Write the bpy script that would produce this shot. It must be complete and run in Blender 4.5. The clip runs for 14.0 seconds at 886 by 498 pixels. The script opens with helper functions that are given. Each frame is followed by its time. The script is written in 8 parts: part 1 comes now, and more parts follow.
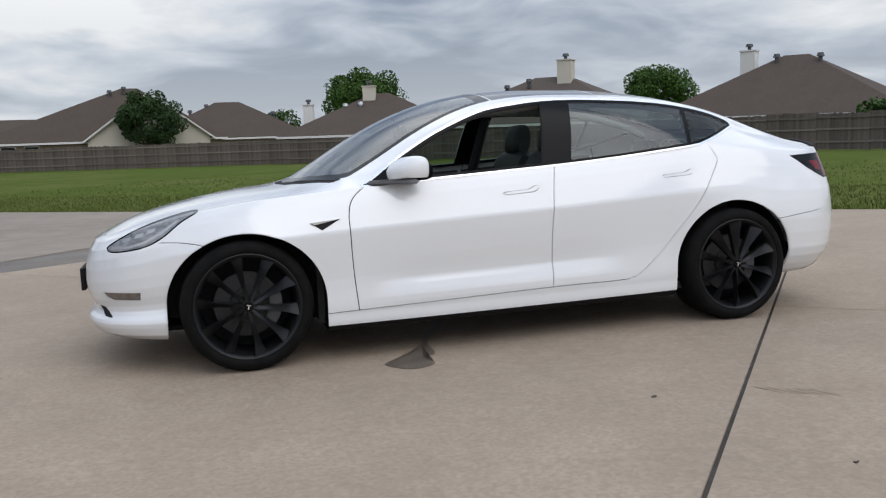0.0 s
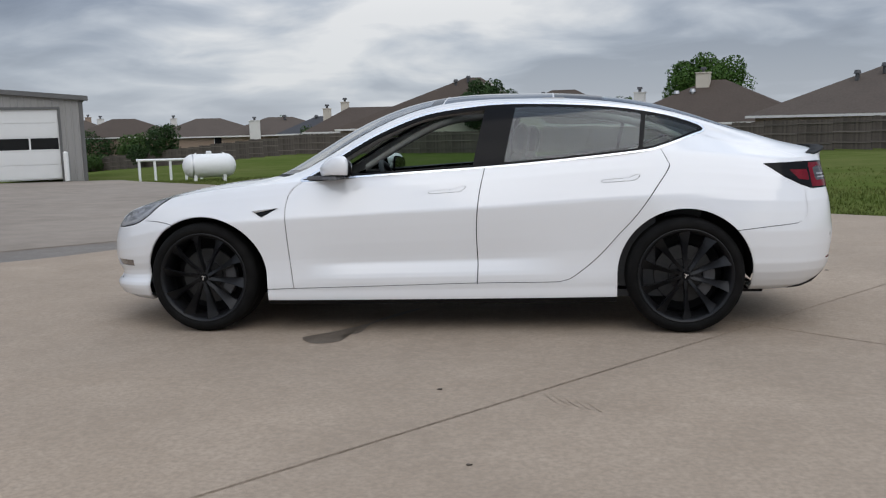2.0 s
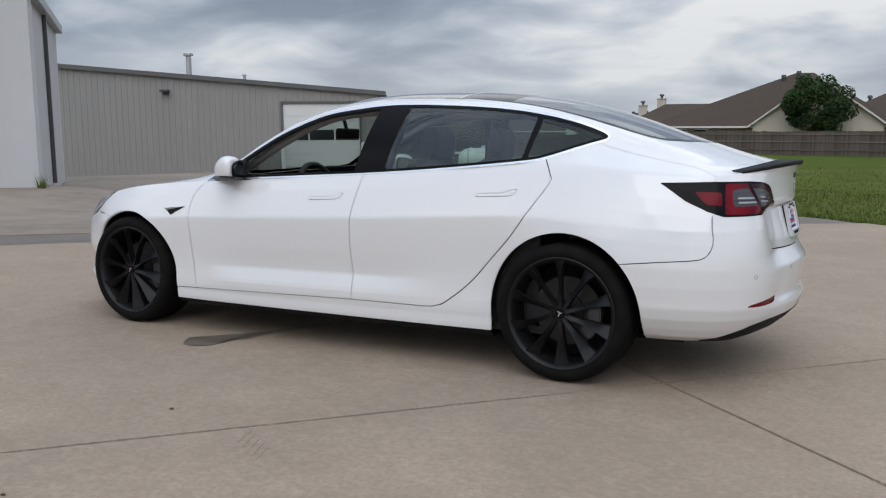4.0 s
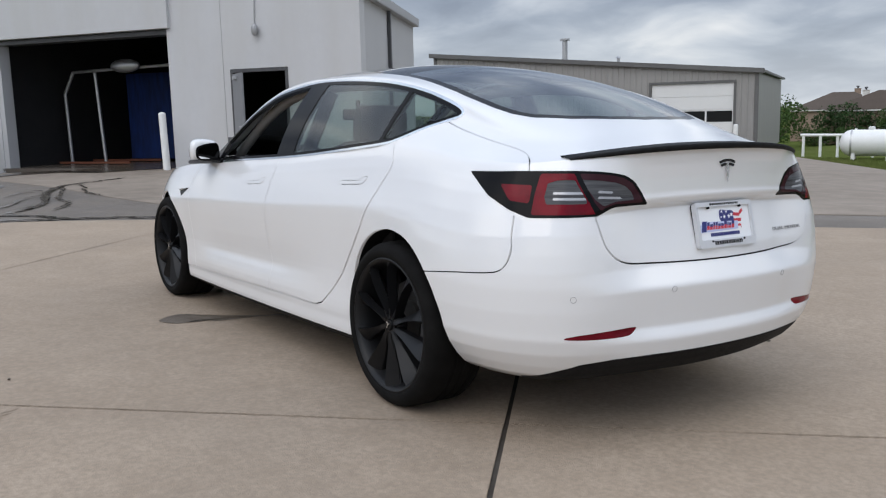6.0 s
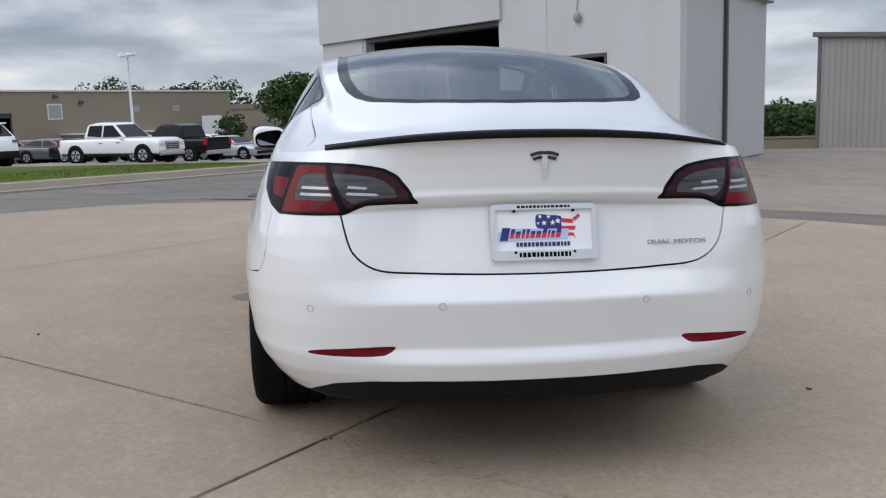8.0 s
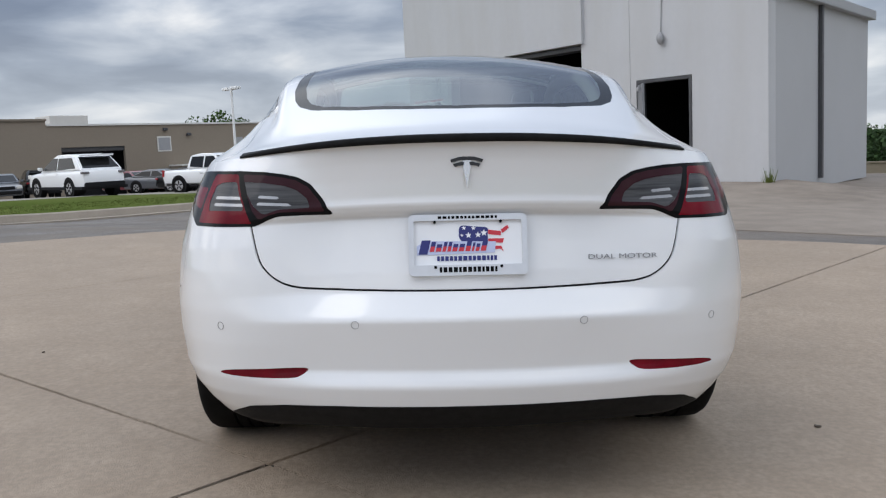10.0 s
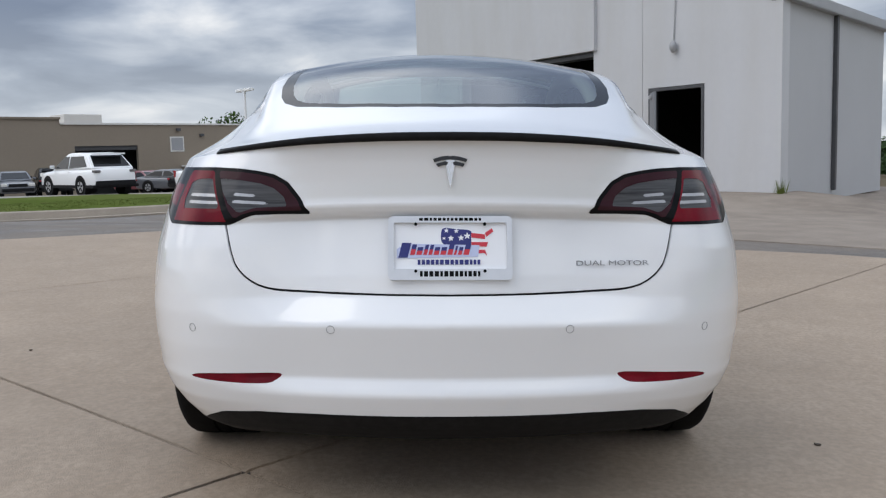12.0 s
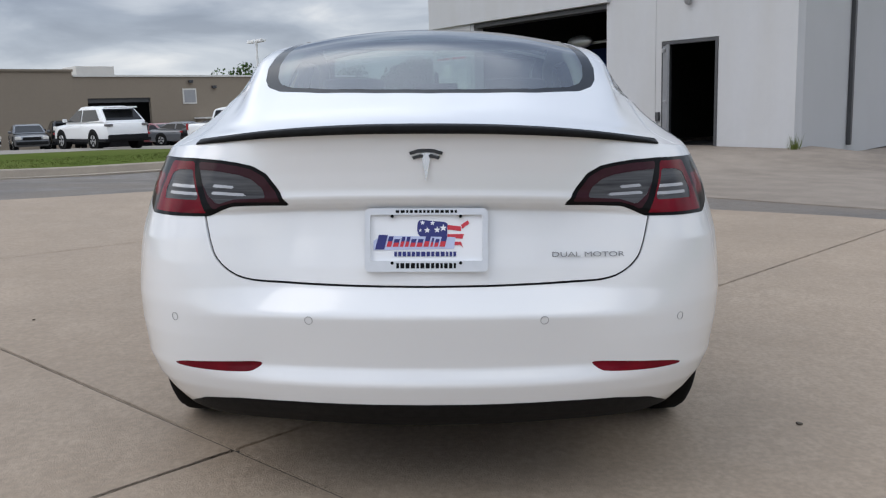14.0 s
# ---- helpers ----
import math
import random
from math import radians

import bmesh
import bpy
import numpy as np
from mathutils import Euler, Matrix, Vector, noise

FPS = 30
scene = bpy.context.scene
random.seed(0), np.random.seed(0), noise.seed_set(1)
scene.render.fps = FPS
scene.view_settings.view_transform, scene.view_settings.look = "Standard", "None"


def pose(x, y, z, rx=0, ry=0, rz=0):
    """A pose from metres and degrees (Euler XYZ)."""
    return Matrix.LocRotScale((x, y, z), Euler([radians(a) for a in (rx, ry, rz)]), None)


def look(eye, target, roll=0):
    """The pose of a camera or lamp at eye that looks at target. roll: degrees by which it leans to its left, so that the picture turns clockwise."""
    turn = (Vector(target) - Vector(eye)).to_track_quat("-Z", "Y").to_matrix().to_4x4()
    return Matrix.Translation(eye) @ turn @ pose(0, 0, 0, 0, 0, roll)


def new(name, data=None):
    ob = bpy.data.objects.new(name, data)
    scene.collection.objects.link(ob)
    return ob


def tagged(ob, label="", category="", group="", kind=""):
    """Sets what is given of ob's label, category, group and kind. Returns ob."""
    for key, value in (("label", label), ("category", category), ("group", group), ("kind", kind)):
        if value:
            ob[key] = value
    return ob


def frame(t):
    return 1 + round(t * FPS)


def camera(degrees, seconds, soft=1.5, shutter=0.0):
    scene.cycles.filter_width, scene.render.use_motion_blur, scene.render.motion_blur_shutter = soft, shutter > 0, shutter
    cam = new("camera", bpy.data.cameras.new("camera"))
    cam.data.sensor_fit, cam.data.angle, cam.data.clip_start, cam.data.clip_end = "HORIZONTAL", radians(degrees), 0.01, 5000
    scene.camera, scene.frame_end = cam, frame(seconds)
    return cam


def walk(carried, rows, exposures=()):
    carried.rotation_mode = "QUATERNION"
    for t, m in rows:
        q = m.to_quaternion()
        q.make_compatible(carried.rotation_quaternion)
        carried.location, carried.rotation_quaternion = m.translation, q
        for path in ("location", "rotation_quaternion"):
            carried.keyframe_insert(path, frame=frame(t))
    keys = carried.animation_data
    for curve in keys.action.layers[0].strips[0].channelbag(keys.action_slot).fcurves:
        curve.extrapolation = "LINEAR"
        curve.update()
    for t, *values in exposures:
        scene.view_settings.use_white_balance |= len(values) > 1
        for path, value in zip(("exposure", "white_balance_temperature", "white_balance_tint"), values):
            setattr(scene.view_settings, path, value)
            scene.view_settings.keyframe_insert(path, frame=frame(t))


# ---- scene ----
# ---- camera ----
# The slab under the car falls a little towards +y; rows are given square to the slab.
SLOPE = Vector((0.0, -0.028, 1.0)).normalized().rotation_difference(Vector((0, 0, 1))).to_matrix().to_4x4()
cam = camera(54.2, 14.0, soft=1.2)
PATH = [
    (0, (-1.711, -5.325, 1.085), (-1.147, -3.419, 0.858), -2.30),
    (0.5, (-1.181, -5.631, 1.101), (-0.803, -3.680, 0.873), -2.30),
    (1, (-0.611, -5.801, 1.102), (-0.420, -3.823, 0.875), -1.60),
    (1.5, (0.000, -5.945, 1.105), (-0.015, -3.958, 0.876), -1.50),
    (2, (0.618, -5.931, 1.096), (0.391, -3.958, 0.863), -1.20),
    (2.5, (1.240, -5.827, 1.113), (0.819, -3.885, 0.886), -0.30),
    (3, (1.819, -5.534, 1.118), (1.230, -3.636, 0.900), 0.60),
    (5.5, (4.092, -3.215, 1.123), (2.613, -1.896, 0.851), -0.70),
    (6, (4.376, -2.641, 1.121), (2.742, -1.523, 0.844), -0.10),
    (6.5, (4.598, -2.070, 1.138), (2.838, -1.164, 0.850), 0.10),
    (7, (4.749, -1.488, 1.140), (2.890, -0.814, 0.839), 0.30),
    (7.5, (4.774, -1.041, 1.130), (2.855, -0.568, 0.823), 0.30),
    (8, (4.813, -0.657, 1.107), (2.856, -0.374, 0.806), -0.42),
    (8.5, (4.858, -0.470, 1.078), (2.886, -0.273, 0.813), -0.90),
    (11, (4.567, -0.044, 1.021), (2.582, -0.029, 0.781), -0.87),
    (11.5, (4.569, -0.044, 1.016), (2.583, -0.014, 0.788), -0.40),
    (12, (4.575, -0.050, 1.015), (2.588, -0.022, 0.795), 0.00),
    (12.5, (4.572, -0.047, 1.014), (2.586, -0.016, 0.789), -0.16),
    (13, (4.569, -0.048, 1.014), (2.584, -0.013, 0.777), -0.10),
    (13.5, (4.551, -0.034, 1.058), (2.571, -0.005, 0.783), 0.20),
    (14, (4.582, 0.050, 1.123), (2.610, 0.044, 0.791), -0.12),
]
walk(cam, [(t, SLOPE @ look(e, a, r)) for t, e, a, r in PATH], [(0, 0.32), (1.5, 0.22), (3, 0.12), (5.5, 0.38), (14, 0.38)])

# ---- light ----
world = bpy.data.worlds.new("overcast_sky")
scene.world = world
world.use_nodes = True
SUN_EL, SUN_AZ = radians(48), radians(158)
SUN_DIR = (math.cos(SUN_EL) * 0.375, -math.cos(SUN_EL) * 0.927, math.sin(SUN_EL))


def sky_nodes():
    nt = world.node_tree
    nt.nodes.clear()
    N, L = nt.nodes.new, nt.links.new
    out, bg = N("ShaderNodeOutputWorld"), N("ShaderNodeBackground")
    sky = N("ShaderNodeTexSky")
    sky.sky_type, sky.sun_disc, sky.sun_elevation, sky.sun_rotation = "NISHITA", False, SUN_EL, SUN_AZ
    tc, sep = N("ShaderNodeTexCoord"), N("ShaderNodeSeparateXYZ")
    L(tc.outputs["Generated"], sep.inputs[0])

    def op(kind, a, b):
        m = N("ShaderNodeMath")
        m.operation = kind
        for i, v in enumerate((a, b)):
            if isinstance(v, (int, float)):
                m.inputs[i].default_value = v
            else:
                L(v, m.inputs[i])
        return m.outputs[0]
    up = op("ADD", op("MAXIMUM", sep.outputs[2], 0.0), 0.20)
    comb = N("ShaderNodeCombineXYZ")
    L(op("DIVIDE", sep.outputs[0], up), comb.inputs[0])
    L(op("DIVIDE", sep.outputs[1], up), comb.inputs[1])
    comb.inputs[2].default_value = 0.0

    def cloud(scale, detail, rough, dist, shift):
        mp, n = N("ShaderNodeMapping"), N("ShaderNodeTexNoise")
        mp.inputs["Location"].default_value = shift
        L(comb.outputs[0], mp.inputs[0])
        L(mp.outputs[0], n.inputs["Vector"])
        n.inputs["Scale"].default_value, n.inputs["Detail"].default_value = scale, detail
        n.inputs["Roughness"].default_value, n.inputs["Distortion"].default_value = rough, dist
        return n.outputs["Fac"]
    big, small = cloud(0.62, 3.0, 0.5, 0.5, (3.1, 1.7, 0)), cloud(1.9, 6.0, 0.52, 0.4, (0.4, 5.2, 0))
    mixf = op("ADD", op("MULTIPLY", big, 0.62), op("MULTIPLY", small, 0.38))
    ramp = N("ShaderNodeValToRGB")
    el = ramp.color_ramp.elements
    el[0].position, el[0].color = 0.40, (0.205, 0.248, 0.335, 1)
    el[1].position, el[1].color = 0.61, (0.95, 0.955, 0.965, 1)
    for p, c in ((0.455, (0.305, 0.358, 0.455, 1)), (0.53, (0.56, 0.61, 0.69, 1))):
        e = ramp.color_ramp.elements.new(p)
        e.color = c
    L(mixf, ramp.inputs[0])
    haze = N("ShaderNodeMapRange")
    haze.inputs["From Min"].default_value, haze.inputs["From Max"].default_value = 0.0, 0.16
    haze.inputs["To Min"].default_value, haze.inputs["To Max"].default_value = 0.62, 0.0
    L(sep.outputs[2], haze.inputs["Value"])
    low = N("ShaderNodeMix")
    low.data_type = "RGBA"
    L(haze.outputs[0], low.inputs["Factor"])
    L(ramp.outputs[0], low.inputs["A"])
    low.inputs["B"].default_value = (0.68, 0.73, 0.79, 1)
    mix = N("ShaderNodeMix")
    mix.data_type, mix.blend_type = "RGBA", "MIX"
    mix.inputs["Factor"].default_value = 0.94
    blue = N("ShaderNodeMix")
    blue.data_type, blue.blend_type = "RGBA", "MULTIPLY"
    blue.inputs["Factor"].default_value = 1.0
    L(sky.outputs[0], blue.inputs["A"])
    blue.inputs["B"].default_value = (0.12, 0.12, 0.12, 1)
    L(blue.outputs["Result"], mix.inputs["A"])
    L(low.outputs["Result"], mix.inputs["B"])
    L(mix.outputs["Result"], bg.inputs["Color"])
    # an overcast sky is about three times as bright overhead as low down
    lum = N("ShaderNodeMapRange")
    lum.inputs["From Min"].default_value, lum.inputs["From Max"].default_value = 0.12, 0.95
    lum.inputs["To Min"].default_value, lum.inputs["To Max"].default_value = SKY * 0.88, SKY * 2.1
    L(sep.outputs[2], lum.inputs["Value"])
    # and brighter on the side where the sun stands behind the cloud
    dot = N("ShaderNodeVectorMath")
    dot.operation = "DOT_PRODUCT"
    L(tc.outputs["Generated"], dot.inputs[0])
    dot.inputs[1].default_value = SUN_DIR
    glow = N("ShaderNodeMapRange")
    glow.interpolation_type = "SMOOTHSTEP"
    glow.inputs["From Min"].default_value, glow.inputs["From Max"].default_value = 0.0, 1.0
    glow.inputs["To Min"].default_value, glow.inputs["To Max"].default_value = 0.95, 1.32
    L(dot.outputs["Value"], glow.inputs["Value"])
    L(op("MULTIPLY", lum.outputs[0], glow.outputs[0]), bg.inputs["Strength"])
    L(bg.outputs[0], out.inputs[0])


SKY = 0.90
sky_nodes()
sun = new("sun", bpy.data.lights.new("sun", "SUN"))
sun.data.energy, sun.data.angle, sun.data.color = 0.7, radians(50), (1.0, 0.93, 0.84)
sun.matrix_world = pose(0, 0, 30, 90 - math.degrees(SUN_EL), 0, 22)


# ---- materials ----
def mat(name, base, rough=0.6, metal=0.0, vary=(), bump=(), coat=0.0, spec=None, rand=0.0, island=0.0, rough_vary=0.0):
    """vary: (scale, amount 0..1, other colour[, stretch]) noise layers over base; bump: (scale, strength[, detail]) layers."""
    m = bpy.data.materials.new(name)
    m.use_nodes = True
    nt = m.node_tree
    N, L = nt.nodes.new, nt.links.new
    b = nt.nodes["Principled BSDF"]
    b.inputs["Roughness"].default_value, b.inputs["Metallic"].default_value = rough, metal
    b.inputs["Coat Weight"].default_value, b.inputs["Coat Roughness"].default_value = coat, 0.03
    b.inputs["Specular IOR Level"].default_value = (0.5 if rough < 0.6 else 0.18) if spec is None else spec
    tc = N("ShaderNodeTexCoord")
    col = N("ShaderNodeRGB")
    col.outputs[0].default_value = (*base, 1)
    cur = col.outputs[0]
    fac = None
    for i, layer in enumerate(vary):
        scale, amount, other = layer[:3]
        stretch = layer[3] if len(layer) > 3 else (1, 1, 1)
        mp, n, r, mx = N("ShaderNodeMapping"), N("ShaderNodeTexNoise"), N("ShaderNodeMapRange"), N("ShaderNodeMix")
        mp.inputs["Scale"].default_value = stretch
        mp.inputs["Location"].default_value = (3.7 * i, 1.3 * i, 0)
        L(tc.outputs["Object"], mp.inputs[0])
        L(mp.outputs[0], n.inputs["Vector"])
        n.inputs["Scale"].default_value, n.inputs["Detail"].default_value, n.inputs["Roughness"].default_value = scale, 5.0, 0.6
        r.inputs["From Min"].default_value, r.inputs["From Max"].default_value = 0.38, 0.64
        r.inputs["To Max"].default_value = amount
        L(n.outputs["Fac"], r.inputs["Value"])
        mx.data_type = "RGBA"
        L(r.outputs[0], mx.inputs["Factor"])
        L(cur, mx.inputs["A"])
        mx.inputs["B"].default_value = (*other, 1)
        cur = mx.outputs["Result"]
        fac = r.outputs[0]
    for source, amount in (("ShaderNodeObjectInfo", rand), ("ShaderNodeNewGeometry", island)):
        if amount:
            oi, hsv, r = N(source), N("ShaderNodeHueSaturation"), N("ShaderNodeMapRange")
            r.inputs["To Min"].default_value, r.inputs["To Max"].default_value = 1 - amount, 1 + amount
            L(oi.outputs["Random" if source == "ShaderNodeObjectInfo" else "Random Per Island"], r.inputs["Value"])
            L(r.outputs[0], hsv.inputs["Value"])
            L(cur, hsv.inputs["Color"])
            cur = hsv.outputs[0]
    L(cur, b.inputs["Base Color"])
    if rough_vary and fac is not None:
        r = N("ShaderNodeMapRange")
        r.inputs["To Min"].default_value, r.inputs["To Max"].default_value = rough, max(0.02, rough + rough_vary)
        L(fac, r.inputs["Value"])
        L(r.outputs[0], b.inputs["Roughness"])
    last = None
    for layer in bump:
        n, bp = N("ShaderNodeTexNoise"), N("ShaderNodeBump")
        n.inputs["Scale"].default_value, n.inputs["Detail"].default_value = layer[0], layer[2] if len(layer) > 2 else 4.0
        L(tc.outputs["Object"], n.inputs["Vector"])
        bp.inputs["Strength"].default_value, bp.inputs["Distance"].default_value = layer[1], 0.01
        L(n.outputs["Fac"], bp.inputs["Height"])
        if last:
            L(last, bp.inputs["Normal"])
        last = bp.outputs[0]
    if last:
        L(last, b.inputs["Normal"])
    return m


def clear_glass(name, tint, rough=0.0, ior=1.95):
    """Thin glazing: a mix of see-through tint and mirror gloss that grows at a slant, alike from both faces."""
    m = bpy.data.materials.new(name)
    m.use_nodes = True
    nt = m.node_tree
    nt.nodes.clear()
    N, L = nt.nodes.new, nt.links.new
    out, tr, gl, lw, mx = N("ShaderNodeOutputMaterial"), N("ShaderNodeBsdfTransparent"), N("ShaderNodeBsdfGlossy"), N("ShaderNodeLayerWeight"), N("ShaderNodeMixShader")
    tr.inputs["Color"].default_value = (*tint, 1)
    gl.inputs["Roughness"].default_value = rough
    gl.inputs["Color"].default_value = (0.95, 0.97, 1, 1)
    f0 = ((ior - 1) / (ior + 1)) ** 2
    power, rise = N("ShaderNodeMath"), N("ShaderNodeMapRange")
    power.operation = "POWER"
    power.inputs[1].default_value = 5.0
    rise.inputs["To Min"].default_value, rise.inputs["To Max"].default_value = f0, 1.0
    L(lw.outputs["Facing"], power.inputs[0])
    L(power.outputs[0], rise.inputs["Value"])
    L(rise.outputs[0], mx.inputs[0])
    L(tr.outputs[0], mx.inputs[1])
    L(gl.outputs[0], mx.inputs[2])
    L(mx.outputs[0], out.inputs[0])
    return m


# ---- building tools ----
def mesh_from(name, verts, faces, material=None, smooth=False):
    me = bpy.data.meshes.new(name)
    me.from_pydata([tuple(map(float, v)) for v in verts], [], [tuple(map(int, f)) for f in faces])
    if material:
        me.materials.append(material)
    if smooth:
        me.polygons.foreach_set("use_smooth", [True] * len(me.polygons))
    me.update()
    return me


def thing(name, label, category, m=None, group="", kind=""):
    e = new(name)
    e.matrix_world = m or Matrix.Identity(4)
    return tagged(e, label, category, group, kind)


def part(name, bm, material, parent, label="", smooth=False, m=None):
    """Links a bmesh (or a ready mesh) as one mesh object under a thing or a part."""
    if isinstance(bm, bpy.types.Mesh):
        me = bm
    else:
        me = bpy.data.meshes.new(name)
        bm.normal_update()
        bm.to_mesh(me)
        bm.free()
        if smooth:
            me.polygons.foreach_set("use_smooth", [True] * len(me.polygons))
            me.set_sharp_from_angle(angle=radians(38))
    if material and not me.materials:
        me.materials.append(material)
    ob = new(name, me)
    if parent:
        ob.parent = parent
    if m is not None:
        ob.matrix_local = m
    return tagged(ob, label)


def add_box(bm, lo, hi, bevel=0.0, m=None, segments=2):
    lo, hi = Vector(lo), Vector(hi)
    made = bmesh.ops.create_cube(bm, size=1.0, matrix=(m or Matrix.Identity(4)) @ Matrix.Translation((lo + hi) / 2) @ Matrix.Diagonal((*(hi - lo), 1)))
    if bevel:
        edges = list({e for v in made["verts"] for e in v.link_edges})
        bmesh.ops.bevel(bm, geom=edges, offset=bevel, segments=segments, affect="EDGES", profile=0.6)


def box(lo, hi, bevel=0.0, m=None, segments=2):
    bm = bmesh.new()
    add_box(bm, lo, hi, bevel, m, segments)
    return bm


def add_tube(bm, p, q, r0, r1=None, n=12, caps=True):
    p, q = Vector(p), Vector(q)
    m = Matrix.Translation((p + q) / 2) @ (q - p).to_track_quat("Z", "Y").to_matrix().to_4x4()
    bmesh.ops.create_cone(bm, cap_ends=caps, segments=n, radius1=r0, radius2=r0 if r1 is None else r1, depth=(q - p).length, matrix=m)


def tube(p, q, r0, r1=None, n=12):
    bm = bmesh.new()
    add_tube(bm, p, q, r0, r1, n)
    return bm


def revolve(profile, n=48, axis="Y"):
    """profile: (radius, along axis) pairs."""
    verts, faces = [], []
    for i in range(n):
        a = 2 * math.pi * i / n
        c, s = math.cos(a), math.sin(a)
        for r, h in profile:
            verts.append((r * c, h, r * s) if axis == "Y" else ((h, r * c, r * s) if axis == "X" else (r * c, r * s, h)))
    k = len(profile)
    for i in range(n):
        j = (i + 1) % n
        for a in range(k - 1):
            faces.append((i * k + a, i * k + a + 1, j * k + a + 1, j * k + a))
    bm = bmesh.new()
    vs = [bm.verts.new(v) for v in verts]
    for f in faces:
        bm.faces.new([vs[i] for i in f])
    bmesh.ops.remove_doubles(bm, verts=bm.verts, dist=1e-5)
    bmesh.ops.recalc_face_normals(bm, faces=bm.faces)
    return bm


def plate(outline, lo, hi, axis="Y", bevel=0.0):
    """A slab from a 2D outline between lo and hi along an axis."""
    put = {"Y": lambda a, b, h: (a, h, b), "X": lambda a, b, h: (h, a, b), "Z": lambda a, b, h: (a, b, h)}[axis]
    bm = bmesh.new()
    A = [bm.verts.new(put(a, b, lo)) for a, b in outline]
    B = [bm.verts.new(put(a, b, hi)) for a, b in outline]
    bm.faces.new(A)
    bm.faces.new(B[::-1])
    for i in range(len(A)):
        j = (i + 1) % len(A)
        bm.faces.new((A[i], B[i], B[j], A[j]))
    bmesh.ops.recalc_face_normals(bm, faces=bm.faces)
    if bevel:
        bmesh.ops.bevel(bm, geom=[e for e in bm.edges if e.calc_face_angle(0) > 0.6], offset=bevel, segments=2, affect="EDGES")
    return bm


def writing(text, size, material, parent, m, name="lettering", depth=0.001, shear=0.0, squash=1.0, offset=0.0):
    cu = bpy.data.curves.new(name, "FONT")
    cu.body, cu.size, cu.extrude, cu.align_x, cu.align_y, cu.shear, cu.offset = text, size, depth, "CENTER", "CENTER", shear, offset
    ob = new(name, cu)
    me = bpy.data.meshes.new_from_object(ob.evaluated_get(bpy.context.evaluated_depsgraph_get()))
    bpy.data.objects.remove(ob)
    me.materials.clear()
    me.materials.append(material)
    for v in me.vertices:
        v.co.x *= squash
    return part(name, me, material, parent, m=m)


def spline(pts, n=12, closed=True):
    """Catmull-Rom through 2D or 3D points."""
    P = [np.array(p, float) for p in pts]
    k, out = len(P), []
    for i in range(k if closed else k - 1):
        a, b, c, d = (P[j % k] if closed else P[min(max(j, 0), k - 1)] for j in (i - 1, i, i + 1, i + 2))
        for s in np.linspace(0, 1, n, endpoint=False):
            out.append(0.5 * (2 * b + (c - a) * s + (2 * a - 5 * b + 4 * c - d) * s * s + (3 * b - a - 3 * c + d) * s ** 3))
    if not closed:
        out.append(P[-1])
    return np.array(out)


def curve_of(xs, ys):
    """A smooth monotone-ish cubic through the given points, as a function."""
    xs, ys = np.array(xs, float), np.array(ys, float)
    h, dl = np.diff(xs), np.diff(ys) / np.diff(xs)
    m = np.zeros(len(xs))
    m[0], m[-1] = dl[0], dl[-1]
    for i in range(1, len(xs) - 1):
        if dl[i - 1] * dl[i] > 0:
            w1, w2 = 2 * h[i] + h[i - 1], h[i] + 2 * h[i - 1]
            m[i] = (w1 + w2) / (w1 / dl[i - 1] + w2 / dl[i])

    def f(x):
        x = np.clip(np.asarray(x, float), xs[0], xs[-1])
        i = np.clip(np.searchsorted(xs, x, side="right") - 1, 0, len(xs) - 2)
        t = (x - xs[i]) / h[i]
        return (1 + 2 * t) * (1 - t) ** 2 * ys[i] + t * (1 - t) ** 2 * h[i] * m[i] + t * t * (3 - 2 * t) * ys[i + 1] + t * t * (t - 1) * h[i] * m[i + 1]
    return f


def seg_dist(P, line, closed):
    """Unsigned distance of 2D points to a polyline."""
    P, A = np.asarray(P), np.asarray(line)
    B = np.roll(A, -1, 0) if closed else A[1:]
    A = A if closed else A[:-1]
    best = np.full(len(P), 1e9)
    for a, b in zip(A, B):
        d = b - a
        q = np.clip(((P - a) @ d) / max(d @ d, 1e-12), 0, 1)
        best = np.minimum(best, np.hypot(*(P - a - q[:, None] * d).T))
    return best


def inside(P, poly):
    P, A = np.asarray(P), np.asarray(poly)
    B = np.roll(A, -1, 0)
    c = np.zeros(len(P), bool)
    for (ax, ay), (bx, by) in zip(A, B):
        if ay != by:
            c ^= ((ay > P[:, 1]) != (by > P[:, 1])) & (P[:, 0] < (bx - ax) * (P[:, 1] - ay) / (by - ay) + ax)
    return c


def region(poly, axes, margin=0.0):
    """Signed distance to a closed outline, seen along one axis: negative inside."""
    poly = np.asarray(poly, float)
    lo, hi = poly.min(0) - 0.1, poly.max(0) + 0.1

    def f(V):
        P = axes(V) if callable(axes) else V[:, axes]
        d = np.full(len(P), 1.0)
        near = ((P > lo) & (P < hi)).all(1)
        Q = P[near]
        e = seg_dist(Q, poly, True)
        d[near] = np.where(inside(Q, poly), -e, e) + margin
        return d
    return f


def along(line, axes, width):
    """Negative within width of an open line, seen along one axis."""
    line = np.asarray(line, float)
    lo, hi = line.min(0) - 0.1, line.max(0) + 0.1

    def f(V):
        P = axes(V) if callable(axes) else V[:, axes]
        d = np.full(len(P), 1.0)
        near = ((P > lo) & (P < hi)).all(1)
        d[near] = seg_dist(P[near], line, False) - width
        return d
    return f


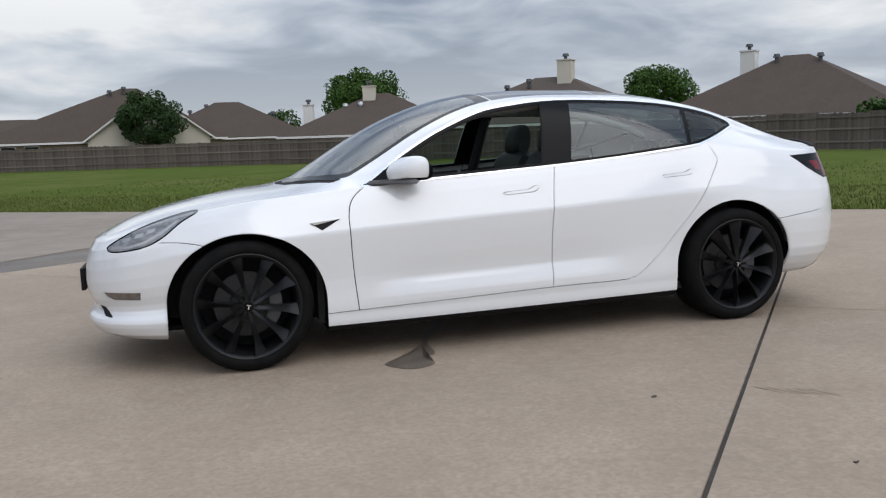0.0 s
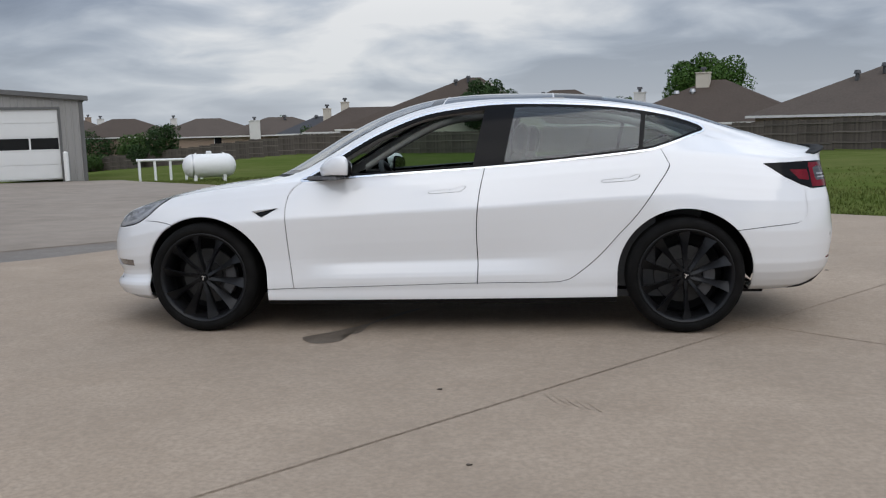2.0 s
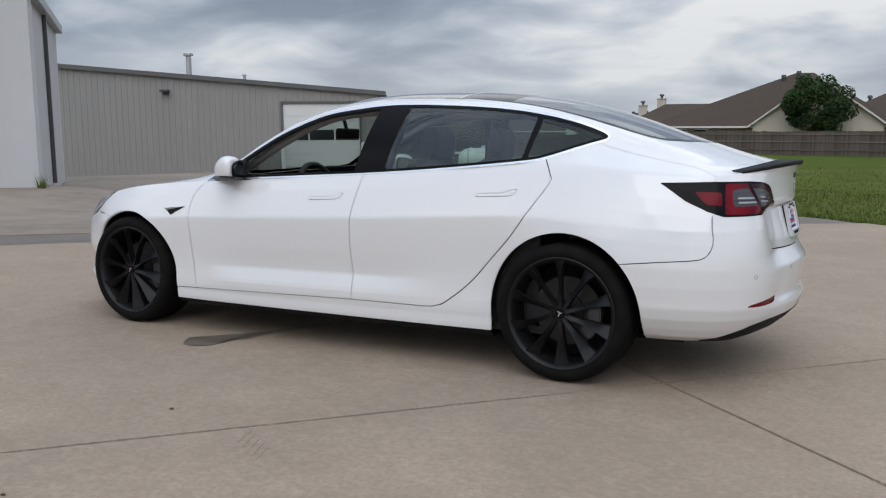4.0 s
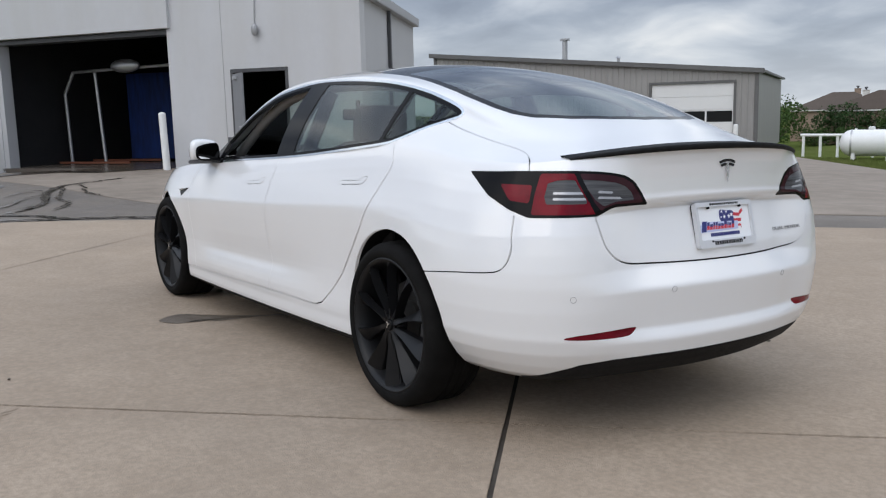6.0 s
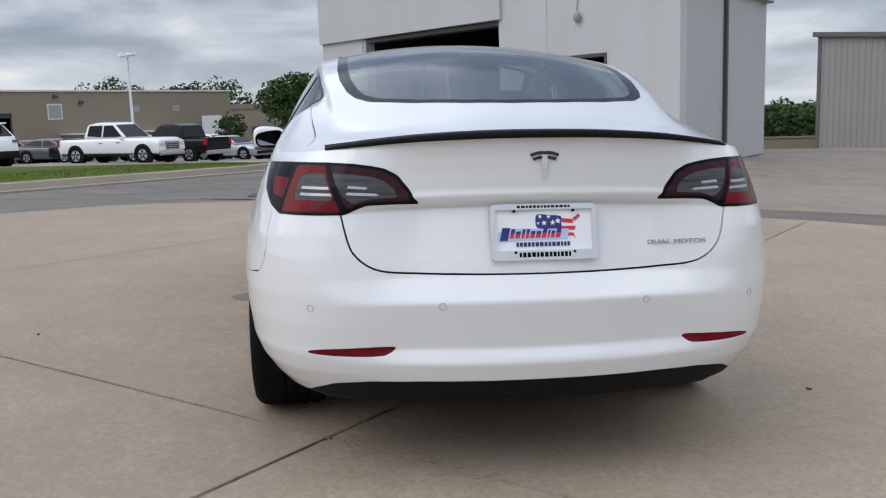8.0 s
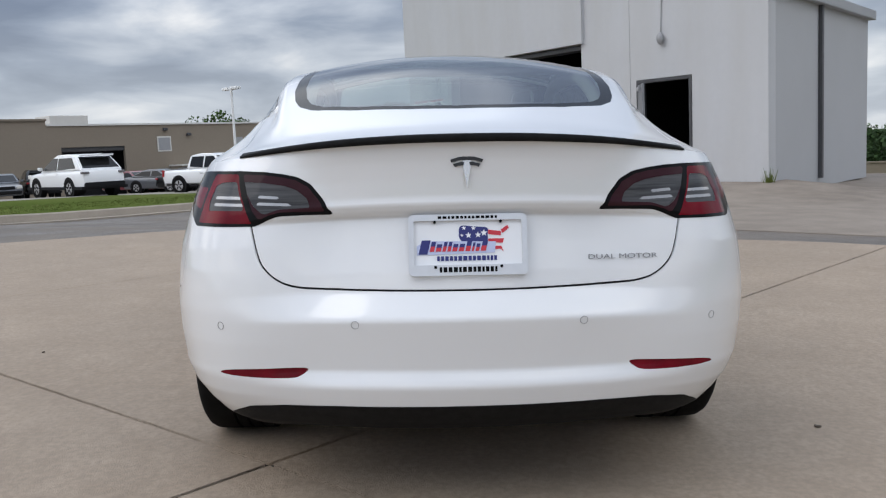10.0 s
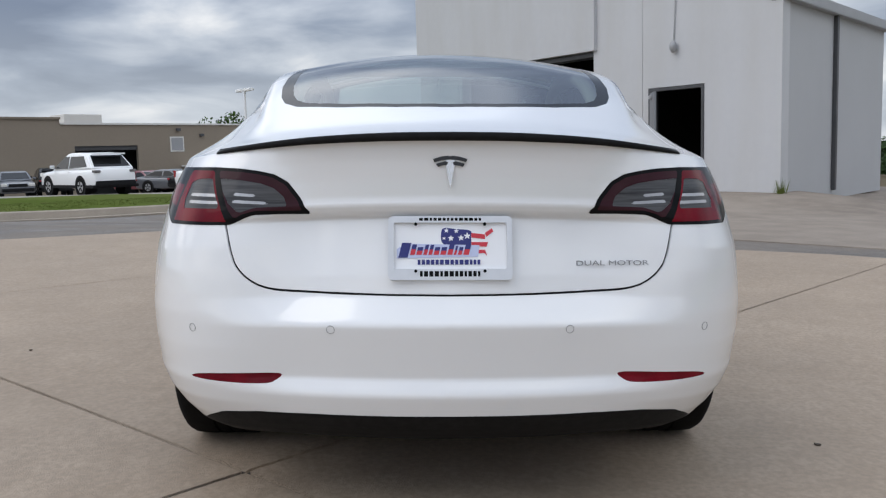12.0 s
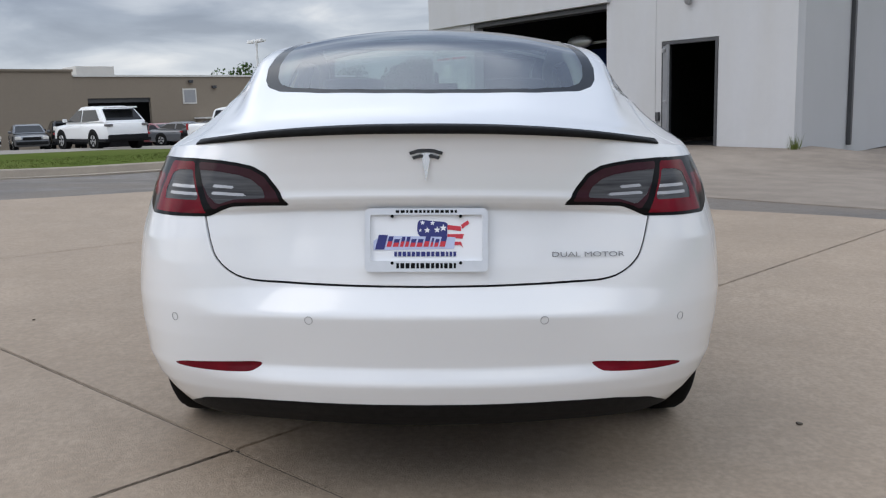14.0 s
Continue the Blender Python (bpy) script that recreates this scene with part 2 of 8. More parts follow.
class Shell:
    """A triangle surface that can be parted cleanly along curves."""

    def __init__(self, V, T):
        self.V, self.T, self.lab = np.asarray(V, float), np.asarray(T, int), np.array(["body"] * len(T), dtype=object)
        self.N = None

    def normals(self):
        n = np.zeros_like(self.V)
        a, b, c = (self.V[self.T[:, i]] for i in range(3))
        fn = np.cross(b - a, c - a)
        for i in range(3):
            np.add.at(n, self.T[:, i], fn)
        self.N = n / np.maximum(np.linalg.norm(n, axis=1)[:, None], 1e-12)

    def cut(self, f, label, only=("body",), where=None):
        """Gives label to what lies where f < 0, within the labels in only and where the test on the face centres holds."""
        val = f(self.V)
        pick = np.isin(self.lab, list(only))
        if where is not None:
            pick &= where(self.V[self.T].mean(1))
        val = np.where(np.abs(val) < 2e-4, 0.0, val)
        tv = val[self.T]
        cross = pick & (tv.min(1) < 0) & (tv.max(1) > 0)
        whole = pick & ~cross & (tv.max(1) <= 0) & (tv.min(1) < 0)
        self.lab[whole] = label
        if not cross.any():
            return
        V, N, made, keep, addT, addL = list(self.V), list(self.N), {}, ~cross, [], []
        def mid(i, j):
            k = (i, j) if i < j else (j, i)
            if k not in made:
                s = val[i] / (val[i] - val[j])
                made[k] = len(V)
                V.append(self.V[i] + s * (self.V[j] - self.V[i]))
                nn = self.N[i] + s * (self.N[j] - self.N[i])
                N.append(nn / max(np.linalg.norm(nn), 1e-9))
            return made[k]
        for t, old in zip(self.T[cross], self.lab[cross]):
            poly = {-1: [], 1: []}
            for a in range(3):
                i, j = t[a], t[(a + 1) % 3]
                si, sj = np.sign(val[i]), np.sign(val[j])
                for s in (-1, 1):
                    if si == s or si == 0:
                        poly[s].append(i)
                if si * sj < 0:
                    k = mid(i, j)
                    poly[-1].append(k)
                    poly[1].append(k)
            for s, name in ((-1, label), (1, old)):
                p = poly[s]
                for q in range(1, len(p) - 1):
                    addT.append((p[0], p[q], p[q + 1]))
                    addL.append(name)
        self.V, self.N = np.array(V), np.array(N)
        self.T = np.vstack([self.T[keep], np.array(addT, int)])
        lab = np.empty(len(addL), dtype=object)
        lab[:] = addL
        self.lab = np.concatenate([self.lab[keep], lab])

    def refine(self, test, times=1):
        """Quarters the triangles whose centre passes the test."""
        for _ in range(times):
            pick = test(self.V[self.T].mean(1))
            T, lab = self.T[pick], self.lab[pick]
            E = np.sort(np.vstack([T[:, [0, 1]], T[:, [1, 2]], T[:, [2, 0]]]), 1)
            U, inv = np.unique(E, axis=0, return_inverse=True)
            inv = inv.reshape(-1) + len(self.V)
            k = len(T)
            ab, bc, ca = inv[:k], inv[k:2 * k], inv[2 * k:]
            self.V = np.vstack([self.V, self.V[U].mean(1)])
            n = self.N[U].mean(1)
            self.N = np.vstack([self.N, n / np.maximum(np.linalg.norm(n, axis=1)[:, None], 1e-9)])
            a, b, c = T.T
            new4 = [np.stack(q, 1) for q in ((a, ab, ca), (ab, b, bc), (ca, bc, c), (ab, bc, ca))]
            self.T = np.vstack([self.T[~pick]] + new4)
            self.lab = np.concatenate([self.lab[~pick]] + [lab] * 4)

    def fair(self, labels, axis, order, even=False):
        """Smooth normals for a run of glazing, from one low polynomial through it."""
        idx = np.unique(self.T[np.isin(self.lab, list(labels))])
        a, b = [k for k in range(3) if k != axis]
        P = self.V[idx]
        c, s = P.mean(0), P.std(0) + 1e-9
        if even:
            c[b] = 0.0
        u, v = (P[:, a] - c[a]) / s[a], (P[:, b] - c[b]) / s[b]
        terms = [(i, j) for i in range(order + 1) for j in range(order + 1 - i) if not (even and j % 2)]
        co, *_ = np.linalg.lstsq(np.stack([u ** i * v ** j for i, j in terms], 1), P[:, axis], rcond=None)
        du = sum(k * i * u ** max(i - 1, 0) * v ** j for k, (i, j) in zip(co, terms)) / s[a]
        dv = sum(k * j * u ** i * v ** max(j - 1, 0) for k, (i, j) in zip(co, terms)) / s[b]
        n = np.zeros_like(P)
        n[:, axis], n[:, a], n[:, b] = 1.0, -du, -dv
        n /= np.linalg.norm(n, axis=1)[:, None]
        n *= np.sign((n * self.N[idx]).sum(1))[:, None]
        self.N[idx] = n
        fit = sum(k * u ** i * v ** j for k, (i, j) in zip(co, terms))
        self.V[idx, axis] += np.clip(fit - P[:, axis], -0.006, 0.006)

    def seam(self, line, axes, width, label="gap", only=("body",), where=None):
        """A narrow strip along an open line: first an exact edge on the line, then the strip to both sides of it."""
        line = np.asarray(line, float)
        d = np.gradient(line, axis=0)
        n = np.stack([-d[:, 1], d[:, 0]], 1) / np.maximum(np.linalg.norm(d, axis=1)[:, None], 1e-9)
        side = np.vstack([line, (line + 0.06 * n)[::-1]])
        ok = (lambda c: where(c)) if where is not None else (lambda c: np.ones(len(c), bool))
        for name in only:
            self.cut(region(side, axes), "seam:" + name, (name,), ok)
        tmp = tuple("seam:" + n_ for n_ in only)
        self.cut(along(line, axes, width), label, tuple(only) + tmp, ok)
        for name in only:
            self.lab[self.lab == "seam:" + name] = name

    def pieces(self, label):
        """Parts the faces of a label into connected pieces; gives them label:0, label:1, ... by size."""
        pick = np.where(self.lab == label)[0]
        T = self.T[pick]
        p = np.arange(len(self.V))
        while True:
            m = p[T].min(1)
            q = p.copy()
            for i in range(3):
                np.minimum.at(q, T[:, i], m)
            q = q[q]
            if (q == p).all():
                break
            p = q
        root = p[T[:, 0]]
        ids, count = np.unique(root, return_counts=True)
        out = []
        for k, i in enumerate(ids[np.argsort(-count)]):
            f = pick[root == i]
            self.lab[f] = "%s:%d" % (label, k)
            tri = self.V[self.T[f]]
            area = np.linalg.norm(np.cross(tri[:, 1] - tri[:, 0], tri[:, 2] - tri[:, 0]), axis=1)
            out.append(("%s:%d" % (label, k), (tri.mean(1) * area[:, None]).sum(0) / max(area.sum(), 1e-9), area.sum() / 2))
        return out

    def mesh(self, name, labels, material, rim=0.0, lift=0.0, mirror=None, where=None):
        """One mesh from the faces with these labels; rim: depth of a return along the open edges; lift: moves it along the normals."""
        pick = np.isin(self.lab, list(labels))
        if where is not None:
            pick &= where(self.V[self.T].mean(1))
        T = self.T[pick]
        ids, inv = np.unique(T, return_inverse=True)
        T = inv.reshape(-1, 3)
        V, N = self.V[ids] + lift * self.N[ids], self.N[ids]
        if rim:
            E = np.vstack([T[:, [0, 1]], T[:, [1, 2]], T[:, [2, 0]]])
            key = np.sort(E, 1)
            _, first, count = np.unique(key, axis=0, return_index=True, return_counts=True)
            B = E[first[count == 1]]
            B = B[(np.abs(V[B][:, :, 1]) > 1e-4).any(1)]
            n0 = len(V)
            bi, binv = np.unique(B, return_inverse=True)
            B2 = binv.reshape(-1, 2)
            V = np.vstack([V, V[bi], V[bi] - rim * N[bi]])
            N = np.vstack([N, N[bi], N[bi]])
            k = len(bi)
            a, b = n0 + B2[:, 0], n0 + B2[:, 1]
            extra = np.vstack([np.stack([b, a, a + k], 1), np.stack([b, a + k, b + k], 1)])
            T2 = np.vstack([T, extra])
        else:
            n0, T2 = len(V), T
        if mirror:
            V, N = V * (1, -1, 1), N * (1, -1, 1)
            T2 = T2[:, ::-1]
        return V, N, T2, n0, len(T)

    def make(self, name, labels, material, parent, label="", rim=0.0, lift=0.0, sides="LR", where=None):
        """A mesh object under parent from the left half, the right half (mirrored) or both joined."""
        vs, ns, ts, off = [], [], [], 0
        for s in sides:
            V, N, T, n0, nt = self.mesh(name, labels, material, rim, lift, s == "R", where)
            if not len(T):
                continue
            vs.append(V)
            ns.append(N)
            ts.append(T + off)
            off += len(V)
        if not vs:
            return None
        V, N, T = np.vstack(vs), np.vstack(ns), np.vstack(ts)
        me = bpy.data.meshes.new(name)
        me.vertices.add(len(V))
        me.vertices.foreach_set("co", V.astype(np.float32).ravel())
        me.loops.add(len(T) * 3)
        me.loops.foreach_set("vertex_index", T.astype(np.int32).ravel())
        me.polygons.add(len(T))
        me.polygons.foreach_set("loop_start", np.arange(0, len(T) * 3, 3, dtype=np.int32))
        me.polygons.foreach_set("use_smooth", np.ones(len(T), bool))
        me.update(calc_edges=True)
        me.validate()
        me.normals_split_custom_set_from_vertices([tuple(n) for n in N])
        return part(name, me, material, parent, label)


def sstep(x, a, b):
    t = np.clip((np.asarray(x, float) - a) / (b - a), 0, 1)
    return t * t * (3 - 2 * t)


def ground_z(x, y):
    """The lie of the land."""
    x, y = np.asarray(x, float), np.asarray(y, float)
    z = -0.028 * np.clip(y, -14, 30) - 0.010 * np.clip(y - 30, 0, 60)
    z = z + 0.35 * sstep(x, 8, 24) * sstep(y, 12, 30)
    z = z - 0.037 * np.clip(-x - 19, 0, 45) * sstep(y, 9, 2)
    z = z - 0.07 * np.clip(-x - 22, 0, 40) * sstep(y, 8, 14) - 0.23 * sstep(x, -6.5, -12.5) * sstep(y, 0.5, -2.5)
    z = z + (0.02 - 0.0 * x - (-0.028 * np.clip(y, -14, 30))) * sstep(x, -10, -13) * sstep(x, -24, -19) * sstep(y, 9.5, 7.5) * sstep(y, -3, 0)
    return z


# ---- surfaces of the place ----
M_CONCRETE = mat("broom_finished_concrete", (0.400, 0.314, 0.234), 0.78, vary=((0.28, 0.85, (0.275, 0.214, 0.158)), (1.7, 0.6, (0.455, 0.366, 0.280)), (0.75, 0.55, (0.275, 0.222, 0.171)), (5.0, 0.45, (0.30, 0.235, 0.174)), (16, 0.45, (0.42, 0.335, 0.255)), (45, 0.6, (0.245, 0.195, 0.147))), bump=((160, 0.3), (9, 0.15)), rand=0.025, rough_vary=-0.12)
M_ASPHALT = mat("worn_asphalt", (0.155, 0.134, 0.114), 0.78, spec=0.3, vary=((0.5, 0.8, (0.235, 0.196, 0.158)), (60, 0.5, (0.10, 0.09, 0.08)), (0.7, 0.6, (0.120, 0.104, 0.088))), rough_vary=-0.55, bump=((200, 0.4),))
M_WET = mat("wet_patch", (0.095, 0.083, 0.068), 0.22, vary=((3, 0.5, (0.12, 0.105, 0.09)),), bump=((120, 0.05),))
M_DAMP = mat("damp_concrete_stain", (0.100, 0.082, 0.065), 0.42, vary=((6, 0.6, (0.15, 0.125, 0.10)),), bump=((160, 0.2),))
M_JOINT = mat("joint_filler", (0.06, 0.052, 0.045), 0.9, vary=((8, 0.5, (0.11, 0.1, 0.085)),))
M_GRASS = mat("mown_grass", (0.092, 0.122, 0.030), 0.95, spec=0.0, vary=((0.10, 0.85, (0.150, 0.148, 0.062)), (0.45, 0.7, (0.062, 0.092, 0.020)), (14, 0.5, (0.115, 0.145, 0.038)), (60, 0.35, (0.04, 0.062, 0.014))), bump=((40, 0.8), (7, 0.5)))
M_KERB = mat("kerb_concrete", (0.36, 0.31, 0.25), 0.85, vary=((1.5, 0.5, (0.27, 0.23, 0.19)), (30, 0.3, (0.42, 0.37, 0.31))), bump=((90, 0.3),))


def land(poly, lift, step, cutters=()):
    """A sheet over the land inside an outline, as a shell."""
    poly = np.array(poly, float)
    (x0, y0), (x1, y1) = poly.min(0), poly.max(0)
    nx, ny = int((x1 - x0) / step) + 2, int((y1 - y0) / step) + 2
    X, Y = np.meshgrid(np.linspace(x0 - 0.01, x1 + 0.01, nx), np.linspace(y0 - 0.01, y1 + 0.01, ny), indexing="ij")
    V = np.stack([X.ravel(), Y.ravel(), np.zeros(X.size)], 1)
    i, j = np.meshgrid(np.arange(nx - 1), np.arange(ny - 1), indexing="ij")
    a = (i * ny + j).ravel()
    T = np.vstack([np.stack([a, a + ny, a + ny + 1], 1), np.stack([a, a + ny + 1, a + 1], 1)])
    s = Shell(V, T)
    s.normals()

    def f(W):
        e = seg_dist(W[:, :2], poly, True)
        return np.where(inside(W[:, :2], poly), -e, e)
    s.cut(f, "in")
    s.lift = lift
    return s


def settle(s):
    s.V[:, 2] = ground_z(s.V[:, 0], s.V[:, 1]) + s.lift
    s.normals()
    s.N *= np.where(s.N[:, 2:] < 0, -1, 1)
    return s


# the ground: one sheet of grass out to the horizon
def make_ground():
    r = np.concatenate([np.arange(0, 60, 1.5), 60 * 1.18 ** np.arange(0, 22)])
    ax = np.concatenate([-r[:0:-1], r])
    X, Y = np.meshgrid(ax, ax, indexing="ij")
    k = len(ax)
    V = np.stack([X.ravel(), Y.ravel(), ground_z(X.ravel(), Y.ravel()) - 0.03 - 0.25 * sstep(X.ravel(), -3, -5) * sstep(Y.ravel(), 5, 2) * sstep(X.ravel(), -95, -88) * sstep(Y.ravel(), -60, -50) + 0.012 * np.sin(X.ravel() * 1.3) * np.cos(Y.ravel() * 0.9)], 1)
    i, j = np.meshgrid(np.arange(k - 1), np.arange(k - 1), indexing="ij")
    a = (i * k + j).ravel()
    F = np.stack([a, a + k, a + k + 1, a + 1], 1)
    g = new("ground", mesh_from("ground", V, F, M_GRASS, True))
    tagged(g, "mown green lawn with paler dry patches", "lawn", kind="structure")


make_ground()

NEAR_EDGE = [(-2.0, -12.5), (-5.7, -5.1), (-7.2, -3.0), (-7.2, -1.0), (-6.6, 0.2), (-5.5, 1.9), (-4.7, 2.7), (-3.9, 4.3), (-1.6, 6.0), (2.2, 10.0)]
FAR_EDGE = [(1.4, 10.9), (-2.4, 7.5), (-4.45, 4.9), (-5.6, 3.5), (-6.35, 2.6), (-7.4, 1.4), (-11.0, 0.8), (-19.6, -0.4)]
PAD = [(13.0, -0.3), (2.2, 10.0)] + NEAR_EDGE[-2::-1] + [(8, -30), (34, -30), (34, -20)]
APRON = [(1.4, 10.9), (-15.4, 27.2), (-17.4, 29.6), (-33.0, 21.0), (-30.0, 12.0), (-24.0, 6.0), (-24.5, -0.6), (-19.6, -0.4)] + FAR_EDGE[-2:0:-1]
ASPHALT = NEAR_EDGE + FAR_EDGE + [(-20.4, -1.0), (-11.4, -7.6), (-4.0, -14.0), (0.0, -17.5)]


def pavement():
    pad = land(PAD, 0.0, 0.8)
    names = ["in"]
    for q, c in enumerate((-1.844, -11.5, -21.0)):          # joints that run one way
        nxt = []
        LX, LY = (0.755, 0.656) if q == 0 else (0.734, 0.679)
        for n in names:
            pad.cut(lambda V: (LY * V[:, 1] - LX * V[:, 0] - c) - 0.010, n + "l%d" % q, (n,))
            pad.cut(lambda V: -((LY * V[:, 1] - LX * V[:, 0] - c) + 0.010), "joint", (n + "l%d" % q,))
            nxt += [n, n + "l%d" % q]
        names = nxt
    for q, c in enumerate((0.81, -3.50, 9.0)):             # and the other
        nxt = []
        MX, MY = (0.681, 0.733) if q == 0 else (0.695, 0.719)
        for n in names:
            pad.cut(lambda V: (MX * V[:, 0] + MY * V[:, 1] - c) - 0.010, n + "m%d" % q, (n,))
            pad.cut(lambda V: -((MX * V[:, 0] + MY * V[:, 1] - c) + 0.010), "joint", (n + "m%d" % q,))
            nxt += [n, n + "m%d" % q]
        names = nxt
    settle(pad)
    p = thing("pavement", "pale tan broom-finished concrete slabs with dark joints", "concrete paving", kind="structure")
    for n in names:
        pad.make("slab", (n,), M_CONCRETE, p, rim=0.03, sides="L")
    pad.V[:, 2] -= 0.012
    pad.make("joint", ("joint",), M_JOINT, p, sides="L")
    apron = settle(land(APRON, 0.0, 0.6))
    a = tagged(apron.make("apron", ("in",), M_APRON, None, rim=0.05, sides="L"), "stained concrete apron in front of the wash bay and shed", "concrete apron", kind="structure")
    road = settle(land(ASPHALT, -0.012, 0.45))
    tagged(road.make("road", ("in",), M_ASPHALT, None, sides="L"), "dark worn asphalt lane with damp patches", "road", kind="structure")
    lot = settle(land([(-14.5, -13.8), (-25.2, -4.6), (-26.5, 4.0), (-60.0, 6.0), (-95.0, 0.0), (-95.0, -60.0), (-10.0, -60.0), (-6.0, -25.0)], 0.02, 2.0))
    tagged(lot.make("parking_lot", ("in",), M_LOT, None, rim=0.08, sides="L"), "grey concrete car park sloping away", "parking lot", kind="structure")


M_APRON = mat("stained_apron_concrete", (0.30, 0.252, 0.205), 0.72, vary=((0.22, 0.85, (0.165, 0.135, 0.108)), (0.9, 0.6, (0.22, 0.183, 0.148), (1, 2.5, 1)), (2.2, 0.45, (0.36, 0.30, 0.245)), (40, 0.3, (0.2, 0.17, 0.14))), bump=((160, 0.25),), rough_vary=-0.1)
M_LOT = mat("parking_concrete", (0.27, 0.245, 0.215), 0.85, vary=((0.4, 0.5, (0.2, 0.18, 0.16)), (8, 0.3, (0.32, 0.29, 0.26))), bump=((60, 0.2),))
pavement()


def kerb():
    """A raised kerb with a gutter pan along the lane."""
    pts = spline([(2.0, -19.5), (-4.0, -14.2), (-11.4, -7.8), (-20.0, -0.9), (-21.6, -1.2), (-24.0, -3.6)], 10, False)
    prof = [(-0.45, -0.02), (-0.45, 0.012), (-0.04, 0.004), (0.0, 0.13), (0.03, 0.15), (0.16, 0.15), (0.16, -0.05)]
    verts, faces = [], []
    for i, p in enumerate(pts):
        d = pts[min(i + 1, len(pts) - 1)] - pts[max(i - 1, 0)]
        n = np.array((d[1], -d[0])) / np.hypot(*d)
        n = -n if n[0] > 0 else n
        for o, h in prof:
            q = p + n * o
            verts.append((*q, float(ground_z(*p)) + h))
    k = len(prof)
    for i in range(len(pts) - 1):
        for j in range(k - 1):
            faces.append((i * k + j, i * k + j + 1, (i + 1) * k + j + 1, (i + 1) * k + j))
    ob = new("kerb", mesh_from("kerb", verts, faces, M_KERB))
    tagged(ob, "weathered tan concrete kerb with a gutter pan", "kerb", kind="structure")
    verge = settle(land([(1.8, -19.9), (-4.1, -14.4), (-11.5, -8.0), (-20.0, -1.1), (-21.7, -1.4), (-24.6, -4.0), (-14.0, -13.2), (-6.0, -24.0)], 0.135, 0.8))
    tagged(verge.make("verge", ("in",), M_GRASS, None, rim=0.1, sides="L"), "narrow grass verge behind the kerb", "grass strip", kind="structure")


kerb()


# ---- buildings ----
M_WALL = mat("painted_tilt_wall", (0.54, 0.54, 0.55), 0.8, vary=((0.4, 0.4, (0.48, 0.48, 0.49)), (6, 0.2, (0.58, 0.58, 0.58)), (1.2, 0.3, (0.46, 0.445, 0.42), (1, 1, 0.15))), bump=((60, 0.15),))
M_WALL_SIDE = mat("painted_metal_wall", (0.47, 0.47, 0.475), 0.75, vary=((0.5, 0.3, (0.42, 0.42, 0.42)),))
M_DARKTRIM = mat("dark_bronze_trim", (0.055, 0.055, 0.058), 0.5, vary=((4, 0.4, (0.085, 0.085, 0.09)),))
M_GUTTER = mat("grey_fascia", (0.33, 0.33, 0.335), 0.45, vary=((3, 0.3, (0.27, 0.27, 0.28)),))
M_SHED = mat("grey_ribbed_steel", (0.29, 0.28, 0.265), 0.5, vary=((0.5, 0.35, (0.25, 0.24, 0.228)), (2, 0.3, (0.33, 0.32, 0.3), (1, 1, 0.1))))
M_SHEDTRIM = mat("dark_grey_trim", (0.11, 0.108, 0.105), 0.5, vary=((2, 0.3, (0.15, 0.148, 0.14)),))
M_WHITE = mat("white_painted_steel", (0.80, 0.80, 0.78), 0.45, vary=((2.5, 0.3, (0.70, 0.70, 0.68)), (18, 0.15, (0.62, 0.60, 0.56))))
M_DOORPANEL = mat("white_sectional_door", (0.72, 0.72, 0.70), 0.5, vary=((1.0, 0.3, (0.64, 0.64, 0.62)),))
M_BLACKGLASS = mat("dark_window_glass", (0.010, 0.011, 0.012), 0.08, spec=0.25)
# The gloom inside the bays and doorway is put into this near-black colour.
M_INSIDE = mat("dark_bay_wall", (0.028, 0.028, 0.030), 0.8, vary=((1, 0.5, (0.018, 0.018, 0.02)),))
M_FLOORWET = mat("wet_bay_floor", (0.10, 0.085, 0.07), 0.25, vary=((1.5, 0.5, (0.06, 0.05, 0.045)),))
M_STEEL = mat("galvanised_steel", (0.5, 0.5, 0.5), 0.4, 0.8, vary=((5, 0.4, (0.35, 0.35, 0.36)),))
M_BLUE = mat("blue_wash_curtain", (0.004, 0.018, 0.090), 0.6, vary=((4, 0.7, (0.003, 0.007, 0.03), (2, 2, 0.3)),))
M_RUST = mat("rusty_steel", (0.14, 0.05, 0.03), 0.8, vary=((6, 0.5, (0.16, 0.07, 0.04)),))
M_DOORLEAF = mat("grey_steel_door", (0.20, 0.205, 0.215), 0.5, vary=((2, 0.3, (0.16, 0.165, 0.175)),))


def frame_of(x, y, dx, dy, z):
    """Axes along a wall: x along, y into the building, z up."""
    d = Vector((dx, dy, 0)).normalized()
    m = Matrix(((d.x, -d.y, 0, x), (d.y, d.x, 0, y), (0, 0, 1, z), (0, 0, 0, 1)))
    return m


WASH = frame_of(-15.672, 5.082, 0.824, 0.567, 0.02)


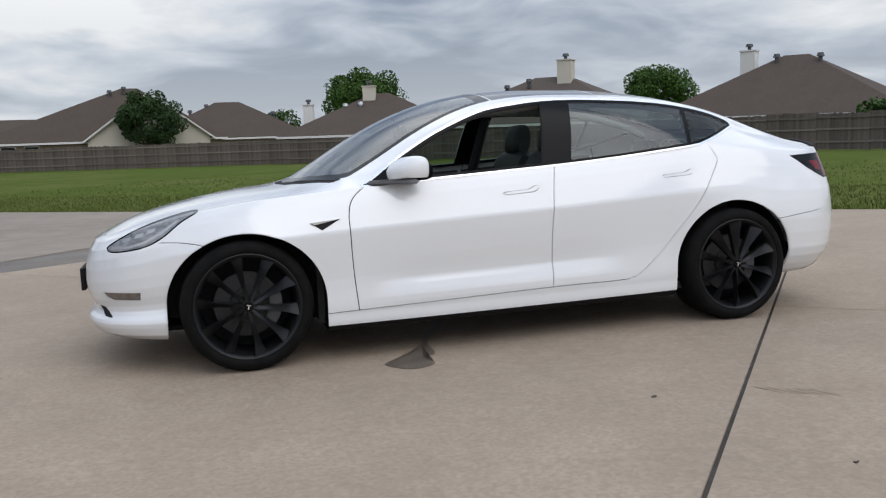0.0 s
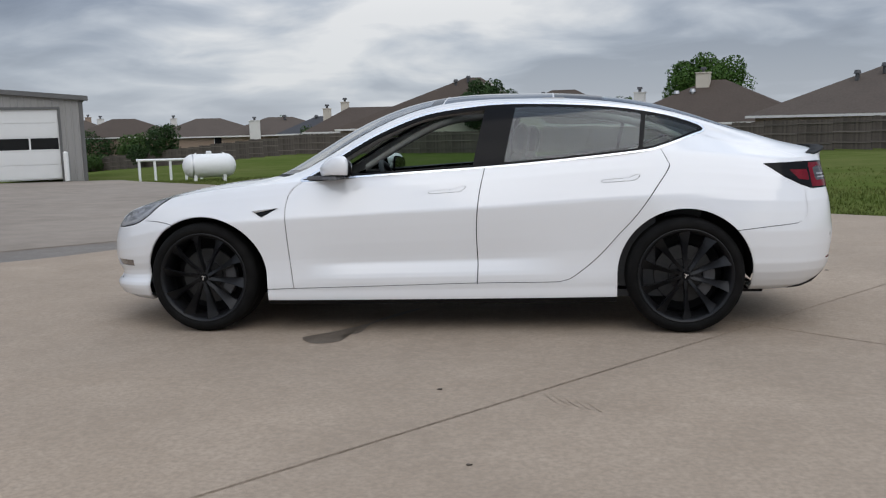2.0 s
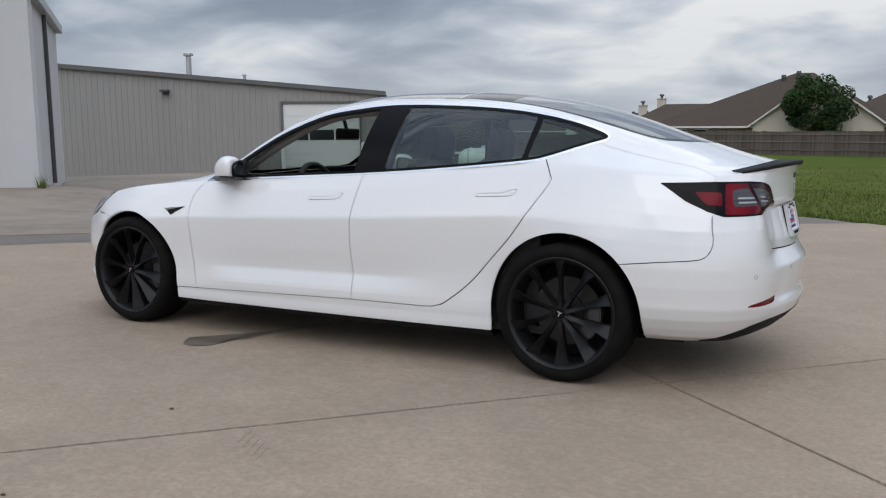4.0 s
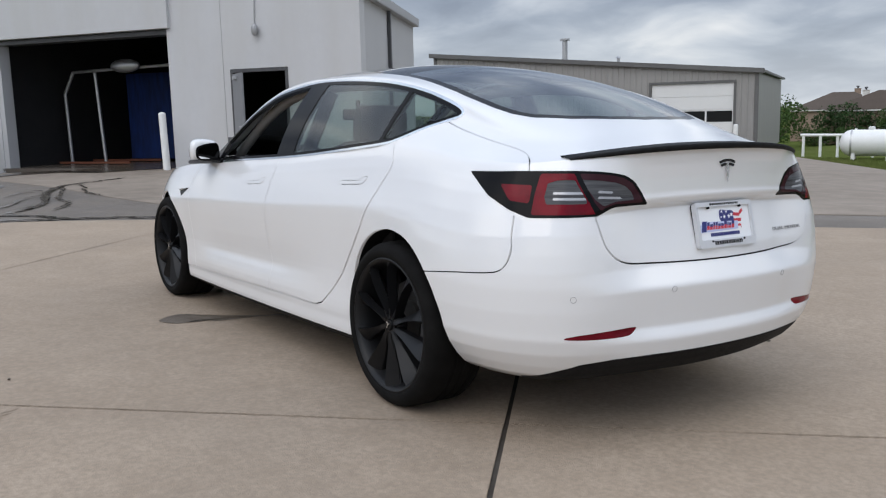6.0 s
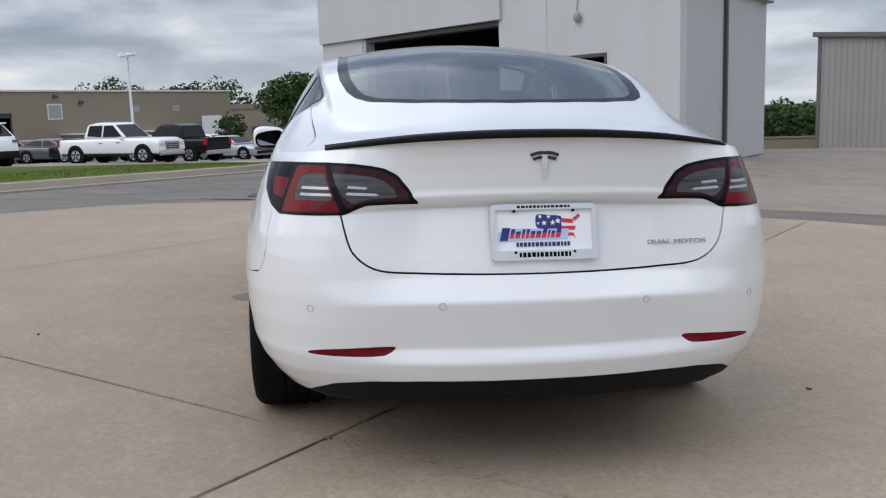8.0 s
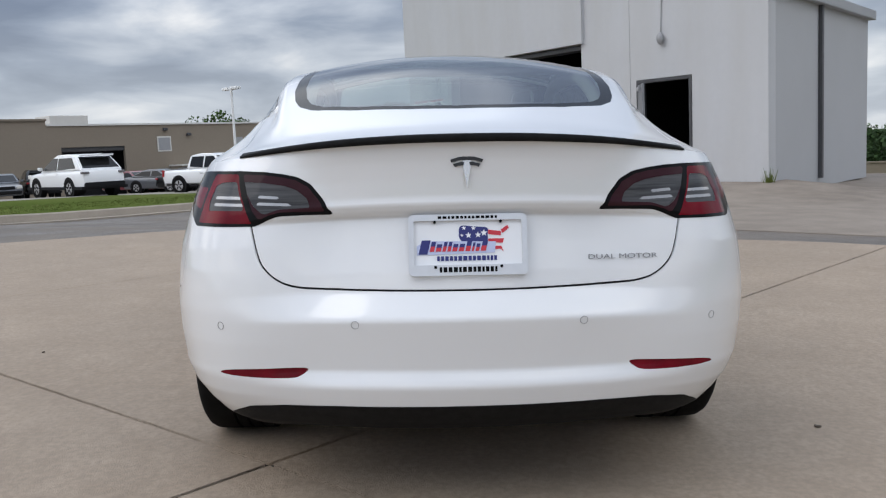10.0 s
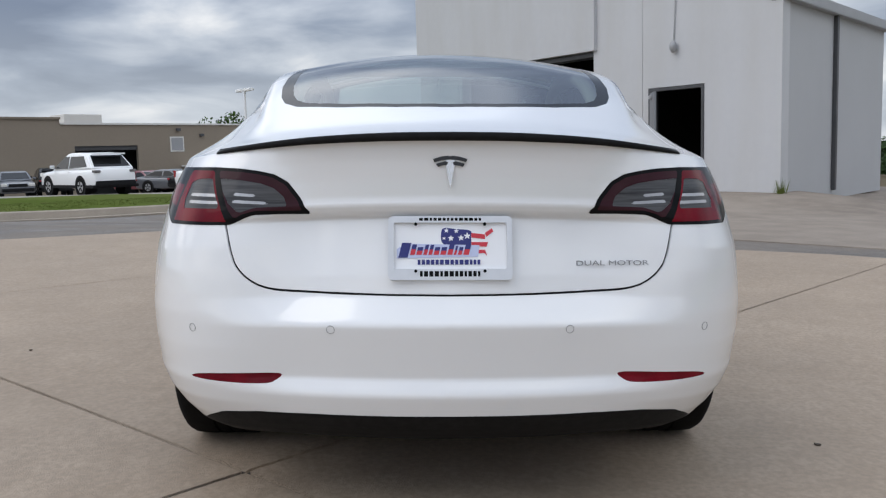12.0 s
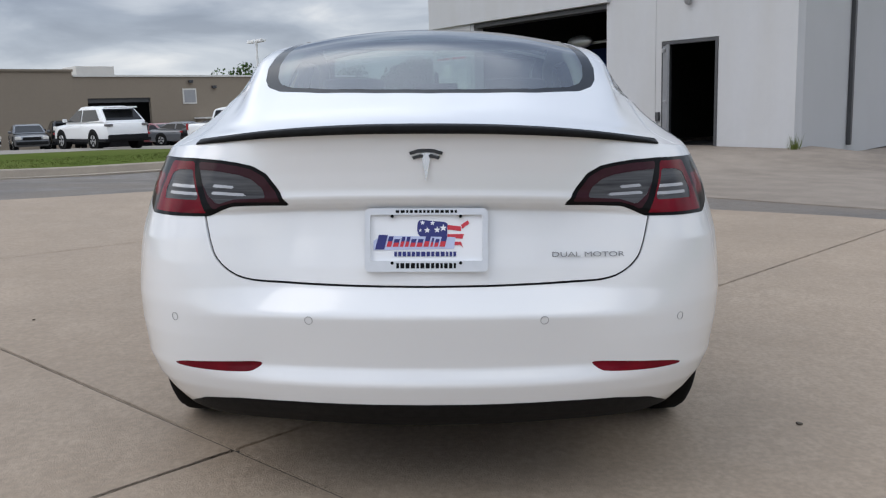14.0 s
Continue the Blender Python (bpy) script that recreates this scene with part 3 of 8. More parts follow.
def wash_building():
    b = thing("wash_building", "pale grey painted car wash building with an open bay", "building", WASH)
    H, T = 6.1, 0.25
    lo_s, hi_s, op0, op1, optop = -9.45, 3.42, -7.42, -1.79, 3.36
    # front wall in panels, with the bay and the doorway left open
    part("wall", box((lo_s, 0, -0.3), (op0, T, optop + 0.12), 0.01), M_WALL, b)
    part("wall", box((op1, 0, -0.3), (-0.22, T, H), 0.008), M_WALL, b)
    part("wall", box((-0.208, 0, -0.3), (-0.02, T, 2.34)), M_WALL, b)
    part("wall", box((1.54, 0, -0.3), (hi_s, T, 2.34)), M_WALL, b)
    part("wall", box((-0.208, 0, 2.34), (hi_s, T, H)), M_WALL, b)
    part("wall", box((lo_s - 0.02, -0.10, optop + 0.02), (op1 + 0.12, T, H), 0.01), M_WALL, b, "projecting lintel panel over the bay")
    # jamb return and header of the bay
    part("jamb", box((op0 - 0.0, 0.02, -0.3), (op0 + 0.16, 0.36, optop + 0.01), 0.01), M_WALL_SIDE, b)
    part("header", box((op0 + 0.16, 0.05, optop - 0.11), (op1, 0.5, optop + 0.0), 0.005), M_DARKTRIM, b)
    # side and back walls, roof
    skew = pose(hi_s, 0, 0, 0, 0, 13.4)   # the side runs back at a slant to the front
    part("side_wall", plate([(T, -0.3), (7.15, -0.3), (7.15, 3.85), (T, 3.85)], -0.2, -0.004, "X"), M_WALL_SIDE, b, m=skew)
    part("downpipe", box((0.0, 3.12, -0.1), (0.09, 3.25, 3.84), 0.01), M_DARKTRIM, b, m=skew)
    part("fascia", plate([(0.02, 3.82), (7.32, 3.79), (7.32, 4.02), (0.02, 4.05)], -0.25, 0.16, "X", 0.015), M_GUTTER, b, m=skew)
    part("back_wall", box((lo_s, 8.9, -0.3), (op1, 9.1, 5.9)), M_WALL_SIDE, b)
    part("back_wall", box((op1, 6.78, -0.3), (1.66, 6.93, 3.84)), M_WALL_SIDE, b)
    part("side_wall", box((lo_s, T, -0.3), (lo_s + 0.2, 8.9, 5.9)), M_WALL_SIDE, b)
    # inner faces take the near-black shade colour
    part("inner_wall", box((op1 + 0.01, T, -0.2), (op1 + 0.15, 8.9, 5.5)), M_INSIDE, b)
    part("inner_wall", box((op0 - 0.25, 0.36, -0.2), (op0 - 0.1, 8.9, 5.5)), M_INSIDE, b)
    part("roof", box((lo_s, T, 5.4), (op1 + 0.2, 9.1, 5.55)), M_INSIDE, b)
    part("roof", plate([(op1 + 0.16, T), (3.05, T), (1.46, 6.95), (op1 + 0.16, 6.95)], 3.86, 3.92, "Z"), M_GUTTER, b)
    part("bay_floor", box((op0 - 0.1, 0.0, -0.25), (op1, 8.9, 0.005)), M_FLOORWET, b)
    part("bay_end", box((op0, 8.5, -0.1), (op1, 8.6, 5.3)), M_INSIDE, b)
    part("curtain", box((-5.7, 3.0, 0.1), (-2.2, 3.1, 2.55)), M_BLUE, b, "dark blue wash curtain")
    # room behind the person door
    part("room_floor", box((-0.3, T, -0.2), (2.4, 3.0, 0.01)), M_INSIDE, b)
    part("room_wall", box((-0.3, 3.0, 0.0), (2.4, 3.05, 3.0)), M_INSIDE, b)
    # door frame and open leaf
    d = part("door_frame", box((-0.02, -0.02, -0.02), (0.05, T, 2.33)), M_DARKTRIM, b)
    part("door_frame", box((1.47, -0.02, -0.02), (1.54, T, 2.33)), M_DARKTRIM, b)
    part("door_frame", box((0.05, -0.02, 2.26), (1.47, T, 2.33)), M_DARKTRIM, b)
    leaf = part("door", box((0, -0.025, 0.02), (0.86, 0.02, 2.22), 0.004), M_DOORLEAF, b, "grey steel door standing open", m=pose(0.06, -0.03, 0, 0, 0, -42))
    bm = bmesh.new()
    add_tube(bm, (0.78, -0.03, 1.0), (0.78, -0.09, 1.0), 0.012)
    add_box(bm, (0.68, -0.10, 0.99), (0.80, -0.085, 1.01), 0.004)
    part("door_handle", bm, M_STEEL, leaf)
    part("closer", box((0.2, -0.08, 2.08), (0.5, -0.03, 2.16), 0.01), M_STEEL, leaf)
    # conduit lamp on the front wall
    bm = bmesh.new()
    add_tube(bm, (0.72, -0.03, 3.35), (0.76, -0.03, 4.2), 0.014, n=8)
    add_tube(bm, (0.76, -0.03, 4.2), (0.72, -0.03, 6.0), 0.014, n=8)
    part("conduit", bm, M_STEEL, b)
    bm = bmesh.new()
    bmesh.ops.create_uvsphere(bm, u_segments=16, v_segments=10, radius=0.10, matrix=Matrix.Translation((0.76, -0.09, 3.2)) @ Matrix.Diagonal((0.85, 0.85, 1.35, 1)))
    part("wall_lamp", bm, M_GUTTER, b, "grey bell-shaped wall lamp", True)
    bm = box((-1.15, -0.05, 0.40), (-1.02, 0.0, 0.55), 0.01)
    add_box(bm, (-1.12, -0.065, 0.43), (-1.05, -0.048, 0.52), 0.005)
    part("socket", bm, M_DARKTRIM, b, "grey outdoor socket box")
    part("meter", box((-0.16, -0.07, 0.55), (-0.06, 0.0, 0.75), 0.01), M_DARKTRIM, b)
    part("outlet_pipe", tube((-0.16, -0.03, -0.1), (-0.16, -0.03, 0.55), 0.02), M_WALL_SIDE, b)
    # notice boards
    for s0, s1, head in ((-9.2, -8.42, 0), (-8.38, -7.6, 1)):
        n = part("notice", box((s0, -0.02, 1.45), (s1, -0.003, 2.5), 0.004), M_WHITE, b, "white notice board with rows of small print")
        bm = bmesh.new()
        add_box(bm, (s0 + 0.03, -0.024, 2.41), (s1 - 0.03, -0.0205, 2.47))
        part("headline", bm, M_REDINK, n)
        random.seed(5 + head)
        bm = bmesh.new()
        z = 2.32
        while z > 1.55:
            a = s0 + 0.05
            while a < s1 - 0.12:
                w = random.uniform(0.08, 0.3)
                add_box(bm, (a, -0.0235, z), (min(a + w, s1 - 0.05), -0.0205, z + 0.022))
                a += w + 0.03
                if random.random() < 0.25:
                    break
            z -= 0.062
        part("small_print", bm, M_INK, n)
    # wash arch in the bay
    arch = part("wash_arch", tube((-7.0, 2.0, 0.0), (-7.05, 2.0, 2.0), 0.05), M_STEEL, b, "galvanised pipe arch of the wash")
    bm = bmesh.new()
    add_tube(bm, (-7.05, 2.0, 2.0), (-6.7, 2.0, 2.6), 0.05)
    add_tube(bm, (-6.7, 2.0, 2.6), (-2.0, 2.0, 2.7), 0.045)
    add_tube(bm, (-5.95, 2.2, 0.0), (-6.1, 2.2, 2.6), 0.05)
    part("pipe", bm, M_STEEL, arch)
    bm = bmesh.new()
    bmesh.ops.create_uvsphere(bm, u_segments=20, v_segments=10, radius=0.5, matrix=Matrix.Translation((-4.75, 1.9, 2.70)) @ Matrix.Diagonal((1.0, 0.3, 0.38, 1)))
    part("sign_panel", bm, M_STEEL, arch, "oval grey maker's plate", True)
    bm = bmesh.new()
    add_box(bm, (-7.1, 1.6, 0.03), (-4.6, 1.66, 0.09), 0.01)
    add_box(bm, (-7.1, 2.9, 0.03), (-4.6, 2.96, 0.09), 0.01)
    part("guide_rail", bm, M_RUST, b, "rusty red wheel guide rail")


M_INK = mat("grey_print", (0.20, 0.22, 0.28), 0.7)
M_REDINK = mat("red_print", (0.55, 0.08, 0.10), 0.7)
wash_building()

SHED = frame_of(-22.478, 26.971, 0.858, 0.513, -0.66)


def shed():
    b = thing("steel_shed", "grey ribbed steel workshop shed with a roller door", "building", SHED)
    x0, x1, D = -10.55, 4.45, 14.0
    zl, zr = 4.62, 3.28
    roof = lambda x: zl + (zr - zl) * (x - x0) / (x1 - x0)
    dx0, dx1, dtop = 0.0, 3.48, 2.88

    def ribbed(a, b_, z0, tops):
        """Ribbed sheet between a and b, from z0 up to the roof or a fixed height."""
        vs, fs = [], []
        xs = [a]
        x = a
        while x < b_ - 1e-6:
            for w in (0.17, 0.02, 0.05, 0.02):
                x = min(x + w, b_)
                xs.append(x)
                if x >= b_ - 1e-6:
                    break
        for i, x in enumerate(xs):
            y = -0.028 if i % 4 in (2, 3) else 0.0
            vs += [(x, y, z0), (x, y, tops(x))]
            if i:
                fs.append((2 * i - 2, 2 * i, 2 * i + 1, 2 * i - 1))
        return vs, fs

    for a, b_, z0, tops in ((x0, dx0 - 0.07, -1.3, roof), (dx1 + 0.07, x1, -0.2, roof), (dx0 - 0.07, dx1 + 0.07, dtop + 0.07, roof)):
        vs, fs = ribbed(a, b_, z0, tops)
        part("wall", mesh_from("wall", vs, fs, M_SHED), M_SHED, b)
    part("end_wall", box((x0, 0.02, -1.6), (x0 + 0.1, D, zl - 0.02)), M_SHED, b)
    part("end_wall", box((x1 - 0.1, 0.02, -0.2), (x1, D, zr - 0.02)), M_SHED, b)
    part("back_wall", plate([(x0, -0.2), (x1, -0.2), (x1, zr), (x0, zl)], D - 0.1, D), M_SHED, b)
    part("roof", plate([(x0 - 0.2, zl + 0.02), (x1 + 0.2, zr + 0.0), (x1 + 0.2, zr + 0.1), (x0 - 0.2, zl + 0.12)], -0.1, D + 0.1), M_SHEDTRIM, b)
    part("fascia", plate([(x0 - 0.22, zl - 0.06), (x1 + 0.25, zr - 0.08), (x1 + 0.25, zr + 0.13), (x0 - 0.22, zl + 0.15)], -0.2, -0.05, "Y", 0.02), M_SHEDTRIM, b)
    part("corner_trim", box((x0 - 0.03, -0.045, -1.3), (x0 + 0.12, 0.1, zl - 0.06)), M_SHEDTRIM, b)
    part("corner_trim", box((x1 - 0.12, -0.045, -0.2), (x1 + 0.03, 0.1, zr - 0.08)), M_SHEDTRIM, b)
    for a, c, z0, z1 in ((dx0 - 0.1, dx0, -0.2, dtop + 0.1), (dx1, dx1 + 0.1, -0.2, dtop + 0.1), (dx0, dx1, dtop, dtop + 0.1)):
        part("door_trim", box((a, -0.05, z0), (c, 0.1, z1)), M_SHEDTRIM, b)
    door = part("roller_door", box((dx0, 0.08, -0.05), (dx1, 0.1, dtop)), M_DOORPANEL, b, "white sectional door with three dark windows")
    for i, (z0, z1) in enumerate(((0.0, 0.58), (0.59, 1.17), (1.74, 2.31), (2.32, 2.87))):
        part("panel", box((dx0 + 0.01, 0.03, z0), (dx1 - 0.01, 0.078, z1), 0.008), M_DOORPANEL, door)
    bm = bmesh.new()
    add_box(bm, (dx0 + 0.01, 0.03, 1.18), (dx1 - 0.01, 0.078, 1.22))
    add_box(bm, (dx0 + 0.01, 0.03, 1.69), (dx1 - 0.01, 0.078, 1.73))
    for a, c in ((dx0 + 0.01, 0.05), (1.12, 1.19), (2.30, 2.37), (3.43, dx1 - 0.01)):
        add_box(bm, (a, 0.03, 1.22), (c, 0.078, 1.69))
    part("window_rail", bm, M_DOORPANEL, door)
    for a, c in ((0.05, 1.12), (1.19, 2.30), (2.37, 3.43)):
        part("pane", box((a, 0.045, 1.22), (c, 0.06, 1.69)), M_BLACKGLASS, door)
    # roof vents and wall lamp
    bm = tube((-4.85, 3.0, 3.9), (-4.85, 3.0, 5.25), 0.13)
    add_tube(bm, (-4.85, 3.0, 5.25), (-4.85, 3.0, 5.35), 0.24, 0.24)
    part("flue", bm, M_STEEL, b)
    bm = tube((-2.2, 3.0, 3.6), (-2.2, 3.0, 4.3), 0.07)
    add_tube(bm, (-2.2, 3.0, 4.3), (-2.2, 3.0, 4.4), 0.15, 0.02)
    part("vent", bm, M_STEEL, b)
    bm = box((-5.35, -0.1, 3.3), (-5.05, -0.02, 3.5), 0.02)
    add_box(bm, (-5.4, -0.4, 3.42), (-5.0, -0.08, 3.52), 0.03)
    part("wall_lamp", bm, M_DARKTRIM, b, "dark wall-pack lamp")
    # meter and pipework at the foot of the wall
    g = thing("gas_meter", "small dark gas riser with a valve by the shed wall", "gas meter", SHED @ pose(-1.2, -0.35, 0))
    bm = tube((0, 0, -0.1), (0, 0, 0.7), 0.03)
    add_tube(bm, (-0.16, 0, 0.7), (0.0, 0, 0.7), 0.03)
    add_tube(bm, (-0.16, 0, 0.45), (-0.16, 0, 0.7), 0.025)
    part("riser", bm, M_DARKTRIM, g)
    bm = bmesh.new()
    bmesh.ops.create_uvsphere(bm, u_segments=14, v_segments=8, radius=0.11, matrix=Matrix.Translation((0, -0.02, 0.38)))
    part("meter_body", bm, M_DARKTRIM, g, "", True)


shed()


def bollard(m, h, r, label, lean=0.0):
    b = thing("bollard", label, "bollard", m @ pose(0, 0, 0, 0, lean, 0), group="bollards at the doors")
    bm = tube((0, 0, -0.1), (0, 0, h - r * 0.5), r, n=20)
    part("post", bm, M_WHITE, b, "", True)
    bm = bmesh.new()
    bmesh.ops.create_uvsphere(bm, u_segments=20, v_segments=10, radius=r, matrix=Matrix.Translation((0, 0, h - r * 0.55)) @ Matrix.Diagonal((1, 1, 0.6, 1)))
    part("cap", bm, M_WHITE, b, "", True)


bollard(WASH @ pose(-1.62, -0.55, -0.02), 1.4, 0.085, "white painted steel bollard beside the wash bay", -1.5)
bollard(WASH @ pose(-7.55, -0.55, -0.02), 1.42, 0.085, "white painted steel bollard below the notice boards")
bollard(SHED @ pose(0.04, -0.5, 0), 1.12, 0.10, "white painted steel bollard beside the roller door")
bollard(SHED @ pose(3.65, -0.5, 0), 1.12, 0.10, "white painted steel bollard beside the roller door")


# ---- the car ----
M_PAINT = mat("pearl_white_paint", (0.755, 0.757, 0.760), 0.30, coat=1.0, spec=0.2, bump=((900, 0.012),))
M_PAINT.node_tree.nodes["Principled BSDF"].inputs["Coat IOR"].default_value = 1.8
M_PAINT.node_tree.nodes["Principled BSDF"].inputs["Coat Roughness"].default_value = 0.08
CAR = SLOPE.copy()
car = thing("sedan", "pearl white electric sedan with dark grey wheels, parked on concrete", "car", CAR)

SHOULDER = spline([(-2.215, 0.0, 0.665), (-2.19, -0.30, 0.668), (-2.11, -0.52, 0.685), (-1.96, -0.68, 0.735), (-1.72, -0.770, 0.805), (-1.40, -0.825, 0.862),
                   (-0.90, -0.850, 0.905), (-0.30, -0.846, 0.945), (0.29, -0.832, 0.977), (0.80, -0.812, 1.015), (1.20, -0.791, 1.042), (1.55, -0.790, 1.040),
                   (1.85, -0.790, 1.008), (2.055, -0.741, 1.000), (2.200, -0.626, 1.014), (2.310, -0.395, 1.036), (2.350, -0.18, 1.046), (2.360, 0.0, 1.048)], 20, False)


def car_shell():
    S = SHOULDER
    # even stations along the shoulder line
    d = np.concatenate([[0], np.cumsum(np.linalg.norm(np.diff(S, axis=0), axis=1))])
    nU = 300
    u = np.linspace(0, d[-1], nU)
    S = np.stack([np.interp(u, d, S[:, i]) for i in range(3)], 1)
    for _ in range(3):
        S[1:-1] = (S[:-2] + 2 * S[1:-1] + S[2:]) / 4
    S[0, 1] = S[-1, 1] = 0
    t = np.gradient(S[:, :2], axis=0)
    t /= np.linalg.norm(t, axis=1)[:, None]
    n = np.stack([t[:, 1], -t[:, 0]], 1)
    n[0], n[-1] = (-1, 0), (1, 0)
    x = S[:, 0]
    # lower profiles: height, way out from the shoulder
    front = np.array([(0.665, 0), (0.62, 0.028), (0.57, 0.046), (0.52, 0.056), (0.46, 0.060), (0.41, 0.056), (0.37, 0.044), (0.335, 0.026), (0.31, 0.022), (0.29, 0.034), (0.272, 0.054), (0.255, 0.060), (0.235, 0.054), (0.20, 0.030), (0.175, -0.02)])
    side = np.array([(0.977, 0), (0.945, 0.016), (0.90, 0.034), (0.85, 0.0505), (0.80, 0.0665), (0.752, 0.0815), (0.738, 0.0835), (0.722, 0.0825), (0.66, 0.0765), (0.56, 0.063), (0.47, 0.0465), (0.440, 0.0425), (0.428, 0.0435), (0.40, 0.0515), (0.365, 0.0600), (0.34, 0.0630), (0.31, 0.0615), (0.285, 0.057), (0.262, 0.052), (0.22, 0.050), (0.195, 0.044), (0.175, 0.02), (0.168, 0.005)])
    plain = np.array([(0.977, 0), (0.945, 0.016), (0.90, 0.034), (0.85, 0.0505), (0.80, 0.0665), (0.752, 0.0810), (0.738, 0.0825), (0.722, 0.0820), (0.66, 0.0775), (0.56, 0.0675), (0.47, 0.0590), (0.40, 0.0570), (0.365, 0.0575), (0.34, 0.0585), (0.31, 0.058), (0.285, 0.056), (0.262, 0.052), (0.22, 0.050), (0.195, 0.044), (0.175, 0.02), (0.168, 0.005)])
    rearq = np.array([(1.01, 0), (0.97, 0.020), (0.90, 0.050), (0.83, 0.074), (0.76, 0.094), (0.70, 0.103), (0.64, 0.1085), (0.592, 0.1115), (0.580, 0.1115), (0.50, 0.107), (0.43, 0.097), (0.41, 0.095), (0.40, 0.093), (0.35, 0.074), (0.30, 0.040), (0.26, 0.004), (0.235, -0.04)])
    rear = np.array([(1.048, 0), (1.035, -0.004), (1.00, -0.010), (0.95, -0.014), (0.90, -0.014), (0.884, -0.010), (0.862, -0.020), (0.852, -0.038), (0.78, -0.020), (0.70, 0.003), (0.65, 0.013), (0.588, 0.053), (0.578, 0.0575), (0.568, 0.0570), (0.50, 0.046), (0.435, 0.036), (0.404, 0.050), (0.392, 0.053), (0.382, 0.051), (0.33, 0.034), (0.29, -0.002), (0.25, -0.047), (0.235, -0.112)])
    nV = 120
    tv = np.linspace(0, 1, nV)

    def norm(p):
        z = p[0, 0] + (p[-1, 0] - p[0, 0]) * tv
        s = np.interp(-z, -p[:, 0], p[:, 1])
        return s
    prof = [norm(p) for p in (front, side, rearq, rear)]
    bare = norm(plain)
    zb = [p[-1, 0] for p in (front, side, rearq, rear)]
    s = u / d[-1]
    xs = x
    w_front = sstep(-xs, 1.30, 2.05) * (np.arange(nU) < nU // 2)
    w_rear = sstep(-S[:, 1], 0.66, 0.34) * (np.arange(nU) > nU // 2)
    w_rq = sstep(xs, 1.05, 1.85) * (1 - w_rear)
    w_side = 1 - w_front - w_rear - w_rq
    crease = (sstep(xs, -0.88, -0.50) * (1 - sstep(xs, 0.30, 0.85)))[:, None]
    off = w_front[:, None] * prof[0] + w_side[:, None] * (crease * prof[1] + (1 - crease) * bare) + w_rq[:, None] * prof[2] + w_rear[:, None] * prof[3]
    bot = w_front * zb[0] + w_side * zb[1] + w_rq * zb[2] + w_rear * zb[3]
    # flared arches
    for c in (-1.4375, 1.4375):
        bell = np.exp(-((xs - c) / 0.36) ** 4)
        hgt = S[:, 2:] + (bot[:, None] - S[:, 2:]) * tv
        off += 0.014 * bell[:, None] * np.exp(-((hgt - 0.62) / 0.2) ** 2) * (np.abs(S[:, 1:2]) > 0.5)
    low = np.zeros((nU, nV, 3))
    low[:, :, 0] = S[:, :1] + n[:, :1] * off
    low[:, :, 1] = S[:, 1:2] + n[:, 1:] * off
    low[:, :, 2] = S[:, 2:] + (bot[:, None] - S[:, 2:]) * tv
    # underside turn-in
    nB = 6
    under = np.zeros((nU, nB, 3))
    for k in range(nB):
        f = (k + 1) / nB
        under[:, k, 0] = low[:, -1, 0] - n[:, 0] * 0.16 * f
        under[:, k, 1] = np.minimum(low[:, -1, 1] - n[:, 1] * 0.16 * f, 0)
        under[:, k, 2] = low[:, -1, 2] + 0.01 * f
    # upper sections: three guide lines between the shoulder and the middle
    X = [-2.22, -2.0, -1.7, -1.4, -1.17, -0.95, -0.75, -0.5, -0.25, 0.0, 0.3, 0.7, 1.07, 1.34, 1.57, 1.8, 1.95, 2.1, 2.24, 2.36]
    top = curve_of(X, [0.668, 0.774, 0.852, 0.900, 0.922, 1.035, 1.160, 1.288, 1.378, 1.426, 1.443, 1.438, 1.405, 1.354, 1.286, 1.204, 1.152, 1.104, 1.070, 1.048])
    y5 = curve_of(X, [0.83, 0.86, 0.88, 0.90, 0.905, 0.90, 0.918, 0.873, 0.835, 0.795, 0.778, 0.785, 0.800, 0.815, 0.788, 0.780, 0.785, 0.79, 0.79, 0.79])
    z5 = curve_of(X, [0.667, 0.744, 0.818, 0.866, 0.894, 0.922, 0.968, 1.105, 1.232, 1.308, 1.338, 1.334, 1.308, 1.255, 1.172, 1.098, 1.066, 1.048, 1.043, 1.046])
    y6 = curve_of(X, [0.50, 0.55, 0.58, 0.62, 0.66, 0.72, 0.83, 0.79, 0.755, 0.725, 0.705, 0.708, 0.715, 0.728, 0.725, 0.68, 0.63, 0.59, 0.56, 0.55])
    z6 = curve_of(X, [0.668, 0.762, 0.838, 0.887, 0.912, 0.955, 1.005, 1.152, 1.272, 1.344, 1.374, 1.372, 1.343, 1.293, 1.224, 1.150, 1.110, 1.075, 1.056, 1.048])
    # where the lines touch the window and the roof rail, measured from the shoulder
    nW = 96
    up = np.zeros((nU, nW, 3))
    for i in range(nU):
        sy, sz = -S[i, 1], S[i, 2]
        xx = x[i]
        A = np.array((sy, sz))
        B = np.array((sy * float(y5(xx)), float(z5(xx))))
        C = np.array((sy * float(y6(xx)), float(z6(xx))))
        D = np.array((0.0, float(top(xx))))
        if sy < 0.02:
            B = C = D = A * (0, 1)
        M1 = (A + B) / 2 + np.array((0.018 - 0.012 * float(sstep(xx, 0.7, 1.4)), 0.0)) * min(1, max(0, (B[1] - A[1]) / 0.3))
        M2 = np.array((C[0] * 0.5, C[1] + (D[1] - C[1]) * 0.77))
        pts = spline([A, M1, B, C, M2, D, M2 * (-1, 1)], 24, False)[: 24 * 5 + 1]
        q = np.linspace(0, 1, len(pts))
        want = np.linspace(0, 1, nW + 1)[1:]
        up[i, :, 0] = xx
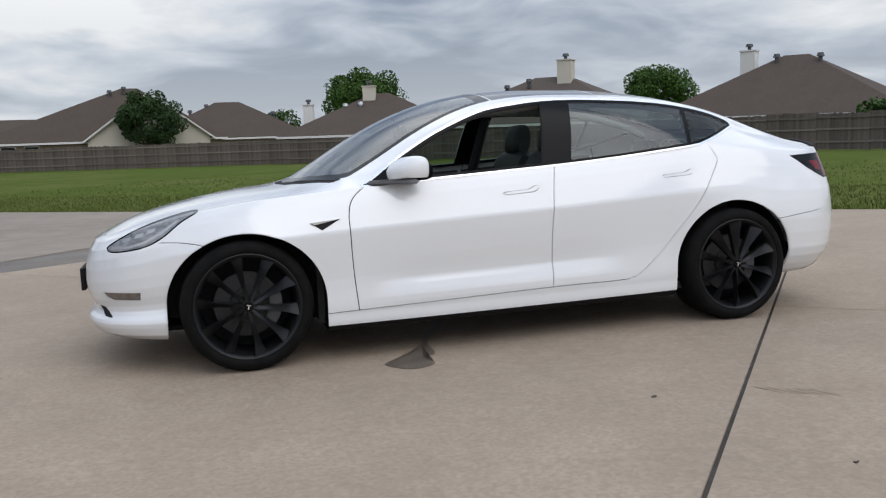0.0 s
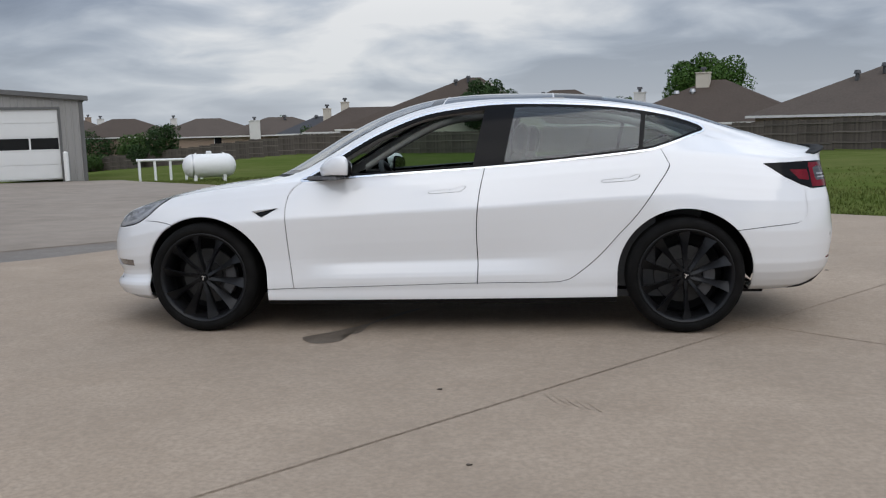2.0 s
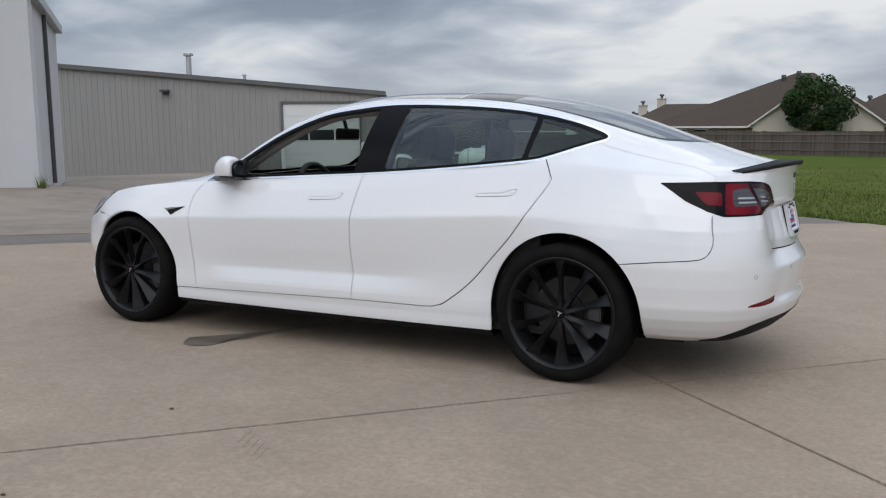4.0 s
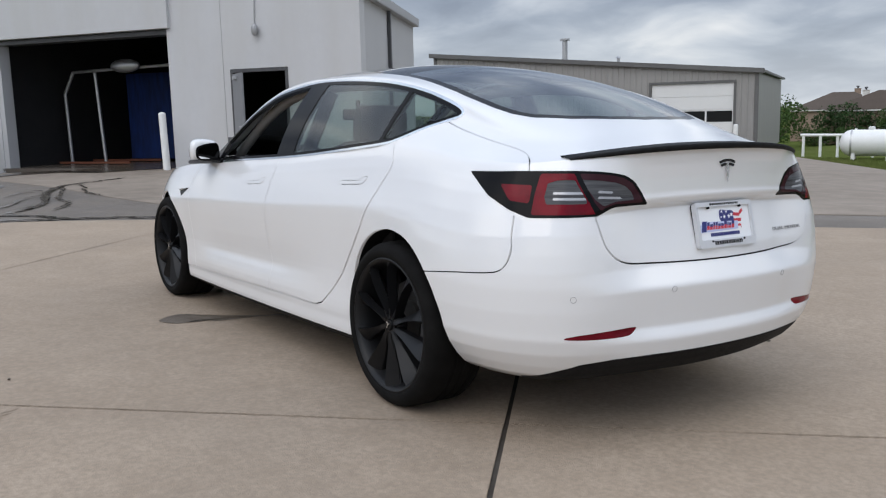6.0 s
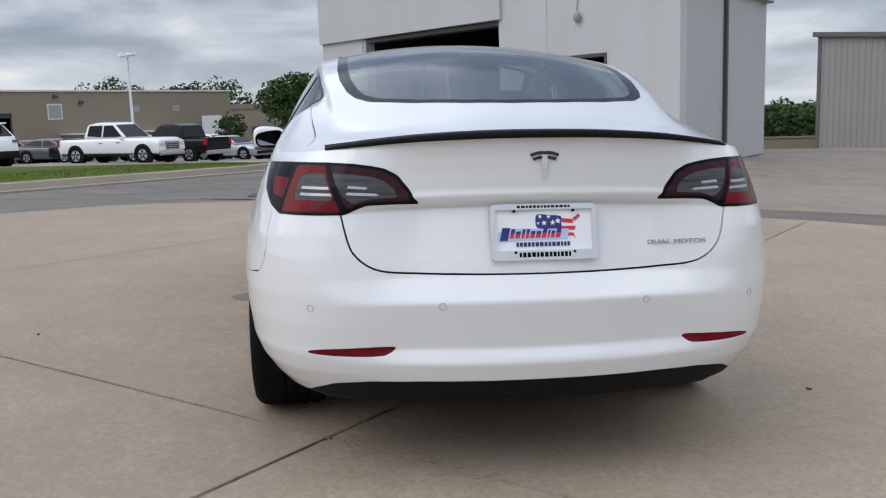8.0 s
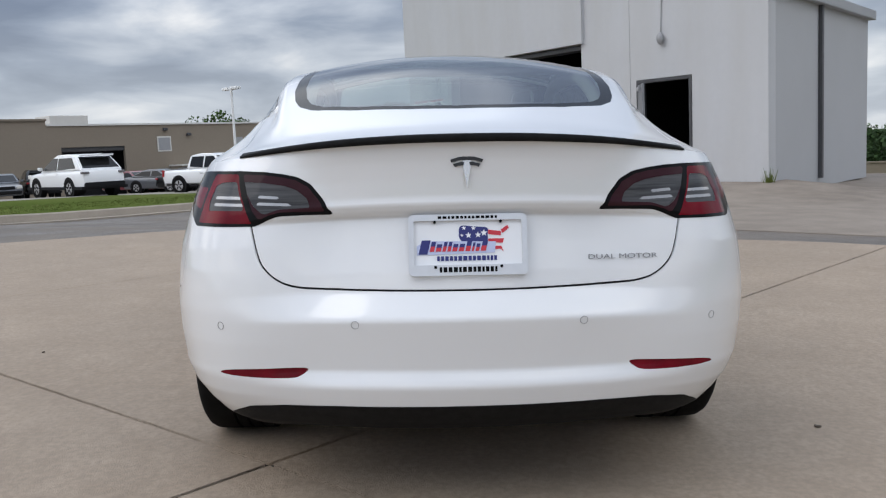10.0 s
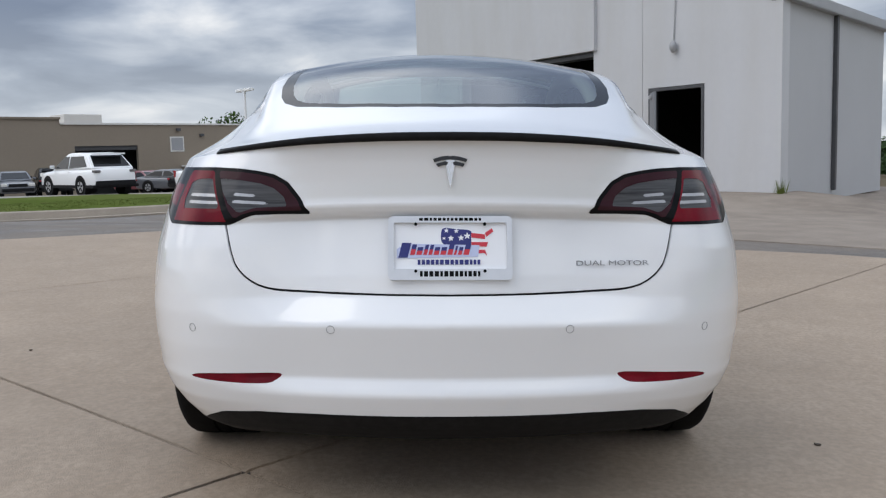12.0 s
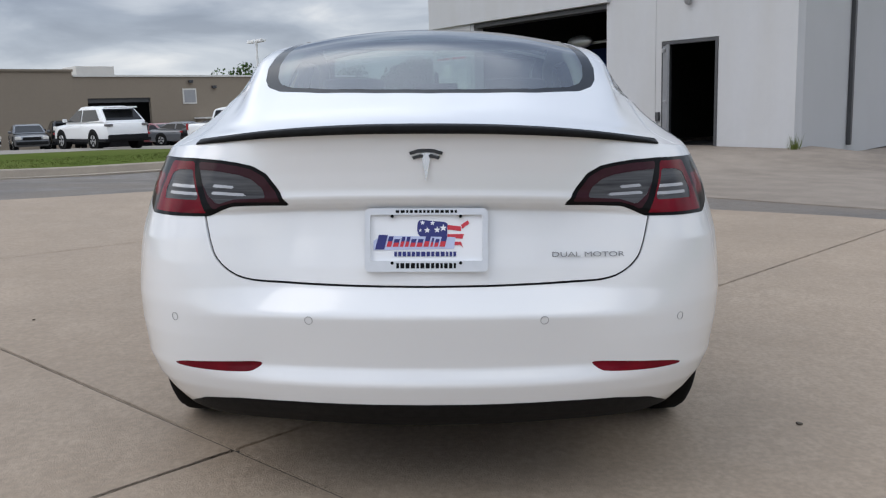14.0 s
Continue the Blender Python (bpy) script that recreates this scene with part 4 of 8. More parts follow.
        up[i, :, 1] = -np.interp(want, q, pts[:, 0])
        up[i, :, 2] = np.interp(want, q, pts[:, 1])
    G = np.concatenate([under[:, ::-1], low[:, ::-1], up], 1)
    k = G.shape[1]
    # let the end caps meet the middle line
    G[0, :, 1] = G[-1, :, 1] = 0.0
    G[:, -1, 1] = 0.0
    # smooth along the length
    for _ in range(2):
        G[1:-1, :, 2] = (G[:-2, :, 2] + 2 * G[1:-1, :, 2] + G[2:, :, 2]) / 4
    # even out the haunch and the foot of the rear pillar
    j0 = nB + nV - 10
    ease = (sstep(x, 1.15, 1.45) * (1 - sstep(x, 1.92, 2.08)))[1:-1, None]
    for _ in range(14):
        for c in (1, 2):
            Q = G[:, j0 - 1:, c]
            Q[1:-1, 1:-1] += ease * ((Q[:-2, 1:-1] + Q[2:, 1:-1] + Q[1:-1, :-2] + Q[1:-1, 2:]) / 4 - Q[1:-1, 1:-1])
    V = G.reshape(-1, 3)
    i, j = np.meshgrid(np.arange(nU - 1), np.arange(k - 1), indexing="ij")
    a = (i * k + j).ravel()
    T = np.vstack([np.stack([a, a + k, a + k + 1], 1), np.stack([a, a + k + 1, a + 1], 1)])
    # merge doubles, drop slivers
    key = np.round(V, 5)
    _, first, inv = np.unique(key, axis=0, return_index=True, return_inverse=True)
    V, T = V[first], inv.reshape(-1)[T]
    ok = (T[:, 0] != T[:, 1]) & (T[:, 1] != T[:, 2]) & (T[:, 0] != T[:, 2])
    T = T[ok]
    ar = np.linalg.norm(np.cross(V[T[:, 1]] - V[T[:, 0]], V[T[:, 2]] - V[T[:, 0]]), axis=1)
    T = T[ar > 1e-9]
    sh = Shell(V, T)
    sh.normals()
    c = V[T].mean(1)
    fn = np.cross(V[T[:, 1]] - V[T[:, 0]], V[T[:, 2]] - V[T[:, 0]])
    if (fn * (c - np.array((0, 0, 0.6)))).sum() < 0:
        sh.T = sh.T[:, ::-1]
        sh.normals()
    mid = np.abs(sh.V[:, 1]) < 1e-5
    sh.N[mid, 1] = 0
    sh.N /= np.maximum(np.linalg.norm(sh.N, axis=1)[:, None], 1e-9)
    return sh



M_GLOSSBLACK = mat("gloss_black_trim", (0.006, 0.006, 0.0065), 0.12, spec=0.10)
M_BLACKPLASTIC = mat("black_textured_plastic", (0.009, 0.009, 0.0095), 0.6, spec=0.1, vary=((40, 0.4, (0.02, 0.02, 0.021)),), bump=((300, 0.1),))
M_GAP = mat("panel_gap", (0.02, 0.02, 0.022), 0.9)
M_CHROME = mat("satin_chrome", (0.78, 0.79, 0.80), 0.22, 1.0)
M_REDLENS = mat("red_lens", (0.165, 0.006, 0.014), 0.12, spec=0.14, vary=((9, 0.6, (0.060, 0.004, 0.008)),))
M_LIDRED = mat("smoky_red_lens", (0.034, 0.011, 0.015), 0.10, spec=0.14, vary=((14, 0.6, (0.045, 0.016, 0.022)),))
M_CLEARLENS = mat("smoked_clear_lens", (0.070, 0.072, 0.076), 0.10, spec=0.14, vary=((7, 0.9, (0.020, 0.020, 0.023), (0.6, 0.6, 14)), (4, 0.5, (0.12, 0.12, 0.125), (0.5, 0.5, 9))))
M_LIGHTBAR = mat("lamp_reflector", (0.42, 0.42, 0.43), 0.2, 0.4)
M_HEADLENS = mat("headlamp_lens", (0.20, 0.205, 0.215), 0.10, spec=0.6, vary=((9, 0.7, (0.34, 0.345, 0.355), (1, 1, 2)), (22, 0.5, (0.05, 0.05, 0.055), (1, 1, 2))))
G_SIDE = clear_glass("tinted_side_glass", (0.50, 0.60, 0.55), ior=1.7)
G_QUARTER = clear_glass("dark_quarter_glass", (0.62, 0.72, 0.68), ior=1.5)
G_SCREEN = clear_glass("windscreen_glass", (0.50, 0.58, 0.55), ior=2.3)
G_REAR = clear_glass("rear_window_glass", (0.56, 0.68, 0.62), ior=2.5)
G_ROOF = clear_glass("dark_roof_glass", (0.16, 0.17, 0.17))
M_CABIN = mat("black_vegan_leather", (0.013, 0.013, 0.014), 0.5, vary=((60, 0.4, (0.03, 0.03, 0.032)),), bump=((400, 0.15),))
M_CABINGREY = mat("grey_headliner", (0.30, 0.29, 0.28), 0.9, bump=((500, 0.2),))
M_TYRE = mat("tyre_rubber", (0.006, 0.0058, 0.0056), 0.8, spec=0.08, vary=((12, 0.5, (0.013, 0.0125, 0.012)),), bump=((250, 0.1),))
M_RIM = mat("satin_dark_grey_alloy", (0.011, 0.0112, 0.0122), 0.40, 0.2, spec=0.28, vary=((30, 0.3, (0.010, 0.010, 0.011)),))
M_BARREL = mat("rim_barrel_black", (0.006, 0.006, 0.0065), 0.6, spec=0.15)
M_DISC = mat("brake_disc_iron", (0.036, 0.035, 0.034), 0.5, 0.3, vary=((40, 0.4, (0.022, 0.021, 0.020)),))
M_CALIPER = mat("grey_caliper", (0.10, 0.10, 0.105), 0.45, 0.3)

M_FOG = mat("fog_lens", (0.16, 0.13, 0.11), 0.15, coat=0.8, vary=((20, 0.6, (0.06, 0.05, 0.05)),))
M_FOOT = mat("satin_grey_trim", (0.16, 0.16, 0.165), 0.35, 0.3)
M_MIRROR = mat("mirror_silver", (0.30, 0.31, 0.33), 0.02, 1.0)

shell = car_shell()
SIDE, BACK, TOP = [0, 2], [1, 2], [0, 1]
WRAP = lambda V: np.stack([V[:, 0] + V[:, 1], V[:, 2]], 1)   # unrolled round the rear corner
flank = lambda c: c[:, 1] < -0.52
tail = lambda c: (c[:, 0] > 2.0) & (c[:, 2] < 1.0)
LAMP = [(1.064, 0.968), (1.245, 0.972), (1.344, 0.975), (1.597, 0.977), (1.709, 0.974), (1.776, 0.968), (1.828, 0.960), (1.872, 0.940), (1.908, 0.902), (1.941, 0.857), (1.853, 0.856), (1.776, 0.853),
        (1.742, 0.842), (1.704, 0.826), (1.581, 0.824), (1.377, 0.821), (1.281, 0.845), (1.171, 0.889)]
LAMPSIDE = lambda c: (c[:, 0] > 1.82) & (c[:, 1] < -0.30) & (c[:, 2] < 1.0)
HEAD = spline([(-2.112, 0.652), (-2.092, 0.630), (-2.007, 0.637), (-1.908, 0.660), (-1.824, 0.704), (-1.737, 0.772), (-1.645, 0.828), (-1.733, 0.816), (-1.876, 0.776), (-1.990, 0.730), (-2.078, 0.680)], 6)
HEADSIDE = lambda c: (c[:, 0] < -1.60) & (c[:, 1] < -0.50)
FOG = [(-2.150, 0.424), (-1.956, 0.429), (-1.958, 0.386), (-2.095, 0.384), (-2.13, 0.398)]
REFLECTOR = spline([(-0.700, 0.412), (-0.662, 0.427), (-0.526, 0.438), (-0.444, 0.440), (-0.462, 0.420), (-0.493, 0.412), (-0.592, 0.409)], 5)
DLO = spline([(-0.80, 0.917), (-0.508, 0.936), (-0.11, 0.958), (0.293, 0.980), (0.694, 1.009), (1.183, 1.056), (1.303, 1.079), (1.411, 1.115), (1.500, 1.146), (1.566, 1.172), (1.520, 1.207), (1.335, 1.265), (1.063, 1.313),
              (0.721, 1.339), (0.379, 1.346), (0.104, 1.322), (-0.101, 1.284), (-0.340, 1.190), (-0.510, 1.099), (-0.645, 1.015), (-0.760, 0.938)], 6)
HANDLE = spline([(-0.030, 0.829), (0.05, 0.833), (0.135, 0.838), (0.160, 0.848), (0.176, 0.867), (0.150, 0.869), (0.122, 0.857), (0.10, 0.851), (-0.028, 0.843)], 5)
BADGE = [(-1.105, 0.738), (-0.950, 0.754), (-1.047, 0.702)]

near = lambda lo, hi: (lambda c: ((c > lo) & (c < hi)).all(1))
for lo, hi in (((-0.08, -1, 0.80), (0.22, -0.5, 0.90)), ((0.92, -1, 0.85), (1.24, -0.5, 0.95)), ((1.8, -0.9, 0.80), (2.4, -0.34, 1.0)), ((2.1, -0.8, 0.36), (2.5, -0.38, 0.47)),
               ((-2.3, -0.9, 0.35), (-1.9, -0.45, 0.45)), ((-2.2, -0.85, 0.60), (-1.6, -0.45, 0.85)), ((-1.15, -1, 0.68), (-0.9, -0.5, 0.78)), ((2.2, -0.34, 0.53), (2.5, -0.27, 0.60)), ((2.1, -0.75, 0.52), (2.4, -0.64, 0.59))):
    shell.refine(near(np.array(lo), np.array(hi)))
shell.refine(near(np.array((2.2, -0.34, 0.53)), np.array((2.5, -0.27, 0.60))))
shell.refine(near(np.array((2.1, -0.75, 0.52)), np.array((2.4, -0.64, 0.59))))


def arch(xc, rx, rz, zc=0.338):
    def f(V):
        e = np.hypot((V[:, 0] - xc) / rx, np.maximum(V[:, 2] - zc, 0) / rz)
        return (e - 1) * rx
    return f


cut = shell.cut
cut(arch(-1.437, 0.402, 0.372), "arch", where=lambda c: c[:, 1] < -0.35)
cut(arch(1.437, 0.383, 0.384), "arch", where=lambda c: c[:, 1] < -0.35)
# glazing along the side
cut(region(DLO, SIDE, -0.010), "chrome", where=flank)
cut(region(DLO, SIDE), "pillar", ("chrome",), flank)
cut(region(DLO, SIDE, 0.014), "glass", ("pillar",), flank)
cut(region([(-0.95, 0.85), (-0.56, 0.85), (-0.60, 1.25), (-0.95, 1.25)], SIDE), "sail", ("glass",), flank)
cut(region([(0.205, 0.93), (0.385, 0.93), (0.480, 1.40), (0.300, 1.40)], SIDE), "pillar", ("glass",), flank)
cut(region([(1.168, 1.0), (1.192, 1.0), (1.248, 1.35), (1.220, 1.35)], SIDE), "pillar", ("glass",), flank)
cut(lambda V: V[:, 0] - 0.34, "opening", ("glass",), flank)
cut(lambda V: 1.2 - V[:, 0], "glass_quarter", ("glass",), flank)
# screen, roof and rear window seen from above
over = lambda c: c[:, 2] > 0.885
two = lambda pts: pts + [(x, -y) for x, y in reversed(pts)]
cut(region(two([(-1.175, 0.0), (-1.16, -0.30), (-1.09, -0.52), (-0.96, -0.70), (-0.90, -0.70)]), TOP), "cowl", where=over)
cut(region(two([(-1.135, 0.0), (-1.115, -0.25), (-1.045, -0.48), (-0.93, -0.66), (-0.865, -0.702), (-0.75, -0.672), (-0.5, -0.632), (-0.25, -0.600), (0.0, -0.570), (0.018, -0.566)]), TOP), "frit_screen", ("body", "cowl"), over)
cut(region(two([(0.026, 0.0), (0.026, -0.566), (0.3, -0.548), (0.69, -0.540)]), TOP), "glass_roof", where=over)
REARGLASS = [(0.70, -0.545), (1.07, -0.556), (1.34, -0.568), (1.52, -0.564), (1.66, -0.545), (1.745, -0.520), (1.815, -0.470), (1.890, -0.330), (1.935, -0.16), (1.95, 0.0)]
cut(region(two(REARGLASS), TOP), "frit_rear", where=over)
cut(region(two(REARGLASS), TOP, 0.040), "glass_rear", ("frit_rear",), lambda c: c[:, 0] > 1.0)
cut(region(two([(-1.09, 0.0), (-1.07, -0.24), (-1.0, -0.44), (-0.89, -0.61), (-0.83, -0.64), (-0.5, -0.59), (-0.25, -0.555), (-0.06, -0.525)]), TOP), "glass_screen", ("frit_screen",))
# lamps
cut(region(LAMP, WRAP), "lamp", where=LAMPSIDE)
cut(region(HEAD, SIDE), "head", where=HEADSIDE)
cut(region(HEAD, SIDE, 0.007), "head_lens", ("head",), HEADSIDE)
cut(region([(-2.085, 0.648), (-2.00, 0.652), (-1.915, 0.676), (-1.83, 0.722), (-1.745, 0.784), (-1.755, 0.789), (-1.84, 0.733), (-1.92, 0.688), (-2.005, 0.664), (-2.085, 0.660)], SIDE), "head_strip", ("head_lens",), HEADSIDE)
for hx, hz in ((-2.01, 0.692), (-1.945, 0.712), (-1.885, 0.735)):
    cut(region([(hx - 0.024, hz - 0.012), (hx + 0.020, hz - 0.002), (hx + 0.026, hz + 0.020), (hx - 0.018, hz + 0.010)], SIDE), "head_cell", ("head_lens",), HEADSIDE)
cut(region(FOG, SIDE), "fog", where=lambda c: (c[:, 1] < -0.45) & (c[:, 0] < -1.9))
cut(region([(-2.19, 0.345), (-2.145, 0.338), (-2.115, 0.302), (-2.10, 0.288), (-2.155, 0.292)], SIDE), "slit", where=lambda c: (c[:, 1] < -0.40) & (c[:, 0] < -1.9))
cut(region(REFLECTOR, BACK), "reflector", where=tail)
cut(region([(-0.75, 0.20), (-0.70, 0.262), (-0.668, 0.288), (-0.620, 0.314), (-0.517, 0.329), (-0.356, 0.335), (0.0, 0.337), (0.1, 0.337), (0.1, 0.20)], BACK), "valance", where=lambda c: c[:, 0] > 2.05)
cut(region([(-1.1, 0.196), (1.1, 0.206), (1.1, 0.10), (-1.1, 0.10)], SIDE), "sill_trim", where=lambda c: (np.abs(c[:, 0]) < 1.12) & (c[:, 1] < -0.5))
cut(region(BADGE, SIDE), "badge", where=flank)
for dx, dz in ((0, 0), (1.005, 0.048)):
    H = HANDLE + np.array((dx, dz))
    cut(region(H, SIDE, -0.0022), "gap", where=flank)
    cut(region(H, SIDE, 0.0012), "handle%d" % bool(dx), ("gap",), flank)
# lamp lenses
cut(region([(1.033, 0.99), (1.416, 0.99), (1.394, 0.90), (1.377, 0.80), (1.033, 0.80)], WRAP), "lamp_port", ("lamp",), LAMPSIDE)
cut(region([(1.601, 0.99), (1.624, 0.935), (1.667, 0.882), (1.714, 0.81), (1.951, 0.81), (1.951, 0.99)], WRAP), "lamp_lid", ("lamp",), LAMPSIDE)
for part_of, keep in (("lamp", [(1.43, 0.967), (1.591, 0.968), (1.612, 0.935), (1.654, 0.882), (1.693, 0.834), (1.391, 0.831), (1.405, 0.895)]),
                      ("lamp_lid", [(1.613, 0.968), (1.712, 0.965), (1.776, 0.959), (1.823, 0.951), (1.864, 0.932), (1.897, 0.897), (1.920, 0.866), (1.853, 0.865), (1.78, 0.864), (1.738, 0.853), (1.719, 0.842), (1.687, 0.872), (1.639, 0.935)]),
                      ("lamp_port", [(1.231, 0.930), (1.392, 0.928), (1.38, 0.868), (1.282, 0.876)])):
    cut(region(keep, WRAP), part_of + "_red", (part_of,), LAMPSIDE)
cut(region([(1.466, 0.935), (1.512, 0.945), (1.594, 0.947), (1.606, 0.930), (1.648, 0.882), (1.656, 0.868), (1.462, 0.866), (1.452, 0.890)], WRAP), "lamp_clear", ("lamp_red",), LAMPSIDE)
cut(region([(1.62, 0.948), (1.71, 0.944), (1.785, 0.936), (1.828, 0.924), (1.860, 0.902), (1.873, 0.876), (1.78, 0.872), (1.732, 0.858), (1.691, 0.880)], WRAP), "lamp_lid_clear", ("lamp_lid_red",), LAMPSIDE)
for z in (0.880, 0.899):
    cut(region([(1.488, z), (1.653 - (z - 0.88) * 0.8, z), (1.648 - (z - 0.88) * 0.8, z + 0.008), (1.494, z + 0.008)], WRAP), "lamp_bar", ("lamp_clear",), LAMPSIDE)
    cut(region([(1.699, z + 0.004), (1.818 - (z - 0.88) * 2, z), (1.808 - (z - 0.88) * 2, z + 0.008), (1.699, z + 0.012)], WRAP), "lamp_lid_bar", ("lamp_lid_clear",), LAMPSIDE)
# shut lines
W = 0.0030
sl = lambda pts: spline(pts, 6, False)
seam = shell.seam
seam(sl([(-1.10, 0.259), (-0.871, 0.268), (-0.30, 0.283), (0.237, 0.296), (0.674, 0.298), (0.74, 0.306), (0.80, 0.328), (0.94, 0.440), (1.06, 0.572), (1.17, 0.696), (1.27, 0.840), (1.346, 0.955), (1.338, 1.00), (1.300, 1.075)]), SIDE, W, where=flank)
seam(sl([(-0.780, 0.925), (-0.835, 0.890), (-0.880, 0.845), (-0.900, 0.78), (-0.903, 0.70), (-0.893, 0.50), (-0.871, 0.262)]), SIDE, W, where=flank)
seam(sl([(0.237, 0.290), (0.243, 0.40), (0.238, 0.55), (0.240, 0.66), (0.256, 0.82), (0.290, 0.985)]), SIDE, W, where=flank)
seam(sl([(1.68, 0.590), (1.88, 0.613), (2.04, 0.628), (2.090, 0.642), (2.115, 0.680), (2.120, 0.72), (2.112, 0.77), (2.106, 0.825)]), SIDE, W * 0.8, where=flank)
seam(sl([(-1.58, 0.640), (-1.66, 0.663), (-1.74, 0.676), (-1.80, 0.679), (-1.85, 0.680)]), SIDE, W * 0.7, where=flank)
seam(sl([(-0.594, 0.832), (-0.577, 0.757), (-0.560, 0.716), (-0.524, 0.682), (-0.477, 0.663), (-0.40, 0.656), (-0.205, 0.652), (0.03, 0.651)]), BACK, W, where=lambda c: c[:, 0] > 2.1)
seam(sl([(2.115, -0.742), (2.075, -0.705), (2.035, -0.678), (1.983, -0.662), (1.898, -0.660), (1.733, -0.668), (1.562, -0.672), (1.43, -0.655), (1.36, -0.56)]), TOP, W * 0.8, where=lambda c: c[:, 2] > 0.96)
seam(sl([(-2.158, 0.03), (-2.155, -0.15), (-2.130, -0.36), (-2.085, -0.49), (-1.99, -0.585), (-1.87, -0.600), (-1.74, -0.655), (-1.60, -0.700), (-1.30, -0.742), (-1.05, -0.752), (-0.97, -0.735), (-0.93, -0.69)]), TOP, W, where=lambda c: c[:, 2] > 0.64)
# even curvature for the glazing
for side_glass in (("glass", "glass_quarter", "pillar", "sail", "opening", "chrome"),):
    shell.fair(side_glass, 1, 4)
shell.fair(("glass_rear", "frit_rear"), 2, 6, True)
shell.fair(("glass_screen", "frit_screen"), 2, 6, True)
shell.fair(("glass_roof",), 2, 4, True)

# panels that the shut lines part
PANELS = {"front_door": (-0.3, -0.9, 0.6), "rear_door": (0.75, -0.88, 0.7), "sill": (0.0, -0.88, 0.23), "hood": (-1.55, -0.3, 0.85), "trunk_lid": (2.15, -0.3, 0.9),
          "front_fender": (-1.2, -0.9, 0.75), "front_bumper": (-2.15, -0.5, 0.4), "rear_quarter": (1.6, -0.8, 0.85), "rear_bumper": (2.3, -0.5, 0.5)}
panel_label = {"sill": "white painted sill", "hood": "smooth white bonnet"}
parts = {}
for lab, c, area in shell.pieces("body"):
    if area < 2e-4:
        continue
    name = min(PANELS, key=lambda k: np.linalg.norm(c - np.array(PANELS[k])))
    if area > 1.2:
        name = "body"
    if area < 0.02 and name in ("front_door", "rear_door"):
        name = "body_panel"
    if name in ("hood", "trunk_lid", "rear_bumper", "front_bumper", "body"):
        parts[name] = shell.make(name, (lab,), M_PAINT, car, rim=0.014)
    else:
        for s in "LR":
            ob = shell.make(name, (lab,), M_PAINT, car, rim=0.014, sides=s)
            if s == "L":
                parts[name] = ob
g = shell.make("front_side_window", ("opening",), G_SIDE, car, "closed front passenger window", lift=-0.003, sides="R")
g.visible_shadow = False
shell.make("panel_gap", ("gap",), M_GAP, car, lift=-0.010)
shell.make("cowl", ("cowl",), M_BLACKPLASTIC, car, lift=-0.004)
